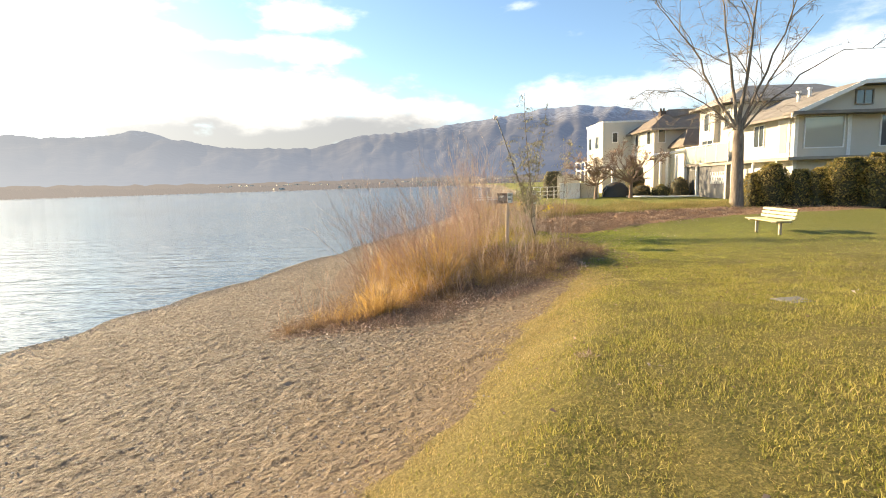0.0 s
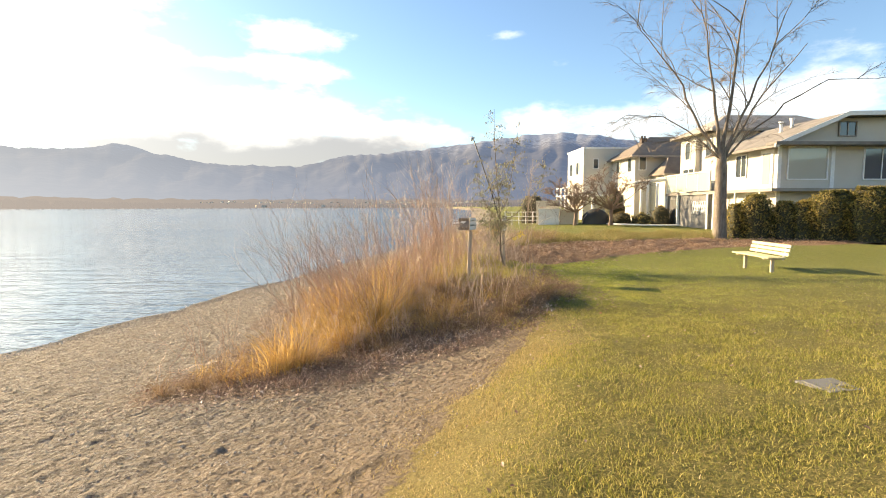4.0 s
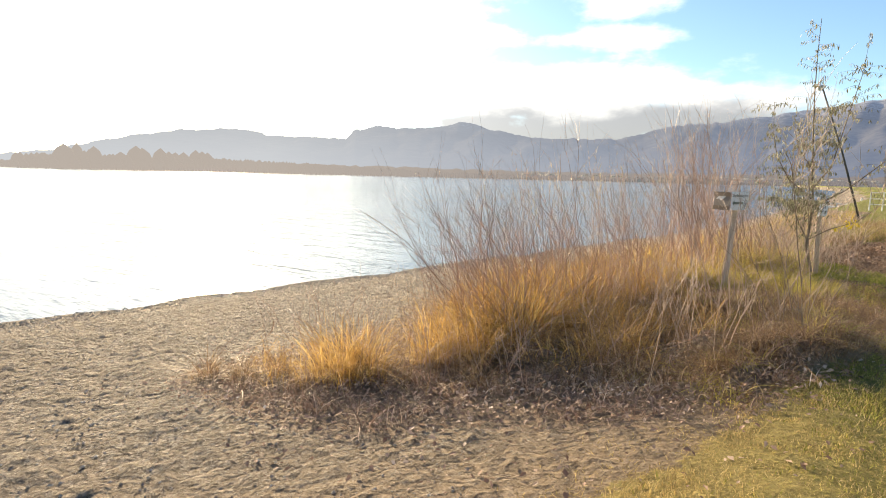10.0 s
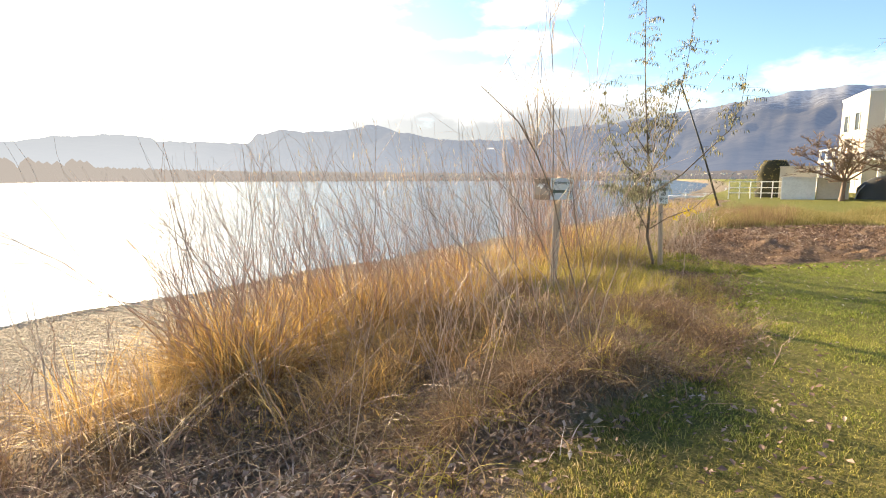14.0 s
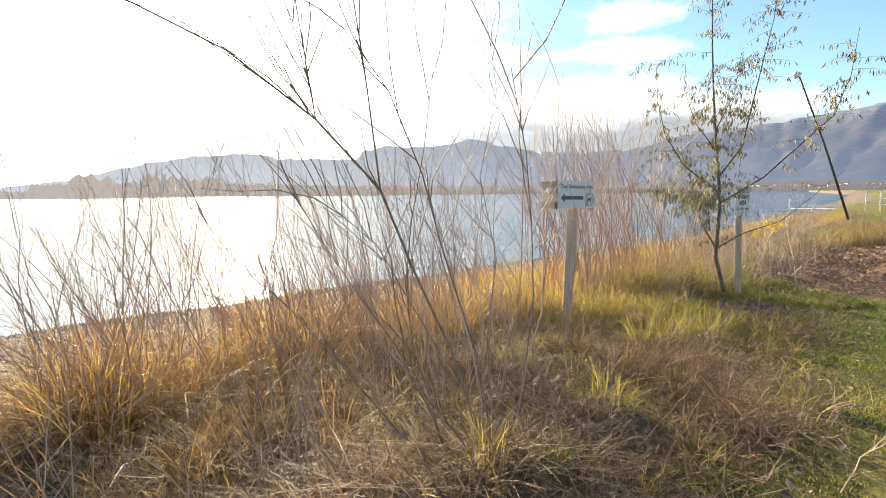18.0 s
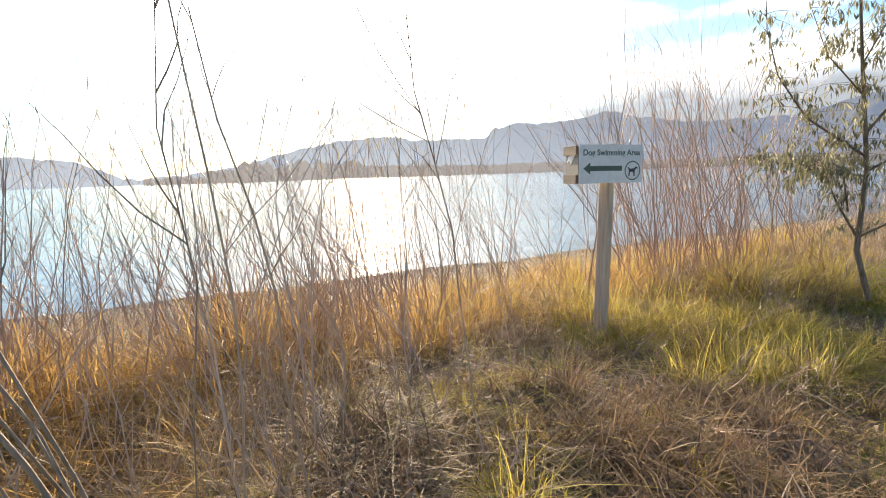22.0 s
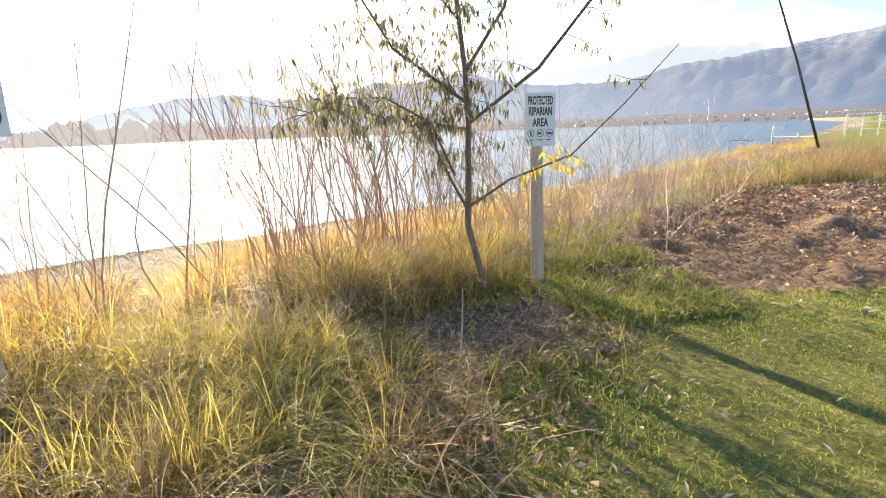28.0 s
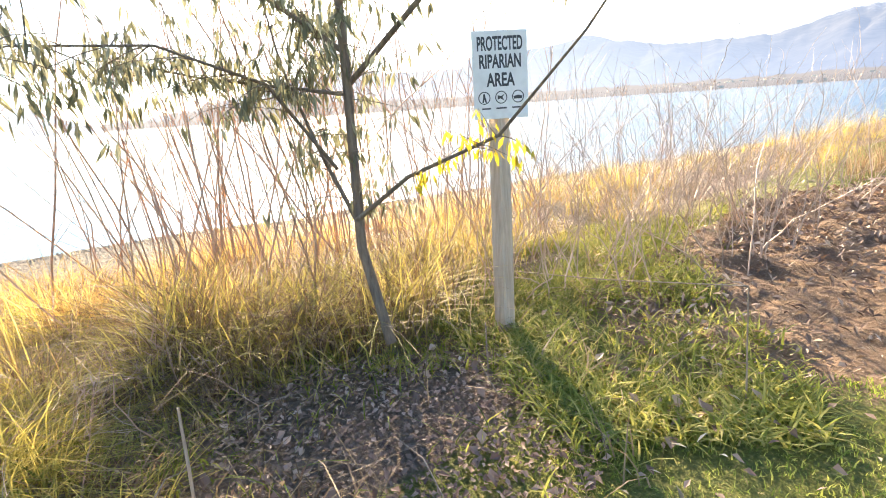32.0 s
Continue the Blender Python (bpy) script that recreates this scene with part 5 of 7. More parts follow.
# ---- the leafy sapling ----
def sapling():
    foot = Vector((3.21, 17.81, float(land_z(3.21, 17.81)) - 0.03))
    top = thing("willow_sapling", Matrix.Translation(foot), "young willow with drooping olive and yellow leaves beside the sign post", "tree")
    limbs = [
        ("trunk", [(3.21, 17.81, -0.46), (3.08, 17.78, 0.05), (3.10, 17.79, 0.87), (3.06, 17.82, 1.25), (3.0, 17.8, 1.84), (2.95, 17.78, 2.4), (2.9, 17.8, 3.1), (2.87, 17.82, 3.8), (2.86, 17.8, 4.5)], 0.030, LEAF, 3.0),
        ("branch", [(3.10, 17.76, 0.20), (3.42, 17.85, 0.42), (3.84, 18.0, 0.59), (4.19, 18.07, 0.94), (4.51, 18.05, 1.28)], 0.013, YELLOW_LEAF, 0.5),
        ("branch", [(3.06, 17.82, 1.22), (3.33, 17.95, 1.66), (3.40, 17.98, 2.1), (3.5, 18.0, 2.7), (3.62, 18.05, 3.4), (3.66, 18.05, 4.0)], 0.016, LEAF, 2.0),
        ("branch", [(3.09, 17.8, 0.84), (3.61, 17.93, 1.21), (4.02, 17.93, 1.65), (4.35, 17.97, 2.0), (4.5, 18.0, 2.5), (4.55, 18.0, 3.1)], 0.015, LEAF, 1.5),
        ("branch", [(3.08, 17.79, 1.0), (2.64, 17.49, 1.4), (2.4, 17.37, 1.84), (2.3, 17.3, 2.3), (2.25, 17.3, 2.9)], 0.014, LEAF, 2.2),
        ("branch", [(3.09, 17.79, 0.80), (2.61, 17.3, 0.92), (2.3, 16.95, 1.05)], 0.010, LEAF, 1.8),
        ("branch", [(3.09, 17.78, 0.16), (2.9, 17.72, 0.53), (2.75, 17.65, 0.95), (2.7, 17.6, 1.4)], 0.014, LEAF, 0.9),
        ("branch", [(2.99, 17.75, 0.45), (2.98, 17.45, 0.86), (2.9, 17.05, 1.02), (2.95, 16.6, 1.0), (3.03, 16.25, 0.9)], 0.010, LEAF, 1.5),
        ("branch", [(3.02, 17.8, 1.6), (2.75, 17.6, 2.0), (2.6, 17.5, 2.5)], 0.010, LEAF, 1.2),
        ("branch", [(3.0, 17.8, 1.9), (3.2, 17.9, 2.4), (3.25, 17.9, 2.9)], 0.009, LEAF, 1.2),
    ]
    leaves, yellow, twig_geo = Geo(), Geo(), Geo()
    for name, line, r, leaf_mat, rich in limbs:
        line = [Vector(p) - foot for p in line]
        geo = Geo()
        geo.tube(line, [max(0.0025, r * (1 - 0.85 * i / (len(line) - 1))) for i in range(len(line))], 7, False)
        part(name, geo, SAPLING_BARK, top, smooth=True)
        first = 2 if name == "trunk" else 1
        for _ in range(int(25 * rich)):
            i = random.randint(first, len(line) - 1)
            if leaf_mat is YELLOW_LEAF:
                i = 2 if random.random() < 0.7 else i
            p = line[i - 1].lerp(line[i], random.random())
            if name == "trunk" and p.z < 1.2:
                continue
            bag = yellow if leaf_mat is YELLOW_LEAF and i == 2 else leaves
            side = Vector((random.gauss(0, 0.8), random.gauss(0, 0.8), random.uniform(-0.2, 0.7)))
            twig = wander(p, side, random.uniform(0.12, 0.25) if bag is yellow else random.uniform(0.18, 0.5), 4, 0.12, 0.10)
            twig_geo.tube(twig, [0.0035, 0.0028, 0.0022, 0.0016, 0.001], 3, False)
            for q in twig[1:]:
                for _ in range(random.randint(2, 4)):
                    d = Vector((random.gauss(0, 0.35), random.gauss(0, 0.35), -1))
                    bag.leaf(q + Vector((random.gauss(0, 0.02), random.gauss(0, 0.02), 0)), d, random.uniform(0.06, 0.115) * (0.7 if bag is yellow else 1), random.uniform(0.013, 0.022), Vector((random.random() - 0.5, random.random() - 0.5, 0.1)))
    tagged(part("twig_spray", twig_geo, SAPLING_BARK, top), kind="stuff")
    tagged(part("foliage", leaves, LEAF, top, "drooping narrow olive-green leaves"), kind="stuff")
    tagged(part("yellow_foliage", yellow, YELLOW_LEAF, top, "bright yellow leaves on the lowest branch"), kind="stuff")


sapling()


# ---- signs ----
def letters(text, size, m, mat, parent, bold=0.0):
    """A line of words as flat raised mesh letters."""
    curve = bpy.data.curves.new("words", "FONT")
    curve.body, curve.size, curve.align_x, curve.extrude, curve.offset = text, size, "CENTER", 0.001, bold
    holder = bpy.data.objects.new("words", curve)
    scene.collection.objects.link(holder)
    me = bpy.data.meshes.new_from_object(holder.evaluated_get(bpy.context.evaluated_depsgraph_get()))
    bpy.data.objects.remove(holder)
    me.materials.clear()
    me.materials.append(mat)
    ob = new("lettering", me)
    ob.parent = parent
    ob.matrix_local = m
    return tagged(ob, "dark lettering reading " + text.lower())


def ring(r, thick, depth, m, sides=28):
    geo = Geo()
    pts, faces = [], []
    for k in range(sides):
        a = 2 * math.pi * k / sides
        for rr, zz in ((r - thick, 0), (r, 0), (r, depth), (r - thick, depth)):
            pts.append(m @ Vector((math.cos(a) * rr, math.sin(a) * rr, zz)))
    for k in range(sides):
        a, b = 4 * k, 4 * ((k + 1) % sides)
        faces += [(a + i, a + (i + 1) % 4, b + (i + 1) % 4, b + i) for i in range(4)]
    geo.add(pts, faces)
    return geo


def slab(outline, depth, m=Matrix()):
    """A flat shape of the given outline with some depth along z."""
    geo = Geo()
    n = len(outline)
    pts = [m @ Vector((x, y, z)) for z in (0, depth) for x, y in outline]
    geo.add(pts, [tuple(range(n))[::-1], tuple(range(n, 2 * n))] + [(i, (i + 1) % n, n + (i + 1) % n, n + i) for i in range(n)])
    return geo


def post(parent, high, wide, lean=(0, 0)):
    geo = Geo()
    w = wide / 2
    pts = []
    for u in (0, 0.33, 0.66, 1):
        for a, b in ((-1, -0.8), (-0.8, -1), (0.8, -1), (1, -0.8), (1, 0.8), (0.8, 1), (-0.8, 1), (-1, 0.8)):
            s = w * (1 - 0.05 * u) * random.uniform(0.98, 1.02)
            pts.append((a * s + lean[0] * u, b * s + lean[1] * u, -0.15 + (high + 0.15) * u))
    faces = [(8 * i + k, 8 * i + (k + 1) % 8, 8 * i + 8 + (k + 1) % 8, 8 * i + 8 + k) for i in range(3) for k in range(8)] + [tuple(range(24, 32))]
    geo.add(pts, faces)
    return part("post", geo, POST_WOOD, parent, "weathered square wooden post")


def dog_shape(m):
    """A plain four-legged silhouette."""
    s = [(-0.04, -0.045), (-0.03, -0.045), (-0.024, -0.012), (0.008, -0.012), (0.012, -0.045), (0.022, -0.045), (0.024, 0.0), (0.036, 0.016), (0.05, 0.014), (0.05, 0.026), (0.03, 0.034), (0.016, 0.018), (-0.026, 0.014), (-0.046, 0.032), (-0.05, 0.026), (-0.036, 0.004)]
    return slab(s, 0.0012, m)


# arrow board
z0 = float(land_z(1.82, 15.03))
dog = thing("sign", Matrix.Translation((1.84, 15.04, z0)), "wooden post with a white arrow board for the dog swimming area", "sign", "lakeside signs")
post(dog, 1.150 - z0, 0.095, (0.06, 0.0))
along = Vector((0.36, 0.933, -0.015)).normalized()
face = Vector((0.933, -0.36, 0.0)).normalized()
centre = Vector((1.944, 15.004, 0.995)) - Vector((1.84, 15.04, z0)) + face * 0.015
upw = face.cross(along).normalized()
board_m = Matrix((( along.x, upw.x, face.x, centre.x), (along.y, upw.y, face.y, centre.y), (along.z, upw.z, face.z, centre.z), (0, 0, 0, 1)))
if upw.z < 0:
    raise ValueError("board upside down")
geo = Geo()
geo.box((-0.305, -0.152, -0.006), (0.305, 0.152, 0.0))
board = part("board", geo, SIGN_WHITE, dog, "white rectangular arrow board", bevel=0.002)
board.matrix_local = board_m
letters("Dog Swimming Area", 0.066, Matrix.Translation((0.0, 0.068, 0.0006)), GREEN_INK, board, 0.0012)
arrow = slab([(-0.27, -0.035), (-0.205, 0.012), (-0.205, -0.015), (0.10, -0.015), (0.10, -0.055), (-0.205, -0.055), (-0.205, -0.082)], 0.0012, Matrix.Translation((0, 0, 0.0004)))
part("arrow", arrow, GREEN_INK, board, "dark arrow")
part("badge_ring", ring(0.078, 0.009, 0.0012, Matrix.Translation((0.205, -0.055, 0.0004))), GREEN_INK, board)
part("badge", dog_shape(Matrix.Translation((0.205, -0.055, 0.0004))), INK, board, "dark dog silhouette")
# the second panel, at an angle to the first
v = Vector((-0.80, 0.60, 0.0))
n2 = Vector((-0.60, -0.80, 0.0))
c2 = Vector((1.835, 14.72, 0.995)) - Vector((1.84, 15.04, z0)) + v * 0.165
side_m = Matrix(((-v.x, 0, n2.x, c2.x), (-v.y, 0, n2.y, c2.y), (0, 1, 0, c2.z), (0, 0, 0, 1)))
geo = Geo()
geo.box((-0.155, -0.148, -0.006), (0.155, 0.148, 0.0))
side = part("side_board", geo, SIGN_BACK, dog, "dark side panel with a pale picture", bevel=0.002)
side.matrix_local = side_m
part("picture", slab([(-0.12, 0.02), (-0.03, 0.12), (0.10, 0.10), (0.04, 0.05), (-0.02, 0.0), (-0.06, 0.04)], 0.0012, Matrix.Translation((0, 0, 0.0004))), SIGN_WHITE, side)
for zz in (-0.115, 0.115):
    geo = Geo()
    geo.box((-0.155, zz - 0.035, 0.0004), (0.155, zz + 0.035, 0.02))
    part("batten", geo, DARK_WOOD, side)

# riparian board
z1 = float(land_z(3.38, 18.56))
rip = thing("sign", Matrix.Translation((3.35, 18.57, z1)), "wooden post with a white protected riparian area board", "sign", "lakeside signs")
post(rip, 1.03 - z1, 0.095, (-0.085, 0.11))
along = Vector((0.58, 0.815, 0.0)).normalized()
face = Vector((0.815, -0.58, 0.0)).normalized()
upw = Vector((0, 0, 1))
centre = Vector((3.318, 18.636, 0.860)) - Vector((3.35, 18.57, z1)) + face * 0.02
board_m = Matrix(((along.x, upw.x, face.x, centre.x), (along.y, upw.y, face.y, centre.y), (along.z, upw.z, face.z, centre.z), (0, 0, 0, 1)))
geo = Geo()
geo.box((-0.153, -0.228, -0.005), (0.153, 0.228, 0.0))
board = part("board", geo, SIGN_WHITE, rip, "white upright sign board", bevel=0.002)
board.matrix_local = board_m
for text, y0 in (("PROTECTED", 0.130), ("RIPARIAN", 0.040), ("AREA", -0.055)):
    words = letters(text, 0.105, Matrix.Translation((0, y0, 0.0006)) @ Matrix.Diagonal((0.43 if text == "PROTECTED" else 0.52 if text == "RIPARIAN" else 0.60, 0.92, 1, 1)), INK, board, 0.003)
for k, x0 in enumerate((-0.095, 0.0, 0.095)):
    spot = Matrix.Translation((x0, -0.115, 0.0004))
    part("symbol_ring", ring(0.034, 0.005, 0.0012, spot), INK, board)
    mark = [[(-0.012, -0.024), (-0.004, -0.024), (0, -0.006), (0.006, -0.024), (0.014, -0.024), (0.006, 0.006), (0.003, 0.022), (-0.005, 0.022), (-0.007, 0.004)], [(-0.02, -0.012), (-0.004, -0.006), (0.018, -0.02), (0.008, 0.0), (0.02, 0.018), (0.0, 0.006), (-0.02, 0.012)], [(-0.022, -0.012), (0.022, -0.012), (0.026, 0.002), (0.0, 0.008), (-0.026, 0.002)]][k]
    part("symbol", slab(mark, 0.0012, spot), INK, board)
for k, (x0, w) in enumerate(((-0.085, 0.05), (0.0, 0.06), (0.085, 0.05))):
    part("small_print", slab([(x0 - w / 2, -0.176), (x0 + w / 2, -0.176), (x0 + w / 2, -0.168), (x0 - w / 2, -0.168)], 0.001, Matrix.Translation((0, 0, 0.0004))), INK, board)


# ---- lawn things ----
def bench():
    """A park bench of painted planks on two steel-and-concrete legs, facing the lake."""
    a, b = Vector((10.32, 15.2)), Vector((10.52, 17.2))
    d = (b - a).normalized()
    mid = (a + b) / 2
    z = float(land_z(mid.x, mid.y))
    m = Matrix.Translation((mid.x, mid.y, z)) @ Matrix.Rotation(math.atan2(d.y, d.x), 4, "Z")
    top = thing("bench", m, "cream-painted slatted park bench standing on the lawn", "bench")
    for k in range(4):
        geo = Geo()
        y0 = 0.18 - k * 0.125
        geo.box((-0.98, y0 - 0.055, 0.425), (0.98, y0 + 0.055, 0.465))
        part("seat_slat", geo, CREAM, top, bevel=0.006)
    tilt = Matrix.Translation((0, -0.30, 0.47)) @ Matrix.Rotation(radians(14), 4, "X")
    for k in range(3):
        geo = Geo()
        geo.box((-0.98, -0.02, 0.02 + k * 0.115), (0.98, 0.02, 0.11 + k * 0.115), tilt)
        part("back_slat", geo, CREAM, top, bevel=0.006)
    for x0 in (-0.70, 0.70):
        geo = Geo()
        geo.box((x0 - 0.04, -0.30, 0.385), (x0 + 0.04, 0.22, 0.425))
        geo.box((x0 - 0.035, -0.08, -0.05), (x0 + 0.035, 0.0, 0.385))
        part("leg", geo, POST_WOOD, top, "tan wooden leg")
        geo = Geo()
        geo.box((x0 - 0.03, -0.05, -0.10), (x0 + 0.03, -0.02, 0.33), tilt)
        part("back_bracket", geo, METAL, top)


bench()
cz = float(land_z(4.13, 5.83))
geo = Geo()
geo.box((-0.16, -0.14, -0.05), (0.16, 0.14, 0.012))
cover_m = Matrix.Translation((4.13, 5.82, cz)) @ Matrix.Rotation(radians(8), 4, "Z")
box_ = thing("valve_box", cover_m, "grey concrete valve cover set flush in the lawn", "valve cover")
part("lid", geo, CONCRETE, box_, bevel=0.006)
geo = Geo()
geo.box((-0.19, -0.17, -0.06), (0.19, 0.17, 0.004))
part("rim", geo, CONCRETE, box_, bevel=0.004)
geo = Geo()
geo.tube([Vector((0.05, 0.0, 0.006)), Vector((0.05, 0.0, 0.0135))], [0.02, 0.02], 12)
part("lift_hole", geo, COVER, box_)

# a tangle of dark clods and one red leaf on the turf
clod = Geo()
for k in range(60):
    p = Vector((1.13 + random.gauss(0, 0.04), 4.02 + random.gauss(0, 0.04), 0))
    p.z = float(land_z(p.x, p.y)) + random.uniform(0, 0.03)
    clod.leaf(p, (random.gauss(0, 1), random.gauss(0, 1), 0.4), random.uniform(0.03, 0.07), 0.012)
tagged(part("weed_clump", clod, LITTER), "small dark clump of dead weeds on the lawn", "weeds")
geo = Geo()
geo.leaf(Vector((3.56, 9.82, float(land_z(3.56, 9.82)) + 0.035)), (0.7, 0.7, 0.15), 0.075, 0.05)
tagged(part("fallen_leaf", geo, plain("red_leaf", (0.45, 0.08, 0.035), 0.6)), "single red leaf lying on the lawn", "leaf")


# ---- bare trees ----
def bare_tree(name, foot, trunk_r, fork, limbs, label, levels=3, hang=0.0, bark=BARK, twig_r=0.006, seed=3):
    """A leafless tree: a tapered trunk, limbs that fork, and hanging twigs."""
    random.seed(seed)
    foot = Vector(foot)
    top = thing(name, Matrix.Translation(foot), label, "tree")
    fork = Vector(fork) - foot
    geo = Geo()
    line = [Vector((0, 0, -0.2)), Vector((0, 0, 0.12)), fork * 0.25, fork * 0.6, fork * 0.9, fork * 1.08]
    geo.tube(line, [trunk_r * 1.4, trunk_r * 1.15, trunk_r, trunk_r * 0.9, trunk_r * 0.88, trunk_r * 0.6], 12, False)
    part("trunk", geo, bark, top, smooth=True)
    twig_geo = Geo()

    def grow(line, r, level):
        if level == 0:
            return
        for _ in range(random.randint(5, 7) if level > 1 else random.randint(9, 14)):
            i = random.randint(1, len(line) - 1)
            p = line[i - 1].lerp(line[i], random.random())
            d = (line[i] - line[i - 1]).normalized()
            side = Vector((random.gauss(0, 0.6), random.gauss(0, 0.6), random.gauss(0.1, 0.35)))
            long = (line[-1] - line[0]).length * random.uniform(0.28, 0.55)
            rr = max(twig_r, r * 0.42)
            child = wander(p, d + side, long, 5, 0.12, hang * (1.6 if level == 1 else 0.5))
            twig_geo.tube(child, [max(twig_r * 0.5, rr * (1 - 0.8 * k / 5)) for k in range(6)], 4 if level == 1 else 5, False)
            grow(child, rr, level - 1)

    for pts, r in limbs:
        line = [fork * 0.97] + [Vector(p) - foot for p in pts]
        fine = []
        for a, b in zip(line, line[1:]):
            fine += [a.lerp(b, u) + Vector((random.gauss(0, 0.03), random.gauss(0, 0.03), 0)) * (a - b).length * (u > 0) for u in (0, 0.34, 0.67)]
        fine.append(line[-1])
        geo = Geo()
        r *= 0.78
        geo.tube(fine, [max(twig_r, r * (1 - 0.85 * k / (len(fine) - 1))) for k in range(len(fine))], 8, False)
        part("limb", geo, bark, top, smooth=True)
        grow(fine, r * 0.7, levels)
    tagged(part("twig_spray", twig_geo, bark, top, "fine bare hanging twigs"), kind="stuff")
    return top


tz = float(land_z(16.6, 28.6))
bare_tree("willow_tree", (16.6, 28.6, tz), 0.33, (16.55, 28.6, 3.9), [
    ([(15.4, 29.2, 5.2), (13.9, 29.9, 6.4), (12.1, 30.6, 6.6), (11.0, 30.9, 5.9)], 0.06),
    ([(15.6, 29.1, 5.6), (14.7, 29.4, 8.0), (13.3, 30.0, 10.2), (12.4, 30.4, 11.5)], 0.11),
    ([(16.2, 28.8, 6.5), (15.8, 29.0, 9.5), (15.3, 29.2, 13.0)], 0.14),
    ([(16.8, 28.5, 6.5), (17.0, 28.4, 9.5), (17.2, 28.3, 13.5)], 0.155),
    ([(17.2, 28.2, 6.0), (18.2, 27.6, 8.8), (19.0, 27.0, 12.0)], 0.12),
    ([(17.4, 28.1, 5.0), (18.8, 27.2, 6.6), (20.4, 26.4, 7.6), (22.0, 25.4, 7.4)], 0.08),
    ([(17.0, 28.3, 4.9), (18.0, 27.6, 7.2), (19.4, 26.6, 9.4)], 0.11),
    ([(15.9, 28.9, 4.6), (14.9, 29.2, 5.0), (13.6, 29.5, 5.0)], 0.04),
], "large bare willow tree with arching limbs behind the bench", 3, 0.10, seed=5)
for at_, size, sd, text in (((12.9, 43.0), 1.0, 7, "small pruned bare fruit tree beside the shed"), ((15.6, 42.2), 1.15, 8, "bare brown garden tree in front of the houses")):
    z = float(land_z(*at_))
    f = Vector((*at_, z))
    bare_tree("garden_tree", f, 0.13 * size, f + Vector((0.05, 0, 1.1 * size)), [
        ([f + Vector((dx, dy, dz)) * size for dx, dy, dz in path], 0.07 * size) for path in (
            [(-0.7, 0.1, 1.7), (-1.5, 0.2, 2.3), (-2.2, 0.2, 2.7)], [(-0.3, 0, 1.9), (-0.7, 0.2, 2.7), (-0.9, 0.3, 3.2)], [(0.4, -0.1, 1.8), (0.9, -0.2, 2.6), (1.2, -0.3, 3.1)], [(0.8, 0.1, 1.6), (1.6, 0.2, 2.1), (2.1, 0.3, 2.6)], [(0.0, -0.4, 1.8), (0.1, -0.8, 2.5), (0.2, -1.1, 3.0)], [(-0.5, -0.3, 1.6), (-1.1, -0.5, 2.2), (-1.5, -0.6, 2.9)], [(0.5, 0.4, 1.7), (1.1, 0.7, 2.5), (1.4, 0.9, 2.9)], [(-0.1, 0.3, 1.9), (0.2, 0.5, 2.7), (0.4, 0.5, 3.3)], [(-0.9, 0.2, 1.5), (-1.7, 0.3, 1.8), (-2.4, 0.3, 2.1)])
    ], text, 3, 0.0, BROWN_TWIG, 0.012, sd)
random.seed(21)


# ---- hedges and garden shrubs ----
def clipped(name, at_, size, label, count, mat=HEDGE_LEAF, rounding=0.5, category="hedge", group=""):
    """A dense shrub: a core coloured dark for the shade inside, under a coat of small leaves, uneven in outline."""
    z = float(land_z(*at_))
    top = thing(name, Matrix.Translation((at_[0], at_[1], z)), label, category, group)
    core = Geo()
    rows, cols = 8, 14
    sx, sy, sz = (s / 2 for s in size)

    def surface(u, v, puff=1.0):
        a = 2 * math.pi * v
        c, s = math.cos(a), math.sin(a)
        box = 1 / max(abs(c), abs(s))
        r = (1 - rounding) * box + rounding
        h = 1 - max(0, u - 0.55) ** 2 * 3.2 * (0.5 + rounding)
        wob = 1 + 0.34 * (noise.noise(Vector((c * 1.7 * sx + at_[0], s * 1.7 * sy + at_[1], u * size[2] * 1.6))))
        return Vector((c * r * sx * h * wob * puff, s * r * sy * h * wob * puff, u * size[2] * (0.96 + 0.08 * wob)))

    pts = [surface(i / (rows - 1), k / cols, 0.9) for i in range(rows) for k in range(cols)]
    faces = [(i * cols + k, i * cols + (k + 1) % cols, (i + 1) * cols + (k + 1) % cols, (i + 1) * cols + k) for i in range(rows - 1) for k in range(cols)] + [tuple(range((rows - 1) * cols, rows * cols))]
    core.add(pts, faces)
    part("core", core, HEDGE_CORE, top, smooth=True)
    leaves = Geo()
    for _ in range(count):
        u = random.random() ** 0.8
        if u > 0.93 or random.random() < 0.25:
            k = random.random() ** 0.5
            p = surface(0.97, random.random(), k)
        else:
            p = surface(u, random.random(), random.uniform(0.88, 1.26))
        d = Vector((random.gauss(0, 1), random.gauss(0, 1), random.gauss(0.2, 0.8)))
        leaves.leaf(p, d, random.uniform(0.09, 0.20), random.uniform(0.05, 0.10))
    part("foliage", leaves, mat, top)
    return top


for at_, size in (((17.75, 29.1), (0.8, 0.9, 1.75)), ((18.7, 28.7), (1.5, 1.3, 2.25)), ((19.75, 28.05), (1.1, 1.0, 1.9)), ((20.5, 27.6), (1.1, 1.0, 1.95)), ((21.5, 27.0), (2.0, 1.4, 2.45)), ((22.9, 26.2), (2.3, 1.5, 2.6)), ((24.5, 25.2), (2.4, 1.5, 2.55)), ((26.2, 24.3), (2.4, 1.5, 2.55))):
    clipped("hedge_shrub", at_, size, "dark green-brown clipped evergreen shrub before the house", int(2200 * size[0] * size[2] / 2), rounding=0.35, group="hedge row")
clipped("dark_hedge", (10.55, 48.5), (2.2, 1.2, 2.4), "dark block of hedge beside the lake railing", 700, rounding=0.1)
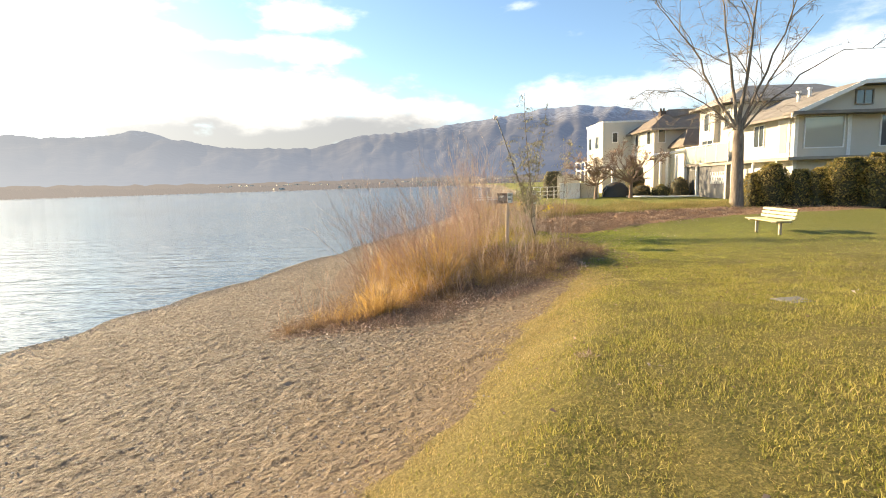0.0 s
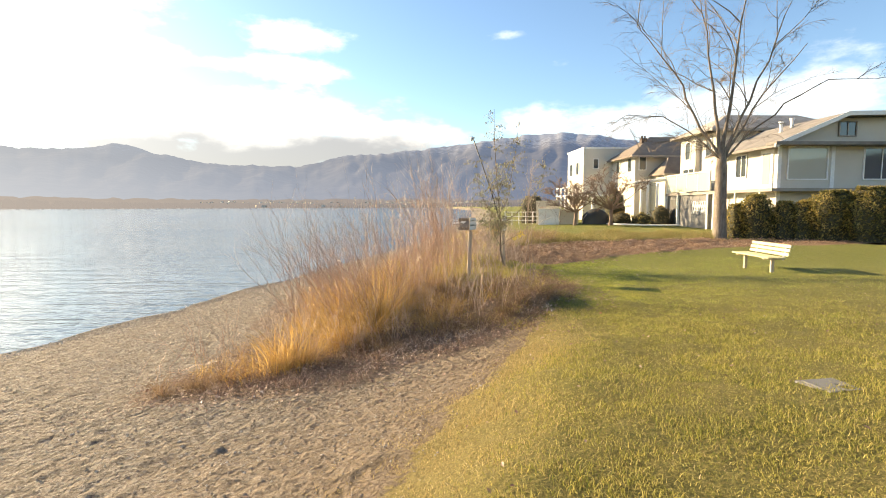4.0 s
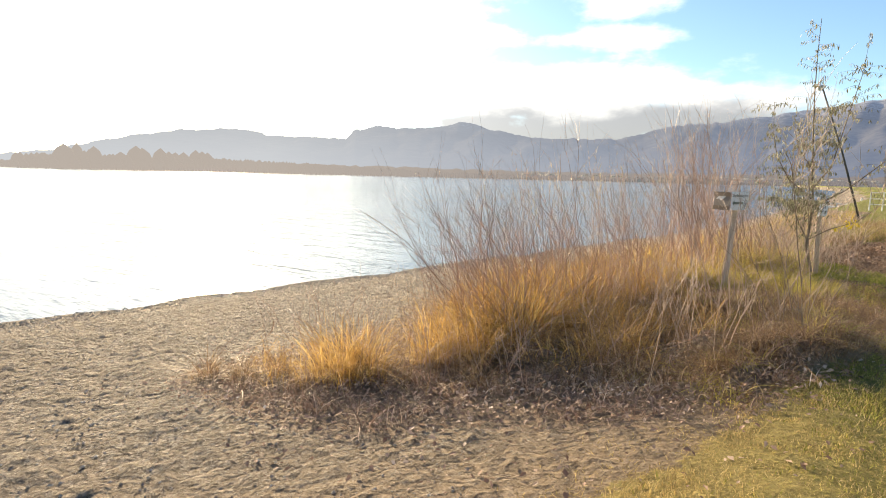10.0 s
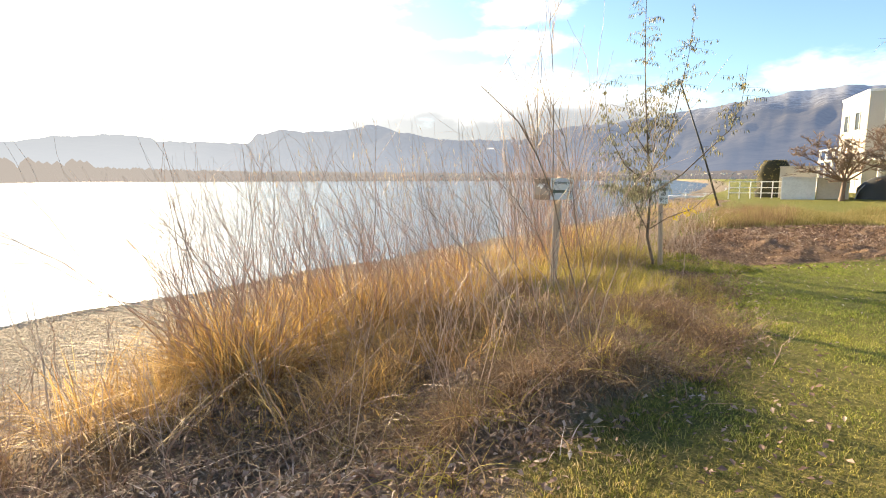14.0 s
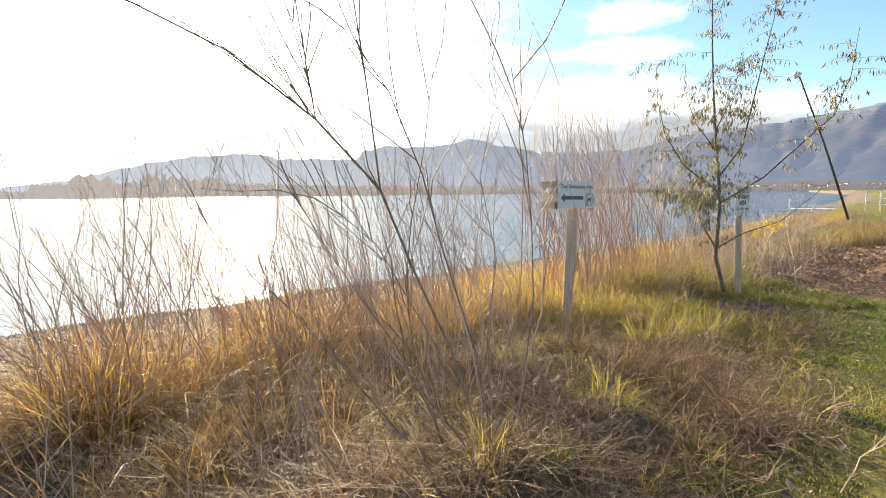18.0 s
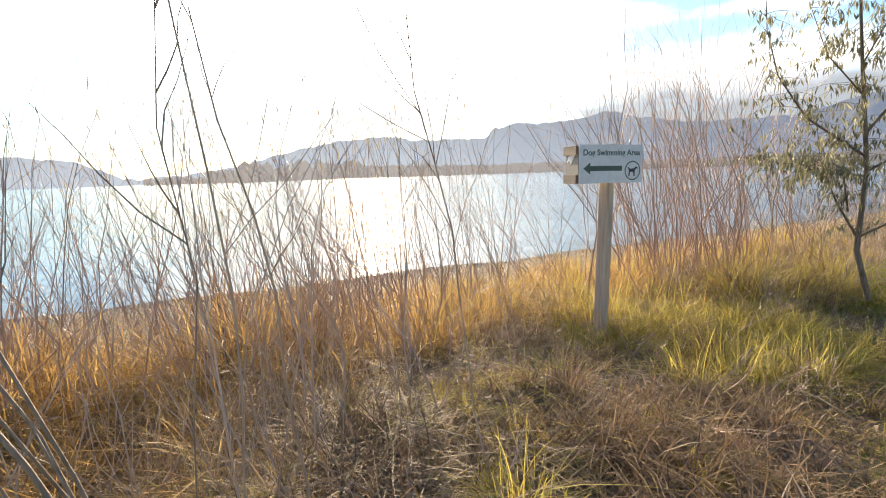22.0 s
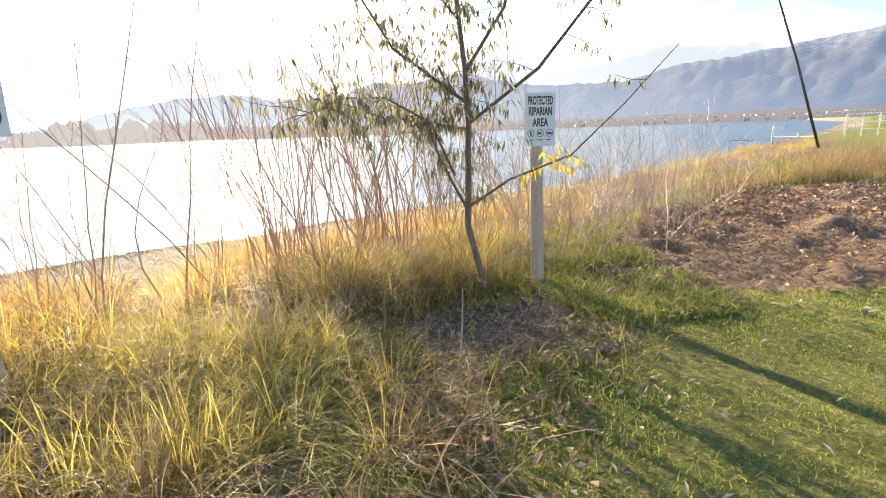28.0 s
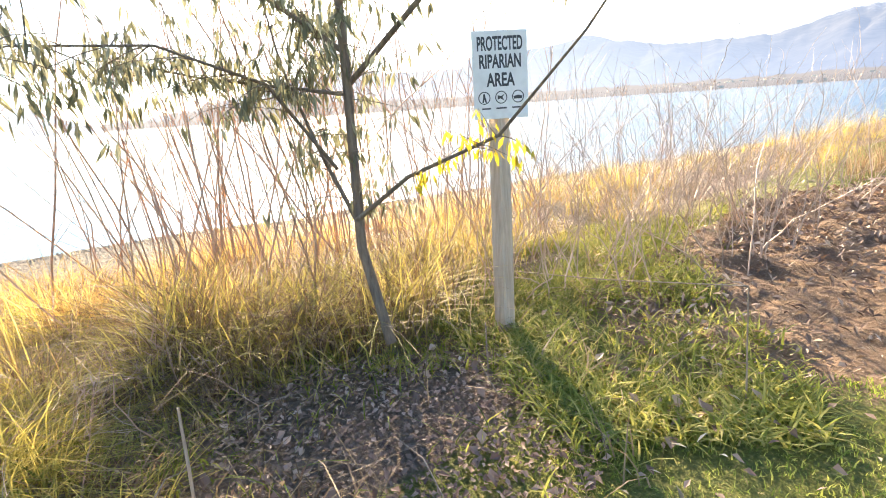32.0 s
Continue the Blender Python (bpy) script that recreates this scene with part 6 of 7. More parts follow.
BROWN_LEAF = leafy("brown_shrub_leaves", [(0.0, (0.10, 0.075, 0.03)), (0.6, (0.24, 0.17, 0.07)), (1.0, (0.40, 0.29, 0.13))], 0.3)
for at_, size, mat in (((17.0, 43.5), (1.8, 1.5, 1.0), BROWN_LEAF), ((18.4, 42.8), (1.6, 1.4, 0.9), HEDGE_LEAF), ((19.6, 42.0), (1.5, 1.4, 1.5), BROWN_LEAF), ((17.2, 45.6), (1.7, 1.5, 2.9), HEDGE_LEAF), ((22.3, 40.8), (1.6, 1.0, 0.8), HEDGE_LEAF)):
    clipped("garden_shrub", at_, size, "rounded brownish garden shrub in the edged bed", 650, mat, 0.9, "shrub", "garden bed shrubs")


# ---- houses ----
def pane_window(parent, m, wide, high, glass=PANE, bars=0, trim=TRIM, deep=0.07):
    """A window with its frame proud of the wall and its pane set back. m: x along the wall, z up, -y outwards."""
    frame_geo = Geo()
    t = 0.07
    for lo, hi in (((-wide / 2 - t, -deep, -t), (-wide / 2, 0.02, high + t)), ((wide / 2, -deep, -t), (wide / 2 + t, 0.02, high + t)), ((-wide / 2, -deep, -t), (wide / 2, 0.02, 0)), ((-wide / 2, -deep, high), (wide / 2, 0.02, high + t))):
        frame_geo.box(lo, hi)
    for k in range(bars):
        x0 = -wide / 2 + wide * (k + 1) / (bars + 1)
        frame_geo.box((x0 - 0.025, -deep * 0.8, 0), (x0 + 0.025, 0.02, high))
    win = part("window", frame_geo, trim, parent, "white-framed window")
    win.matrix_local = m
    geo = Geo()
    geo.box((-wide / 2, -0.02, 0), (wide / 2, 0.0, high))
    part("pane", geo, glass, win)
    return win


def gable(parent, x0, x1, y0, y1, eave, ridge, mat, over=0.45, along_x=True, hip=0.0):
    """A pitched roof as two or four slabs, with eave boards."""
    th = 0.14
    if along_x:
        m = Matrix()
        a0, a1, b0, b1 = x0 - over, x1 + over, y0 - over, y1 + over
    else:
        m = Matrix(((0, 1, 0, 0), (1, 0, 0, 0), (0, 0, 1, 0), (0, 0, 0, 1)))
        a0, a1, b0, b1 = y0 - over, y1 + over, x0 - over, x1 + over
    mid = (b0 + b1) / 2
    drop = (ridge - eave) / ((b1 - b0) / 2 - over) * over
    e = eave - drop
    r0, r1 = a0 + hip, a1 - hip
    for bb in (b0, b1):
        geo = Geo()
        pts = [Vector((a0, bb, e)), Vector((a1, bb, e)), Vector((r1, mid, ridge)), Vector((r0, mid, ridge))]
        pts += [p + Vector((0, 0, th)) for p in pts]
        geo.add([m @ p for p in pts], [(0, 1, 2, 3), (4, 7, 6, 5), (0, 4, 5, 1), (1, 5, 6, 2), (2, 6, 7, 3), (3, 7, 4, 0)])
        part("roof", geo, mat, parent)
        geo = Geo()
        s = -1 if bb == b0 else 1
        lo, hi = sorted((bb, bb + s * 0.12))
        pts = [Vector((x, y, z)) for z in (e - 0.06, e + 0.14) for y in (lo, hi) for x in (a0, a1)]
        geo.add([m @ p for p in pts], [(0, 2, 3, 1), (4, 5, 7, 6), (0, 1, 5, 4), (1, 3, 7, 5), (3, 2, 6, 7), (2, 0, 4, 6)])
        part("gutter", geo, GUTTER, parent)
    for aa, rr in ((a0, r0), (a1, r1)):
        if hip > 0:
            geo = Geo()
            pts = [Vector((aa, b0, e)), Vector((aa, b1, e)), Vector((rr, mid, ridge))]
            pts += [p + Vector((0, 0, th)) for p in pts]
            geo.add([m @ p for p in pts], [(0, 1, 2), (3, 5, 4), (0, 3, 4, 1), (1, 4, 5, 2), (2, 5, 3, 0)])
            part("roof", geo, mat, parent)
        else:
            geo = Geo()
            ins = over if aa == a0 else -over
            w0, w1 = b0 + over, b1 - over
            pts = [Vector((aa + ins + d, y, z)) for d in (0, 0.15 if ins > 0 else -0.15) for y, z in ((w0, eave - 0.02), (w1, eave - 0.02), (mid, ridge - 0.02))]
            geo.add([m @ p for p in pts], [(0, 1, 2), (3, 5, 4), (0, 3, 4, 1), (1, 4, 5, 2), (2, 5, 3, 0)])
            part("gable_wall", geo, STUCCO, parent)


def walls(parent, x0, x1, y0, y1, z0_, z1_, mat):
    t = 0.2
    for name, lo, hi in (("wall", (x0, y0, z0_), (x1, y0 + t, z1_)), ("wall", (x0, y1 - t, z0_), (x1, y1, z1_)), ("wall", (x0, y0 + t, z0_), (x0 + t, y1 - t, z1_)), ("wall", (x1 - t, y0 + t, z0_), (x1, y1 - t, z1_))):
        geo = Geo()
        geo.box(lo, hi)
        part(name, geo, mat, parent)


def front(x, z):
    """On the wall that faces the walker (-y)."""
    return Matrix.Translation((x, 0, z))


def west(y, z, x=0.0):
    """On the wall that faces the lake (-x)."""
    return Matrix.Translation((x, y, z)) @ Matrix.Rotation(radians(-90), 4, "Z")


# the large white house behind the hedge
hz = float(land_z(22, 33))
house = thing("house", Matrix.Translation((21.2, 30.8, hz)), "large white stucco house with grey shingle roof and raised main floor", "house", "lakeside houses")
walls(house, 0, 14, 0, 5.6, 0, 5.3, STUCCO)
for name, outline, y0, deep, mat in (
        ("gable_wall", [(0.0, 5.28), (14, 5.28), (14, 6.9), (3.4, 6.76), (0.0, 5.32)], 0.0, 0.2, STUCCO),
        ("roof", [(-0.8, 5.0), (3.4, 6.8), (3.4, 6.96), (-0.8, 5.16)], -0.8, 7.2, ROOF_GREY),
        ("roof", [(3.4, 6.8), (14.8, 7.0), (14.8, 7.16), (3.4, 6.96)], -0.8, 7.2, ROOF_GREY),
        ("rake_board", [(-0.82, 4.95), (3.4, 6.76), (3.4, 7.0), (-0.82, 5.2)], -0.87, 0.06, TRIM),
        ("rake_board", [(3.4, 6.76), (14.8, 6.96), (14.8, 7.2), (3.4, 7.0)], -0.87, 0.06, TRIM)):
    part(name, slab(outline, deep, Matrix(((1, 0, 0, 0), (0, 0, 1, y0), (0, 1, 0, 0), (0, 0, 0, 1)))), mat, house)
geo = Geo()
geo.box((-0.8, -0.95, 5.12), (14, 0.0, 5.3))
part("eave_skirt", geo, ROOF_GREY, house, "shallow shingled eave over the windows")
geo = Geo()
geo.box((-0.9, -0.9, 2.5), (14, -0.05, 2.68))
part("deck", geo, GUTTER, house, "raised deck with dark fascia")
geo = Geo()
geo.box((-0.9, -0.05, 2.5), (-0.02, 5.6, 2.68))
part("deck", geo, GUTTER, house)
for k in range(3):
    geo = Geo()
    geo.box((-0.85, 0.2 + k * 2.4, -0.3), (-0.73, 0.32 + k * 2.4, 2.5))
    part("deck_post", geo, TRIM, house)
pane_window(house, front(1.75, 3.25), 2.3, 1.8, BLIND)
pane_window(house, front(6.2, 3.25), 2.1, 1.75, PANE, 1)
pane_window(house, west(3.4, 3.55), 1.0, 1.35, PANE, 1)
pane_window(house, west(3.4, 0.8), 1.2, 1.1, PANE)
geo = Geo()
geo.box((-0.06, 0.35, 2.7), (0.0, 1.5, 5.0))
door_ob = part("door", geo, TRIM, house, "white glazed deck door", bevel=0.01)
geo = Geo()
geo.box((-0.08, 0.6, 2.95), (-0.05, 1.25, 4.8))
part("pane", geo, BLIND, door_ob)
for x0, y0 in ((-0.03, -0.03), (3.15, -0.04)):
    geo = Geo()
    geo.box((x0, y0, 0.0), (x0 + 0.22, y0 + 0.06, 5.3))
    part("corner_board", geo, TRIM, house)
pane_window(house, Matrix.Translation((4.0, -0.02, 5.75)), 0.95, 0.75, PANE, 1, GUTTER)
for x0 in (1.9, 2.6):
    geo = Geo()
    geo.tube([Vector((x0, 2.6, 6.0)), Vector((x0, 2.6, 6.85 + 0.3 * (x0 - 1.9)))], [0.10, 0.10], 10)
    geo.tube([Vector((x0, 2.6, 6.85 + 0.3 * (x0 - 1.9))), Vector((x0, 2.6, 6.97 + 0.3 * (x0 - 1.9)))], [0.15, 0.15], 10)
    part("vent_pipe", geo, TRIM, house)

# the cream house with the glass-railed deck
hz = float(land_z(22, 40))
house = thing("house", Matrix.Translation((21.6, 38.2, hz)), "cream house with a glass-railed deck over grey boarding", "house", "lakeside houses")
walls(house, 0, 10, 2.5, 4.8, 0, 7.3, STUCCO)
walls(house, 0.4, 10, 0, 2.5, 0, 7.0, STUCCO)
gable(house, 0, 10, 0, 4.8, 7.3, 8.45, ROOF_PALE, 0.6, True, 2.8)
pane_window(house, west(1.3, 5.3, 0.4), 0.7, 1.3)
pane_window(house, west(3.6, 5.3), 0.7, 1.3)
pane_window(house, west(3.4, 2.8), 1.6, 1.7, PANE, 1)
geo = Geo()
geo.box((-1.25, -1.8, 2.42), (0.0, 4.6, 2.6))
part("deck", geo, GUTTER, house)
for k in range(4):
    geo = Geo()
    geo.box((-1.2, -1.7 + k * 1.56, 2.68), (-1.15, -0.22 + k * 1.56, 3.95))
    part("glass_panel", geo, PANEL_GLASS, house, "yellowish glass balustrade panel")
for k in range(5):
    geo = Geo()
    geo.box((-1.22, -1.78 + k * 1.56, 2.6), (-1.12, -1.72 + k * 1.56, 4.02))
    part("rail_post", geo, TRIM, house)
geo = Geo()
geo.box((-1.24, -1.8, 4.0), (-1.1, 4.6, 4.07))
part("top_rail", geo, TRIM, house)
geo = Geo()
geo.box((-1.1, -1.7, -0.1), (-1.0, 4.5, 2.42))
part("skirting", geo, LATTICE, house, "grey boarding under the deck")
geo = Geo()
geo.box((-1.25, -1.8, -0.1), (0.4, -1.7, 2.42))
part("skirting", geo, LATTICE, house)
geo = Geo()
for k in range(9):
    for a, b in ((-1.55 + k * 0.24, 0.3), (-1.3 + k * 0.24, -0.3)):
        geo.tube([Vector((-1.125, a, 1.05)), Vector((-1.125, a + b, 1.95))], [0.03, 0.03], 4)
part("lattice", geo, TRIM, house, "white crossed lattice on the grey boarding")
geo = Geo()
geo.box((-1.14, 2.7, 0.0), (-1.1, 4.1, 2.1))
part("door", geo, COVER, house, "dark door under the deck")
for y0 in (-1.75, 2.5, 4.45):
    geo = Geo()
    geo.box((-1.3, y0, -0.1), (-1.14, y0 + 0.14, 2.42))
    part("deck_post", geo, TRIM, house)

# the house with the brown roof and chimney
hz = float(land_z(20, 52))
house = thing("house", Matrix.Translation((20.3, 49.0, hz)), "white house with steep brown shingle roof and brick chimney", "house", "lakeside houses")
walls(house, 0, 10, 0, 6, 0, 6.4, STUCCO)
gable(house, 0, 10, 0, 6, 6.4, 8.2, ROOF_BROWN, 0.6, True, 3.2)
gable(house, 1.6, 9, -2.8, 0, 4.5, 5.8, ROOF_BROWN, 0.3, True, 1.2)
walls(house, 1.6, 9, -2.8, 0, 0, 4.5, SIDING)
for y0 in (1.2, 4.2):
    pane_window(house, west(y0, 4.8), 0.9, 1.2)
pane_window(house, front(0.7, 4.9), 0.6, 1.2)
pane_window(house, west(3.0, 1.2), 1.2, 1.4)
geo = Geo()
geo.box((1.4, 2.0, 6.2), (1.95, 2.55, 8.1))
part("chimney", geo, BRICK, house, "dark brick chimney", bevel=0.02)
for x0 in (1.53, 1.82):
    geo = Geo()
    geo.tube([Vector((x0, 2.27, 8.05)), Vector((x0, 2.27, 8.35))], [0.11, 0.09], 8)
    part("chimney_pot", geo, BRICK, house)

# the flat-roofed white house
hz = float(land_z(18, 57))
house = thing("house", Matrix.Translation((17.25, 55.0, hz)), "plain white flat-roofed cube house with small windows", "house", "lakeside houses")
walls(house, 0, 6.6, 0, 6, 0, 7.5, STUCCO)
geo = Geo()
geo.box((-0.06, -0.06, 7.5), (6.66, 6.06, 7.68))
part("roof", geo, TRIM, house, "flat roof with white parapet")
pane_window(house, front(1.3, 5.45), 0.5, 0.95)
pane_window(house, west(2.0, 4.9), 0.9, 1.3)
pane_window(house, west(4.5, 4.9), 0.9, 1.3)
geo = Geo()
geo.box((-1.4, 0.2, 2.5), (0, 6, 2.65))
part("balcony", geo, TRIM, house)
for k in range(4):
    geo = Geo()
    geo.box((-1.38, 0.3 + k * 1.8, -0.2), (-1.24, 0.44 + k * 1.8, 3.5))
    part("balcony_post", geo, TRIM, house)
geo = Geo()
geo.box((-1.36, 0.25, 3.45), (-1.24, 6, 3.55))
part("balcony_rail", geo, TRIM, house)
for k in range(4):
    geo = Geo()
    geo.box((0.4 + k * 1.6, -1.8, -0.2), (0.58 + k * 1.6, -1.62, 2.5))
    part("porch_post", geo, TRIM, house)
geo = Geo()
geo.box((0.2, -1.9, 2.5), (6, 0, 2.66))
part("porch_roof", geo, TRIM, house)

# ---- garden things by the houses ----
z = float(land_z(18.5, 43))
pergola = thing("pergola", Matrix.Translation((18.2, 43.7, z)) @ Matrix.Rotation(radians(-22), 4, "Z"), "white garden pergola with a curved beam on round columns", "pergola")
for x0 in (0.45, 0.95, 1.7):
    geo = Geo()
    geo.tube([Vector((x0, 0, -0.1)), Vector((x0, 0, 3.4))], [0.11, 0.10], 12)
    part("column", geo, TRIM, pergola, smooth=True)
geo = Geo()
geo.tube([Vector((-0.35, 0.1, 3.32)), Vector((-0.25, -0.12, 3.45)), Vector((0.1, -0.15, 3.52)), Vector((1.0, -0.12, 3.6)), Vector((2.4, 0, 3.68))], [0.1, 0.12, 0.12, 0.12, 0.12], 8)
part("beam", geo, TRIM, pergola, smooth=True)

for at_, size, text, mat in (((11.3, 45.4), (1.75, 1.5, 1.35), "low white garden storage box on the far lawn", TRIM), ((13.0, 45.2), (1.55, 1.5, 1.28), "tan wooden storage box beside a white one", SIDING), ((11.7, 47.6), (2.0, 1.2, 2.05), "cream shed wall behind the storage boxes", SIDING)):
    z = float(land_z(*at_))
    shed = thing("storage_box", Matrix.Translation((*at_, z)) @ Matrix.Rotation(radians(-13), 4, "Z"), text, "storage box", "storage boxes")
    geo = Geo()
    geo.box((-size[0] / 2, -size[1] / 2, -0.05), (size[0] / 2, size[1] / 2, size[2] - 0.08))
    part("body", geo, mat, shed, bevel=0.02)
    geo = Geo()
    geo.box((-size[0] / 2 - 0.04, -size[1] / 2 - 0.04, size[2] - 0.08), (size[0] / 2 + 0.04, size[1] / 2 + 0.04, size[2]))
    part("lid", geo, mat, shed, bevel=0.02)

z = float(land_z(15.2, 44.6))
dome = thing("covered_boat", Matrix.Translation((15.2, 44.6, z)) @ Matrix.Rotation(radians(-15), 4, "Z"), "small boat under a dark rounded cover on the lawn", "boat")
geo = Geo()
rings = []
for i in range(9):
    u = i / 8
    w = 0.62 * math.sin(math.pi * (0.12 + 0.80 * u)) ** 0.6
    h = 1.35 * math.sin(math.pi * (0.10 + 0.82 * u)) ** 0.6
    rings.append([Vector((-1.15 + 2.3 * u, w * math.cos(a), max(0.0, h * math.sin(a)))) for a in np.linspace(0, math.pi, 9)])
geo.add([p for r in rings for p in r], [(i * 9 + k, i * 9 + k + 1, (i + 1) * 9 + k + 1, (i + 1) * 9 + k) for i in range(8) for k in range(8)] + [tuple(range(9))[::-1], tuple(range(72, 81))])
part("cover", geo, COVER, dome, smooth=True)
for y0 in (0.3, 0.5):
    geo = Geo()
    geo.tube([Vector((-1.2, -0.45 - y0 * 0.2, 0)), Vector((-1.05, -0.45 - y0 * 0.2, 0.5)), Vector((-0.8, -0.4 - y0 * 0.2, 0.85))], [0.025] * 3, 6)
    part("strut", geo, METAL, dome)

kerb = Geo()
line = [Vector((16.5, 45.0, 0)), Vector((15.9, 43.8, 0)), Vector((15.9, 42.7, 0)), Vector((16.5, 41.9, 0)), Vector((17.6, 41.4, 0)), Vector((19, 41.0, 0)), Vector((21, 40.5, 0)), Vector((23.6, 39.4, 0)), Vector((26, 38.0, 0))]
for p in line:
    p.z = float(land_z(p.x, p.y)) + 0.06
kerb.tube(line, [0.075] * len(line), 6)
tagged(part("bed_edging", kerb, TRIM, smooth=True), "pale curved edging round the garden bed", "edging")

# lakeside railing
z = float(land_z(8.6, 46))
rail = thing("railing", Matrix.Translation((7.6, 46.3, z)), "white metal railing at the end of the far lawn", "railing")
for k in range(6):
    geo = Geo()
    geo.box((k * 0.62 - 0.03, -0.03, -0.1), (k * 0.62 + 0.03, 0.03, 1.15))
    part("post", geo, TRIM, rail)
for z0_ in (0.35, 0.7, 1.08):
    geo = Geo()
    geo.box((0, -0.02, z0_), (3.1, 0.02, z0_ + 0.05))
    part("rail", geo, TRIM, rail)

# rough grass band before the far lawn
x, y = scatter(5200, [(4.6, 26.5), (8, 28), (14, 28.6), (16.0, 28.0), (17, 30), (12, 33.5), (8, 33), (6.0, 31)])
x, y = tufts(x, y, 6, 0.1)
tagged(new("tall_weeds", blades("tall_weeds", x, y, land_z(x, y), rng.uniform(0.12, 0.42, len(x)) * (0.3 + 1.5 * value_noise(x, y, 0.9)), rng.uniform(0.2, 0.9, len(x)), rng.uniform(0.008, 0.016, len(x)), leafy("weed_stalks", [(0.0, (0.14, 0.13, 0.035)), (0.5, (0.30, 0.25, 0.09)), (1.0, (0.50, 0.38, 0.19))], 0.4))), "dry weeds and rough grass behind the mulch bed", "grass", kind="stuff")

x, y = scatter(900, [(3.6, 24.5), (5.2, 26.4), (7.6, 28.2), (8.6, 33), (6.8, 35), (4.6, 29)], lambda x, y: np.clip(value_noise(x, y, 0.8) * 3 - 0.9, 0.05, 1))
x, y = tufts(x, y, 16, 0.12)
tagged(new("bank_grass", blades("bank_grass", x, y, land_z(x, y), rng.uniform(0.2, 0.62, len(x)), rng.uniform(0.15, 0.8, len(x)), rng.uniform(0.006, 0.012, len(x)), STRAW)), "clumps of straw-coloured grass on the far bank", "grass", kind="stuff")

# dock and leaning lamp pole
dock = thing("dock", Matrix.Translation((4.2, 73, WATER_Z)), "low white floating dock with posts and rails on the lake", "dock")
geo = Geo()
geo.box((0, -1.0, 0.35), (14, 1.0, 0.5))
part("deck", geo, TRIM, dock)
for k in range(8):
    geo = Geo()
    geo.tube([Vector((k * 2.0, -0.95, -1)), Vector((k * 2.0, -0.95, 1.5 if k % 3 == 0 else 0.9))], [0.09, 0.09], 8)
    part("pile", geo, TRIM, dock)
for z0_ in (0.75, 1.3):
    geo = Geo()
    geo.box((0 if z0_ < 1 else 7, -0.98, z0_), (14, -0.9, z0_ + 0.08))
    part("rail", geo, TRIM, dock)
pole = thing("lamp_pole", Matrix.Translation((6.35, 38.4, float(land_z(6.35, 38.4)))), "tall dark leaning pole with a small white cap", "lamp pole")
geo = Geo()
geo.tube([Vector((0, 0, -0.3)), Vector((-1.1, 0, 3.2)), Vector((-2.28, 0, 6.55))], [0.055, 0.048, 0.04], 8)
part("shaft", geo, COVER, pole, smooth=True)
geo = Geo()
geo.tube([Vector((-2.45, 0, 6.5)), Vector((-2.36, 0, 6.68)), Vector((-2.5, 0, 6.78))], [0.08, 0.2, 0.06], 10)
part("cap", geo, TRIM, pole, "white cap", smooth=True)
frame_ob = thing("swim_frame", Matrix.Translation((3.1, 40.5, float(land_z(3.1, 40.5)))), "thin dark metal frame at the water's edge", "frame")
for x0 in (0, 1.0):
    geo = Geo()
    geo.tube([Vector((x0, 0, -0.2)), Vector((x0, 0, 0.75))], [0.025, 0.025], 6)
    part("upright", geo, METAL, frame_ob)
geo = Geo()
geo.tube([Vector((0, 0, 0.75)), Vector((1.0, 0, 0.75))], [0.025, 0.025], 6)
part("crossbar", geo, METAL, frame_ob)

# ---- pebbles and turf ----
def stones(name, x, y, size, mat):
    n = len(x)
    z = land_z(x, y)
    unit = np.array([(1, 0, 0), (0, 1, 0), (-1, 0, 0), (0, -1, 0), (0, 0, 0.8), (0, 0, -0.6)])
    pts = unit[None] * size[:, None, None] * rng.uniform(0.6, 1.2, (n, 6, 1))
    a = rng.random(n) * 6.28
    c, s = np.cos(a)[:, None], np.sin(a)[:, None]
    pts = np.stack([pts[..., 0] * c - pts[..., 1] * s, pts[..., 0] * s + pts[..., 1] * c, pts[..., 2]], -1)
    pts += np.stack([x, y, z + size * 0.2], 1)[:, None, :]
    base = (np.arange(n) * 6)[:, None]
    faces = np.concatenate([base + np.array(f) for f in ((0, 1, 4), (1, 2, 4), (2, 3, 4), (3, 0, 4), (1, 0, 5), (2, 1, 5), (3, 2, 5), (0, 3, 5))])
    return from_arrays(name, pts.reshape(-1, 3), faces, mat)


BEACH = [(-8.9, 6), (-9.4, 1.5), (-2.2, 0.5), (0.2, 3.6), (1.6, 7.4), (0.4, 8.4), (-3.3, 7.8), (-4.1, 11), (-4.0, 14), (-3.4, 17.3), (-1.8, 23), (-4.4, 22), (-5.6, 17.5), (-7.3, 11.8)]
x, y = scatter(56000, BEACH, lambda x, y: np.clip(0.25 + value_noise(x, y, 0.8) - 0.02 * (x - shore_x(y)), 0.1, 1))
tagged(new("beach_pebbles", stones("beach_pebbles", x, y, 0.004 + 0.016 * rng.random(len(x)) ** 3, ROCK)), "small grey and tan pebbles on the beach", "pebbles", kind="stuff")
y = rng.uniform(2, 30, 5000)
x = shore_x(y) + rng.normal(0.35, 0.22, len(y))
tagged(new("shore_pebbles", stones("shore_pebbles", x, y, 0.008 + 0.02 * rng.random(len(x)) ** 3, ROCK)), "line of wet stones along the water's edge", "pebbles", kind="stuff")
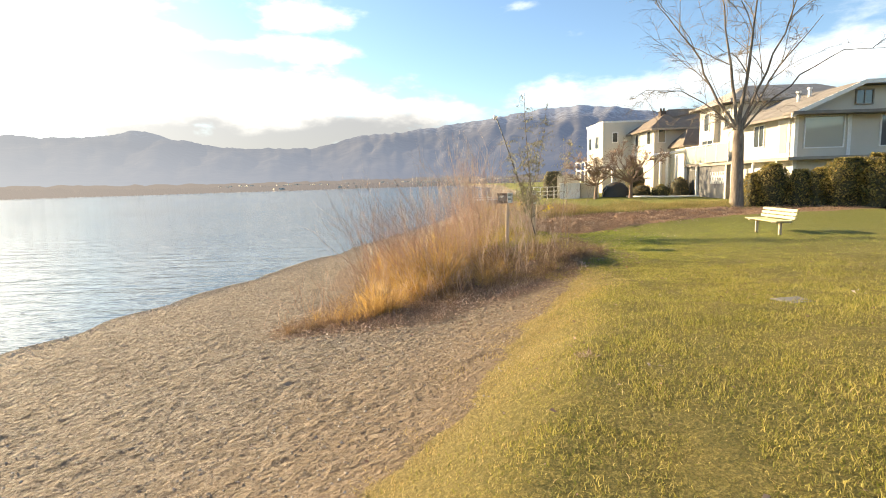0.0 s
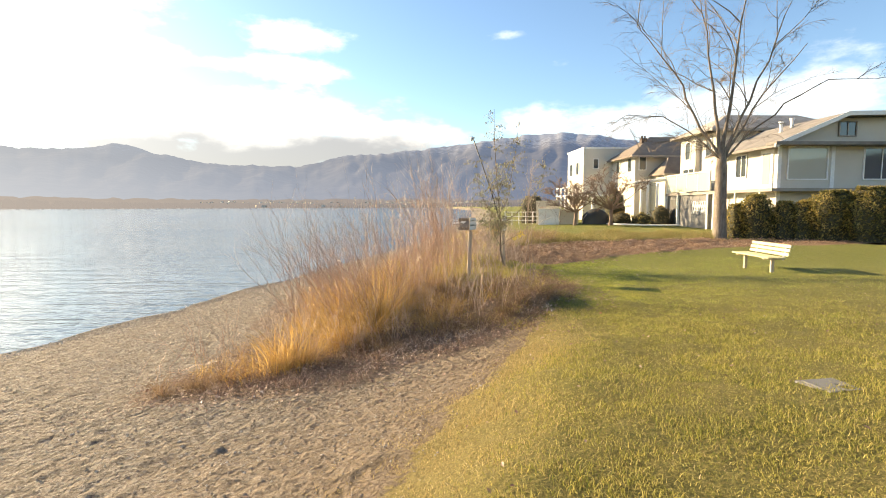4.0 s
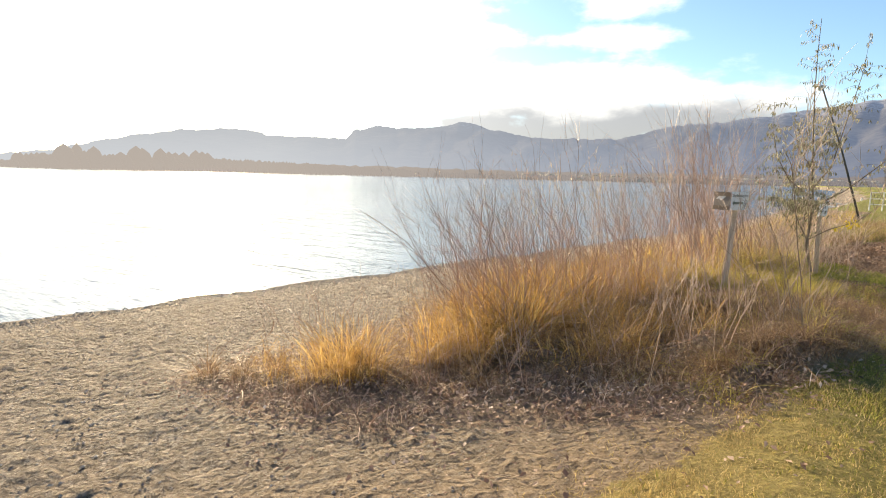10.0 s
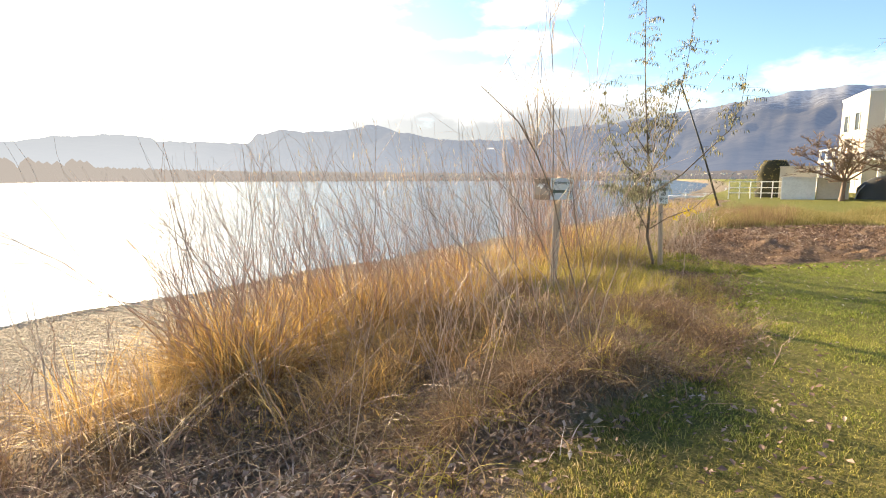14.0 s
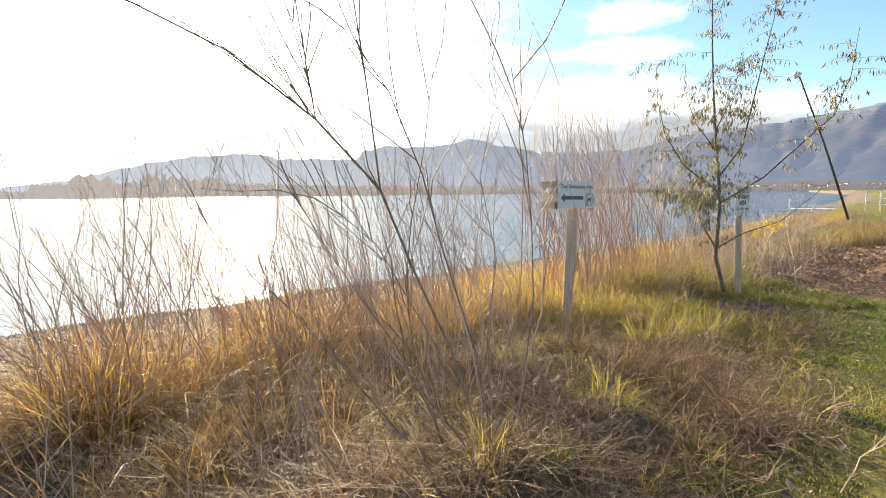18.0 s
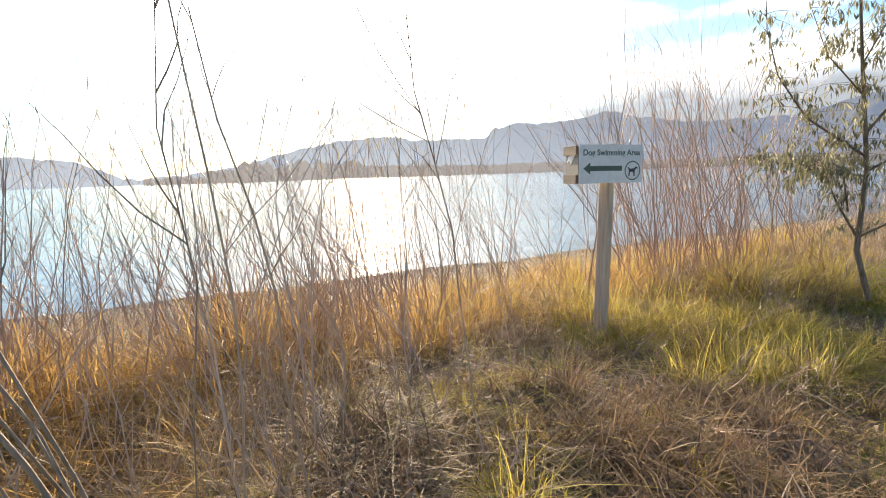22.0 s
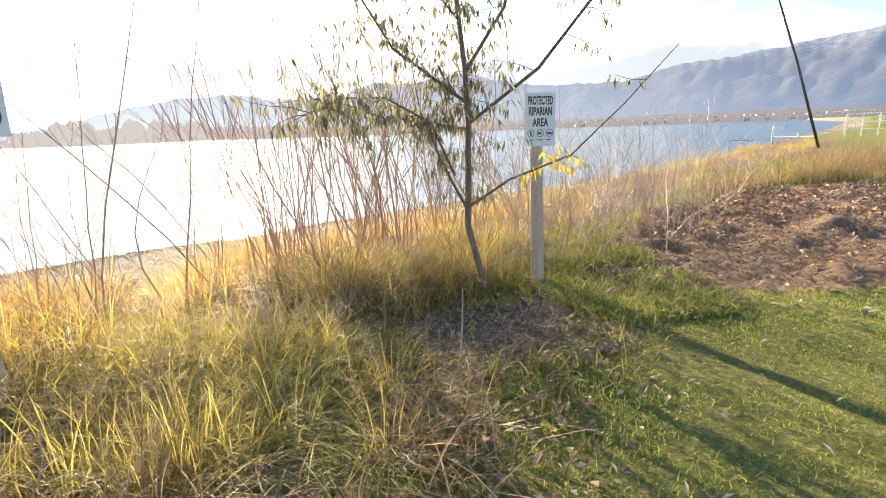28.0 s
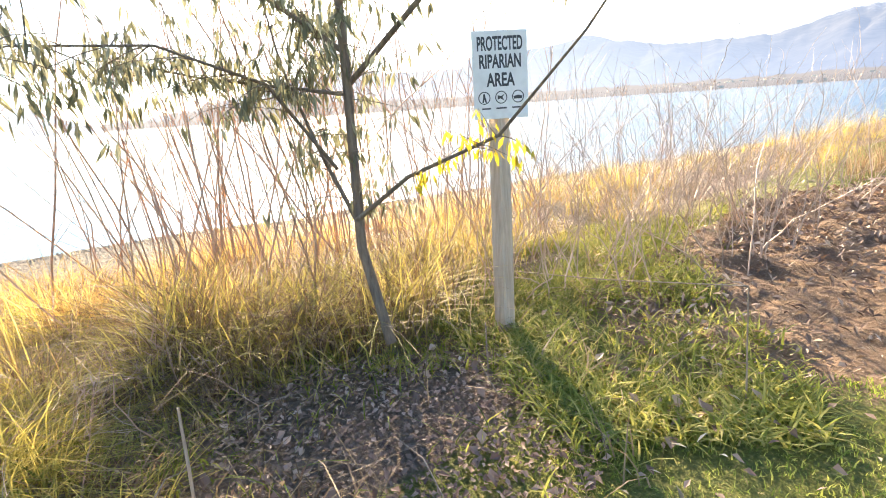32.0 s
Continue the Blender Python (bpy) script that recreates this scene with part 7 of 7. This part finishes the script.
TURF_NEAR = [(-2.6, 0.6), (-1.0, 3.4), (0.6, 6.9), (1.6, 8.9), (3.0, 10.6), (3.8, 12.6), (4.0, 16), (4.1, 18.8), (7, 20), (12, 20.5), (12, 9), (7, 2.5), (3, 0)]
x, y = scatter(1250000, TURF_NEAR, lambda x, y: np.clip(1.25 - (np.abs(x - 3.2) / 4.5), 0.12, 1) * np.clip(0.35 + value_noise(x, y, 2.2), 0, 1) * np.clip((x - turf_edge(x, y)) / 0.25 + 0.35, 0, 1) * np.clip(value_noise(x, y, 8.0) * 4 - 1.0, 0.6, 1))
high = rng.uniform(0.018, 0.058, len(x)) * (0.6 + 0.8 * value_noise(x, y, 1.6))
dry = rng.random(len(x)) < np.clip(1.15 - (x - turf_edge(x, y)) / (0.55 + 0.9 * value_noise(x, y, 0.7)), 0.03, 0.95) * np.where(y < 11, 1.0, 0.5)
for pick, name, mat, text in ((~dry, "lawn_grass", TURF, "short yellow-green blades of the mown lawn"), (dry, "dry_turf", DRY_TURF, "thin dry tan grass along the beach edge of the lawn")):
    n = int(pick.sum())
    tagged(new(name, blades(name, x[pick], y[pick], land_z(x[pick], y[pick]), high[pick], rng.uniform(0.2, 1.0, n), rng.uniform(0.0042, 0.0078, n), mat, steps=2)), text, "grass", kind="stuff")
x, y = scatter(60000, [(-3.0, 0.2), (-1.2, 3.0), (0.2, 6.9), (1.2, 8.6), (2.2, 9.6), (2.9, 9.6), (2.2, 7.0), (1.0, 4.2), (-0.6, 1.0)], lambda x, y: np.clip(1 - np.abs(x - turf_edge(x, y) + 0.1) / 0.75, 0, 1) * np.clip(value_noise(x, y, 3.0) * 3 - 0.8, 0.05, 1))
tagged(new("edge_grass", blades("edge_grass", x, y, land_z(x, y), rng.uniform(0.02, 0.06, len(x)), rng.uniform(0.5, 1.8, len(x)), rng.uniform(0.004, 0.008, len(x)), DRY_TURF, steps=2)), "sparse straw thinning out over the bare soil", "grass", kind="stuff")
x, y = scatter(900, TURF_NEAR)
tagged(new("lawn_leaves", fallen("lawn_leaves", x, y, land_z(x, y) + 0.015, rng.uniform(0.02, 0.06, len(x)), LITTER)), "dry leaves scattered over the lawn", "leaves", kind="stuff")

x, y = scatter(260, [(3.9, 15.2), (4.6, 18.6), (7.4, 19.8), (8.0, 16.5), (5.6, 14.2)])
tagged(new("pale_leaves", fallen("pale_leaves", x, y, land_z(x, y) + 0.03, rng.uniform(0.04, 0.085, len(x)), PALE_LEAF, 0.5, 0.35)), "pale narrow willow leaves fallen on the lawn", "leaves", kind="stuff")
